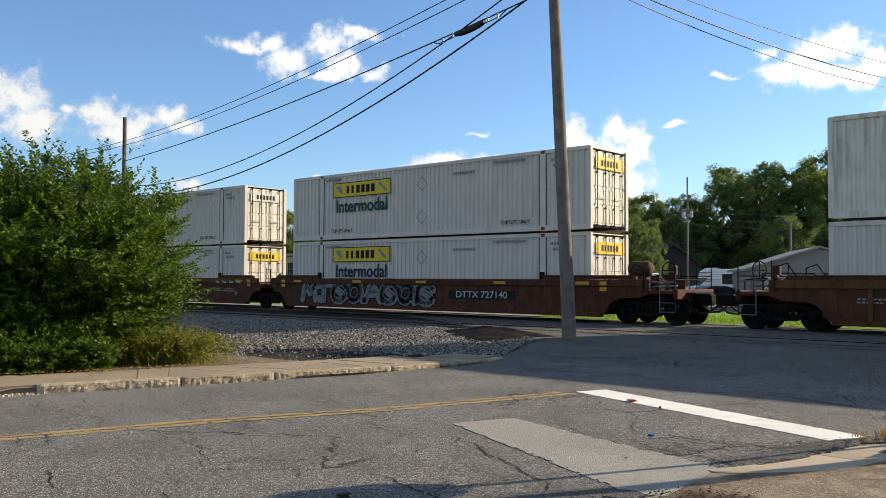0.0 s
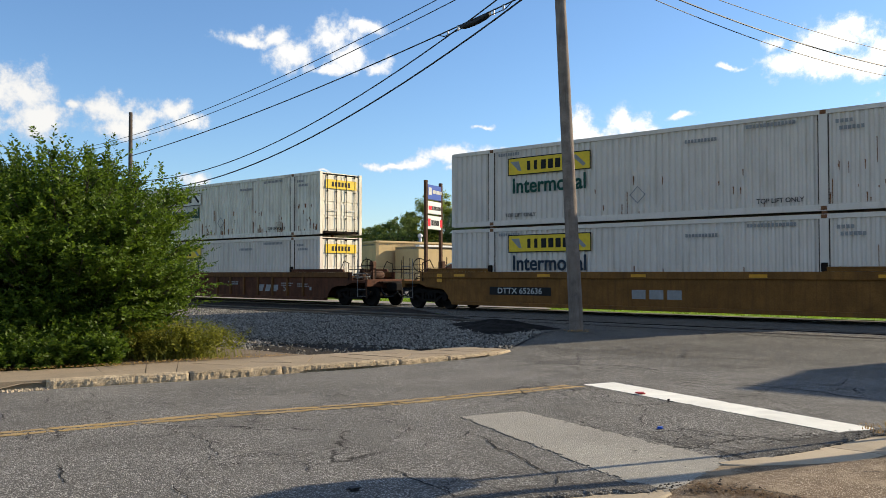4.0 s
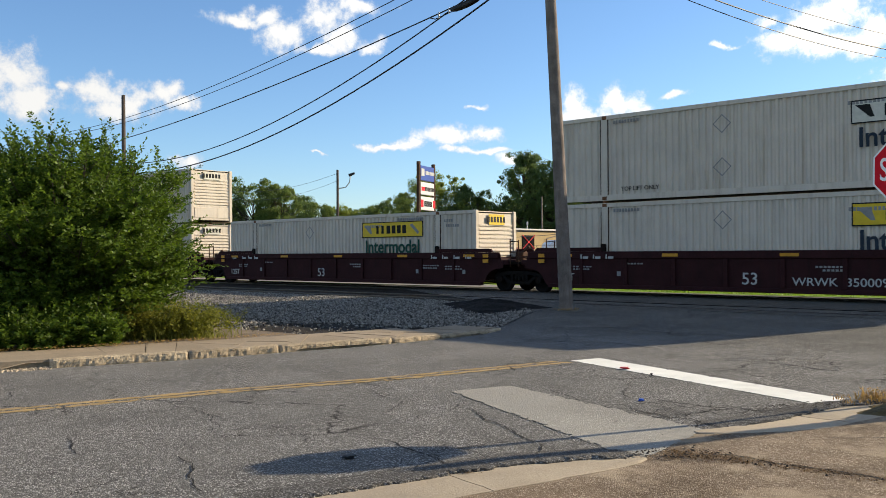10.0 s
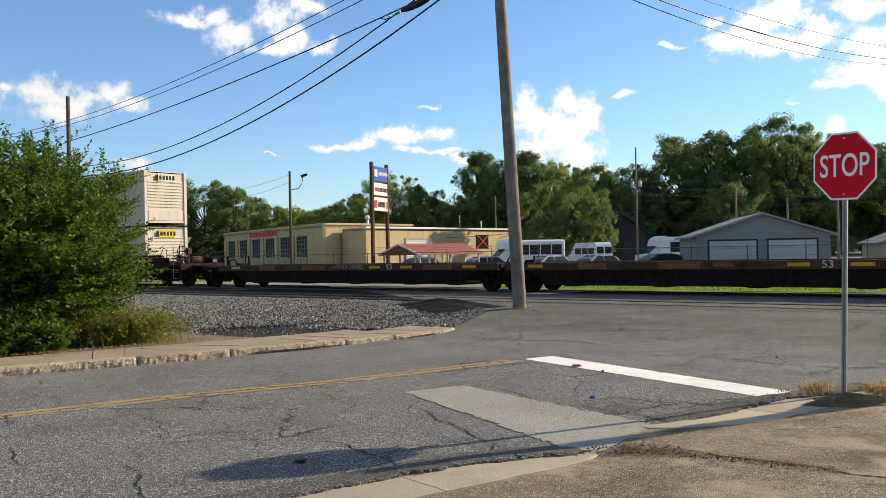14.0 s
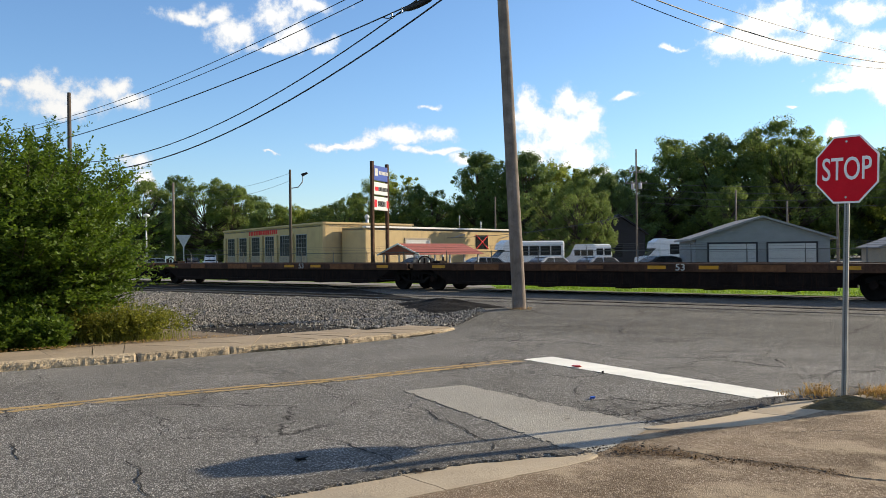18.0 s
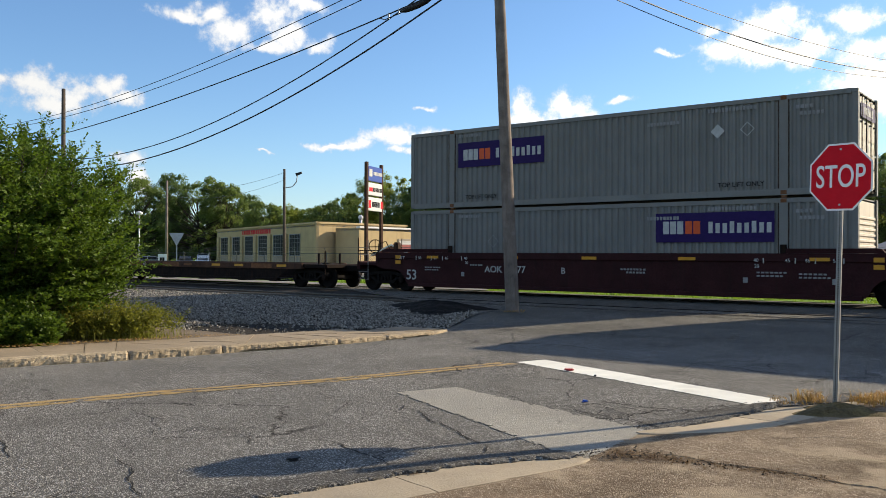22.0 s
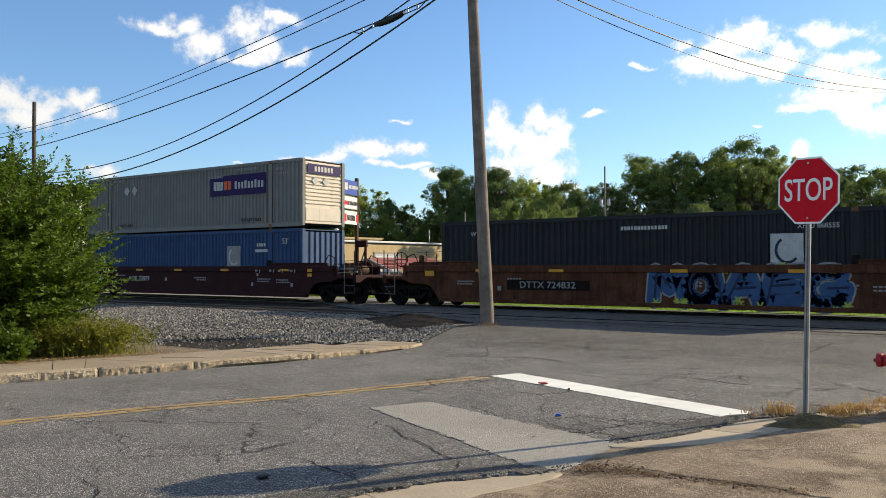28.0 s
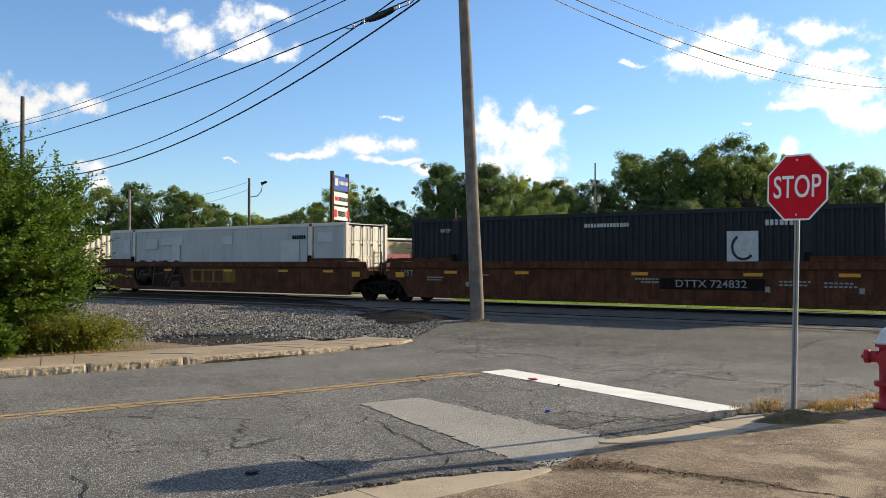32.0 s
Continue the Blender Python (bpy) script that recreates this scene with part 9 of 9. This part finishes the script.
# ---- plants ----
def crown_mesh(name, seed, n_clump, n_leaf, leaf, mat, shape=(1, 1, 1), low=0.12, pine=False):
    """A crown of unit height: leaf cards in clumps along an uneven outline, with gaps."""
    rng = np.random.default_rng(seed)
    C = []

    def spot(k, share):
        prof = (0.30 + 0.75 * math.sin(math.pi * min(1, k * 0.75 + 0.22))) * (1 - 0.55 * max(0, k - 0.7) / 0.3)
        if pine:
            prof = 0.55 * (1 - k) + 0.22 + 0.25 * (math.sin(k * 22 + seed) > 0)
        a = rng.uniform(0, math.tau)
        r = prof * share * (1 + 0.22 * math.sin(3 * a + seed) + 0.12 * math.sin(7 * a + seed * 2))
        return np.array([0.42 * shape[0] * r * math.cos(a), 0.42 * shape[1] * r * math.sin(a), low + (1 - low) * k])

    # heads of foliage on the boughs, and loose clumps between them
    heads = 9 if pine else 34
    lobes = [(spot((i + 0.5) / heads * 0.86, rng.uniform(0.4, 0.92)), rng.uniform(0.065, 0.135)) for i in range(heads)]
    for i in range(n_clump):
        if i % 5 == 0 or pine:
            C.append(spot(rng.uniform(0.0, 0.97 if pine else 0.8), rng.uniform(0.3, 1.0 if pine else 0.85) ** 0.5))
            continue
        c, r = lobes[rng.integers(heads)]
        d = rng.normal(size=3) + np.array([0, 0, 0.55])
        d /= np.linalg.norm(d)
        C.append(c + d * r * rng.uniform(0.35, 1.08) * np.array([1.1, 1.1, 0.75]))
    C = np.array(C)
    C[:, 2] *= 0.975 / C[:, 2].max()
    size = 0.018 + 0.044 * rng.random(n_clump) ** 1.5
    idx = np.repeat(np.arange(n_clump), n_leaf)
    d = rng.normal(size=(len(idx), 3))
    d /= np.linalg.norm(d, axis=1)[:, None]
    rad = size[idx] * rng.uniform(0.25, 1.0, len(idx)) ** 0.5
    P = C[idx] + d * rad[:, None] * np.array([1.05, 1.05, 0.98])
    n = d + rng.normal(scale=0.55, size=d.shape) + np.array([0, 0, 0.35])
    n /= np.linalg.norm(n, axis=1)[:, None]
    u = np.cross(n, rng.normal(size=n.shape))
    u /= np.linalg.norm(u, axis=1)[:, None]
    v = np.cross(n, u)
    s = leaf * rng.uniform(0.6, 1.35, len(idx))[:, None]
    V = np.stack([P - u * s, P - v * s * 0.5, P + u * s, P + v * s * 0.5], axis=1).reshape(-1, 3)
    me = bpy.data.meshes.new(name)
    F = np.arange(len(V)).reshape(-1, 4)
    me.from_pydata(V.tolist(), [], F.tolist())
    me.materials.append(M[mat])
    return me, C


def trunk_mesh(seed, clumps, r=0.016):
    bm = bmesh.new()
    rnd = random.Random(seed)
    p = Vector((0, 0, -0.02))
    for k in range(5):
        q = Vector((rnd.uniform(-0.02, 0.02), rnd.uniform(-0.02, 0.02), 0.16 * (k + 1)))
        tube(bm, p, q, r * (1 - k * 0.16), r * (1 - (k + 1) * 0.16), seg=7)
        p = q
    for i in range(0, len(clumps), 5):
        c = Vector(clumps[i])
        a = Vector((0, 0, max(0.08, c.z * 0.62)))
        mid = a.lerp(c, 0.5) + Vector((0, 0, -0.02))
        tube(bm, a, mid, r * 0.38, r * 0.26, seg=5)
        tube(bm, mid, c, r * 0.26, r * 0.08, seg=5)
    me = bpy.data.meshes.new("trunk")
    bm.to_mesh(me)
    bm.free()
    me.materials.append(M["bark"])
    return me


TREE_KINDS = []
for seed, clumps, mat, shape, low, pine in ((1, 130, "leaf_far", (1, 1, 1), 0.08, False), (2, 120, "leaf_dark", (0.9, 0.95, 1), 0.08, False),
                                           (3, 140, "leaf_light", (1.1, 1.0, 1), 0.05, False), (4, 110, "leaf_dark", (0.85, 0.85, 1), 0.15, True), (5, 135, "leaf_far", (1.15, 1.1, 1), 0.04, False)):
    cm, cl = crown_mesh("crown", seed, int(clumps * 4.0), 110, 0.0078, mat, shape, low, pine)
    TREE_KINDS.append((cm, trunk_mesh(seed, cl)))

CAM_F, CAM_R = Vector((-math.sin(radians(38.3)), math.cos(radians(38.3)))), Vector((math.cos(radians(38.3)), math.sin(radians(38.3))))
WORDS = ("broad leafy green tree", "dark dense tree", "light green leafy tree", "dark pine-like tree with ragged layers", "wide spreading green tree")


def tree(side_deg, top_deg, dist, kind, spread=1.0, turn=0):
    """A tree by its bearing right of the street's view line, the elevation of its top, and its distance."""
    p = (CAM_F + CAM_R * math.tan(radians(side_deg))) * dist
    h = 1.5 - GZ + dist * math.tan(radians(top_deg))
    t = thing("tree", WORDS[kind] + " in the wood behind the yard", "tree", "trees of the wood", at=pose(p.x, p.y, GZ, 0, 0, turn) @ Matrix.Diagonal((h * spread, h * spread, h, 1)))
    for name, me in zip(("crown", "trunk"), TREE_KINDS[kind]):
        o = new(name, me)
        o.parent = t


def wood():
    rnd = random.Random(17)
    # bearing, elevation of the top, kind
    rows = [(-22.5, 4.6, 1), (-19.2, 5.1, 0), (-17.2, 5.4, 1), (-15.4, 5.1, 4), (-13.7, 4.8, 0), (-12.4, 4.0, 1), (-11.2, 3.5, 0), (-9.9, 3.3, 2), (-8.6, 3.1, 0), (-7.4, 3.1, 1),
            (-6.4, 3.7, 0), (-5.2, 4.0, 4), (-3.2, 5.5, 2), (-1.9, 4.6, 1), (-0.6, 4.2, 4), (0.4, 3.2, 1), (2.7, 6.6, 3), (4.3, 6.2, 1), (5.8, 6.6, 3), (7.0, 6.1, 2), (8.4, 5.8, 2), (9.9, 5.6, 0),
            (11.3, 5.2, 1), (12.6, 5.4, 1), (14.3, 6.9, 4), (16.0, 7.4, 0), (17.9, 7.7, 1), (19.6, 7.3, 2), (20.9, 8.5, 0), (22.3, 8.1, 4), (23.4, 7.7, 2), (25.0, 6.2, 0), (26.6, 6.7, 1), (27.9, 7.0, 4), (29.2, 6.8, 0), (31.0, 6.4, 1), (33, 6.2, 0)]
    for i, (b, e, k) in enumerate(rows):
        tree(b, e, 138 + 14 * rnd.random(), k, rnd.uniform(0.85, 1.12), rnd.uniform(0, 360))
    # trees in front of the dark house and above the garage
    for b, e, dist, spread in ((7.4, 4.7, 106, 0.85), (9.0, 4.9, 102, 0.8), (10.3, 4.0, 104, 0.7), (18.6, 4.4, 130, 0.9)):
        tree(b, e, dist, 0 if b > 8 else 4, spread, rnd.uniform(0, 360))
    # a second, lower rank closes the gaps near the ground
    for i in range(34):
        b = -23 + i * 1.7
        tree(b + rnd.uniform(-0.5, 0.5), 2.2 + rnd.random() * 1.1 + (1.2 if b > 2 else 0), 156 + 12 * rnd.random(), rnd.choice((0, 1, 1, 4)), rnd.uniform(1.2, 1.6), rnd.uniform(0, 360))


wood()


def leaf_cloud(shoots, per, leaf, rng, up=0.15):
    """Leaves set in two ranks along curved shoots; shoots: rows of start, direction, length."""
    S, D, L = shoots
    n = len(S)
    k = np.tile(np.linspace(0.08, 1.0, per), n)
    i = np.repeat(np.arange(n), per)
    d = D[i]
    droop = np.array([0, 0, -1.0])
    P = S[i] + d * (L[i] * k)[:, None] + droop * (0.16 * L[i] * k * k)[:, None]
    side_v = np.cross(d, np.array([0, 0, 1.0]) + 0.3 * rng.normal(size=d.shape))
    side_v /= np.linalg.norm(side_v, axis=1)[:, None] + 1e-9
    sgn = np.where(np.arange(len(i)) % 2 == 0, 1.0, -1.0)[:, None]
    u = side_v * sgn * 0.85 + d * 0.55 + rng.normal(scale=0.28, size=d.shape)
    u /= np.linalg.norm(u, axis=1)[:, None]
    w = np.cross(u, rng.normal(size=u.shape) * 0.8 + np.array([0, 0, 1.0]))
    w /= np.linalg.norm(w, axis=1)[:, None] + 1e-9
    s = (leaf * rng.uniform(0.65, 1.3, len(i)) * (1.1 - 0.45 * k))[:, None]
    V = np.stack([P, P + u * s * 0.5 + w * s * 0.26, P + u * s, P + u * s * 0.5 - w * s * 0.26], axis=1).reshape(-1, 3)
    F = np.arange(len(V)).reshape(-1, 4)
    return V, F


def bush():
    """The big feathery shrub by the pavement: boughs that fan up and out, each with flat sprays of leafy shoots."""
    rng = np.random.default_rng(8)
    base = np.array([-17.1, 7.9, -0.15])
    t = thing("shrub", "large feathery green shrub with small leaves on arching shoots", "bush")
    H_, R_ = 3.98, 2.44
    S, D, L = [], [], []
    stems = []
    for j in range(300):
        k = rng.uniform(0.03, 1.0) ** 0.92
        a = j * 2.39996 + rng.normal(scale=0.25)
        prof = math.sin(math.pi * min(1.0, 0.24 + k * 0.62)) ** 0.7 * (1 - 0.4 * max(0, k - 0.75) / 0.25)
        reach = R_ * prof * rng.uniform(0.72, 1.12)
        tip = base + np.array([reach * math.cos(a), reach * math.sin(a), H_ * (0.10 + 0.90 * k) * rng.uniform(0.88, 1.03)])
        root = base + np.array([0.25 * reach * math.cos(a), 0.25 * reach * math.sin(a), max(0.1, (tip[2] - base[2]) * rng.uniform(0.35, 0.6))])
        ax = tip - root
        ln = np.linalg.norm(ax)
        ax = ax / ln
        wide_v = np.cross(ax, np.array([0, 0, 1.0]) + rng.normal(scale=0.25, size=3))
        wide_v /= np.linalg.norm(wide_v)
        stems.append((root, tip))
        for i in range(34):
            f = rng.uniform(0.15, 1.0)
            off = rng.normal(scale=0.16 * (1.25 - f) + 0.07)
            p = root + ax * ln * f + wide_v * off + rng.normal(scale=0.07, size=3)
            d = ax * 0.9 + wide_v * (np.sign(off) * rng.uniform(0.1, 0.9)) + np.array([0, 0, rng.uniform(0.0, 0.5)]) + rng.normal(scale=0.18, size=3)
            S.append(p)
            D.append(d / np.linalg.norm(d))
            L.append(rng.uniform(0.26, 0.58) * ((1.15 + 0.45 * rng.random()) if f > 0.9 else 1.0))
    # a low skirt of shoots along the back of the pavement
    for j in range(1500):
        y = rng.uniform(2.6, 7.6)
        back = abs(rng.normal(scale=0.55))
        S.append(np.array([kerb_x(KERB_L, y) - 2.0 - back, y, -0.13 + rng.random() * (0.25 + 0.6 * min(1.0, back))]))
        d = rng.normal(size=3) * 0.6 + np.array([0.35, -0.1, 0.9])
        D.append(d / np.linalg.norm(d))
        L.append(rng.uniform(0.25, 0.5))
    S, D, L = np.array(S), np.array(D), np.array(L)
    V, F = leaf_cloud((S, D, L), 22, 0.098, rng)
    raw("foliage", V.tolist(), F.tolist(), "leaf", t)
    bm = bmesh.new()
    for root, tip in stems:
        tube(bm, Vector(base) * 0.6 + Vector(root) * 0.4, Vector(root), 0.035, 0.024, seg=5, caps=False)
        tube(bm, Vector(root), Vector(tip), 0.022, 0.006, seg=4, caps=False)
    tagged(part("bough", bm, "bark", t), kind="stuff")
    bm = bmesh.new()
    sel = rng.choice(len(S), 900, replace=False)
    for i in sel:
        tube(bm, S[i] - D[i] * 0.2, S[i] + D[i] * L[i] * 0.8, 0.007, 0.003, seg=3, caps=False)
    tagged(part("twig", bm, "bark", t), kind="stuff")


bush()


def undergrowth():
    rnd = random.Random(23)
    rng = np.random.default_rng(9)
    spots = []
    for _ in range(3000):
        k = rnd.random()
        x, y = -16.6 + k * 2.1 + rnd.gauss(0, 0.3), 7.1 + k * 2.55 + rnd.gauss(0, 0.3)
        edge = kerb_x(KERB_L, min(13, y)) - 1.85
        if x > edge:
            continue
        spots.append((x, y, -0.13, (0.45 + 0.65 * rnd.random() ** 1.5) * (1.05 - 0.45 * k) * (0.75 + 0.5 * noise.noise((x * 1.3, y * 1.3, 0)))))
    blades("weeds", spots, 0.62, 0.0045, "weed", 6, "tall yellow-green weeds at the foot of the bush", "weeds", 0.5)
    S, D, L = [], [], []
    for _ in range(2300):
        k = rnd.random() * 0.92
        x, y = -16.9 + k * 2.6 + rnd.gauss(0, 0.3), 6.9 + k * 2.9 + rnd.gauss(0, 0.3)
        if x > kerb_x(KERB_L, min(13, y)) - 1.9:
            continue
        S.append((x, y, -0.1 + rnd.random() * 0.72 * (1.1 - 0.62 * k) * (0.7 + 0.6 * noise.noise((x * 1.5, y * 1.5, 3)))))
        d = Vector((rnd.gauss(0, 0.5), rnd.gauss(0, 0.5), 1)).normalized()
        D.append(tuple(d))
        L.append(rnd.uniform(0.25, 0.55))
    V, F = leaf_cloud((np.array(S), np.array(D), np.array(L)), 16, 0.06, rng)
    M["creeper"] = leaf_material("creeper_leaf", (0.175, 0.195, 0.04), 0.6, 0.5)
    tagged(raw("creeper_leaves", V.tolist(), F.tolist(), "creeper"), "leafy green undergrowth below the bush", "weeds", kind="stuff")
    # leaf litter on the back of the pavement
    verts, faces = [], []
    for _ in range(1500):
        y = rnd.uniform(3.0, 10.4)
        x = kerb_x(KERB_L, y) - 1.72 + rnd.gauss(0, 0.14)
        a, s = rnd.random() * math.tau, rnd.uniform(0.015, 0.04)
        z = -0.055 + rnd.random() * 0.02
        b = len(verts)
        verts += [(x, y, z), (x + s * math.cos(a), y + s * math.sin(a), z + 0.006), (x + s * math.cos(a + 0.8), y + s * math.sin(a + 0.8), z + 0.012)]
        faces.append((b, b + 1, b + 2))
    tagged(raw("leaf_litter", verts, faces, "straw"), "brown dry leaf litter along the pavement", "leaf litter", kind="stuff")
    # bright turf blades near the rails
    spots = [(rnd.uniform(-36, 6), 31.5 + abs(rnd.gauss(0, 2.0)), -0.03, rnd.uniform(0.4, 1)) for _ in range(6000)]
    spots += [(rnd.uniform(-20.5, 12), rnd.uniform(29.0, 31.5), -0.03, rnd.uniform(0.3, 0.8)) for _ in range(6500)]
    M["turf"] = leaf_material("turf_blades", (0.17, 0.28, 0.03), 0.4, 0.5)
    blades("turf", spots, 0.2, 0.02, "turf", 7, "bright sunlit turf behind the tracks", "grass", 0.5)


undergrowth()


# ---- track details and ballast stones, last ----
def sleepers():
    t = thing("sleepers", "dark creosoted timber sleepers half sunk in ballast", "sleeper", kind="structure")
    bm = bmesh.new()
    soft_box(bm, -0.115, -1.3, -0.3, 0.115, 1.3, -0.166, 0.012)
    first = None
    for yc in TRACKS:
        for k in range(120):
            x = road_left(yc) - 0.3 - k * 0.52
            m = pose(x, yc, 0, 0, 0, 0.8 * math.sin(k * 3.7))
            if first is None:
                first = part("sleeper", bm, "tie", t, at=m)
            else:
                again(first, t, m)


sleepers()


def ballast_stones():
    """Loose angular stones over the bed, thinning out towards the pavement and the crossing."""
    rng = np.random.default_rng(31)
    n = 95000
    y = 10.5 + 10.2 * rng.random(n) ** 0.8
    depth = 26.0 * rng.random(n) ** 1.15
    right = np.array([road_left(v) for v in np.linspace(10, 22, 241)])
    rx = right[np.clip(((y - 10) / 12 * 240).astype(int), 0, 240)]
    x = rx + 0.25 - depth
    back = np.array([kerb_x(KERB_L, min(v, 13.6)) - 1.75 for v in np.linspace(10, 22, 241)])
    bx = back[np.clip(((y - 10) / 12 * 240).astype(int), 0, 240)]
    keep = (y > 13.9) | (x < bx - 0.1)
    bare = ((x + 14.3) / 1.9) ** 2 + ((y - 12.3) / 1.5) ** 2
    keep &= (bare > 1.0) | (rng.random(n) < 0.12)
    x, y = x[keep], y[keep]
    n = len(x)
    z = np.array([bed(a, b) for a, b in zip(x, y)]) + 0.012 + 0.02 * rng.random(n)
    s = 0.013 + 0.028 * rng.random(n) ** 1.9
    octa = np.array([(1, 0, 0), (0, 1, 0), (-1, 0, 0), (0, -1, 0), (0, 0, 0.8), (0, 0, -0.8)], float)
    tri = np.array([(0, 1, 4), (1, 2, 4), (2, 3, 4), (3, 0, 4), (1, 0, 5), (2, 1, 5), (3, 2, 5), (0, 3, 5)])
    a = rng.uniform(0, math.tau, n)
    ca, sa = np.cos(a), np.sin(a)
    V = octa[None] * (s[:, None, None] * rng.uniform(0.65, 1.4, (n, 6, 1)))
    V = V + rng.normal(scale=0.25, size=V.shape) * s[:, None, None]
    X = V[..., 0] * ca[:, None] - V[..., 1] * sa[:, None] + x[:, None]
    Y = V[..., 0] * sa[:, None] + V[..., 1] * ca[:, None] + y[:, None]
    Z = V[..., 2] + z[:, None]
    verts = np.stack([X, Y, Z], -1).reshape(-1, 3)
    faces = (tri[None] + (np.arange(n) * 6)[:, None, None]).reshape(-1, 3)
    tagged(raw("ballast_stones", verts.tolist(), faces.tolist(), "stone"), "loose grey angular ballast stones", "ballast", kind="stuff")


ballast_stones()


def gravel_mound():
    """The low dark heap of fine gravel at the end of the ballast."""
    verts, faces = [], []
    n, m = 24, 70
    rnd = random.Random(2)
    for j in range(n + 1):
        for i in range(m):
            a, r = i * math.tau / m, j / n
            k = 1 + 0.15 * math.sin(3 * a) + 0.08 * math.sin(7 * a)
            x, y = -15.0 + 2.0 * r * k * math.cos(a) - 0.6 * r * math.sin(a), 19.1 + 1.35 * r * k * math.sin(a)
            verts.append((x, y, grade(x, y) - 0.05 + 0.27 * (1 - r) ** 0.9 + 0.06 * noise.noise((x * 3, y * 3, 2)) * (1 - r) + 0.02 * noise.noise((x * 11, y * 11, 5)) * (1 - r)))
    for j in range(n):
        for i in range(m):
            faces.append((j * m + i, j * m + (i + 1) % m, (j + 1) * m + (i + 1) % m, (j + 1) * m + i))
    tagged(raw("gravel_mound", verts, faces, "dark_gravel", smooth=True), "low dark heap of fine gravel beside the crossing", "gravel", kind="structure")


gravel_mound()


# ---- what moves: every car and container of the train rolls past at one speed ----
def motions():
    for ob, s in MOVING:
        z = ob.matrix_basis.translation.z
        walk(ob, [(t, pose(s - travelled(t), TRACK_Y, z)) for t in (0.0, 4.0, 8.0, 12.0, 16.0, 20.0, 24.0, 28.0, 32.0)])


motions()
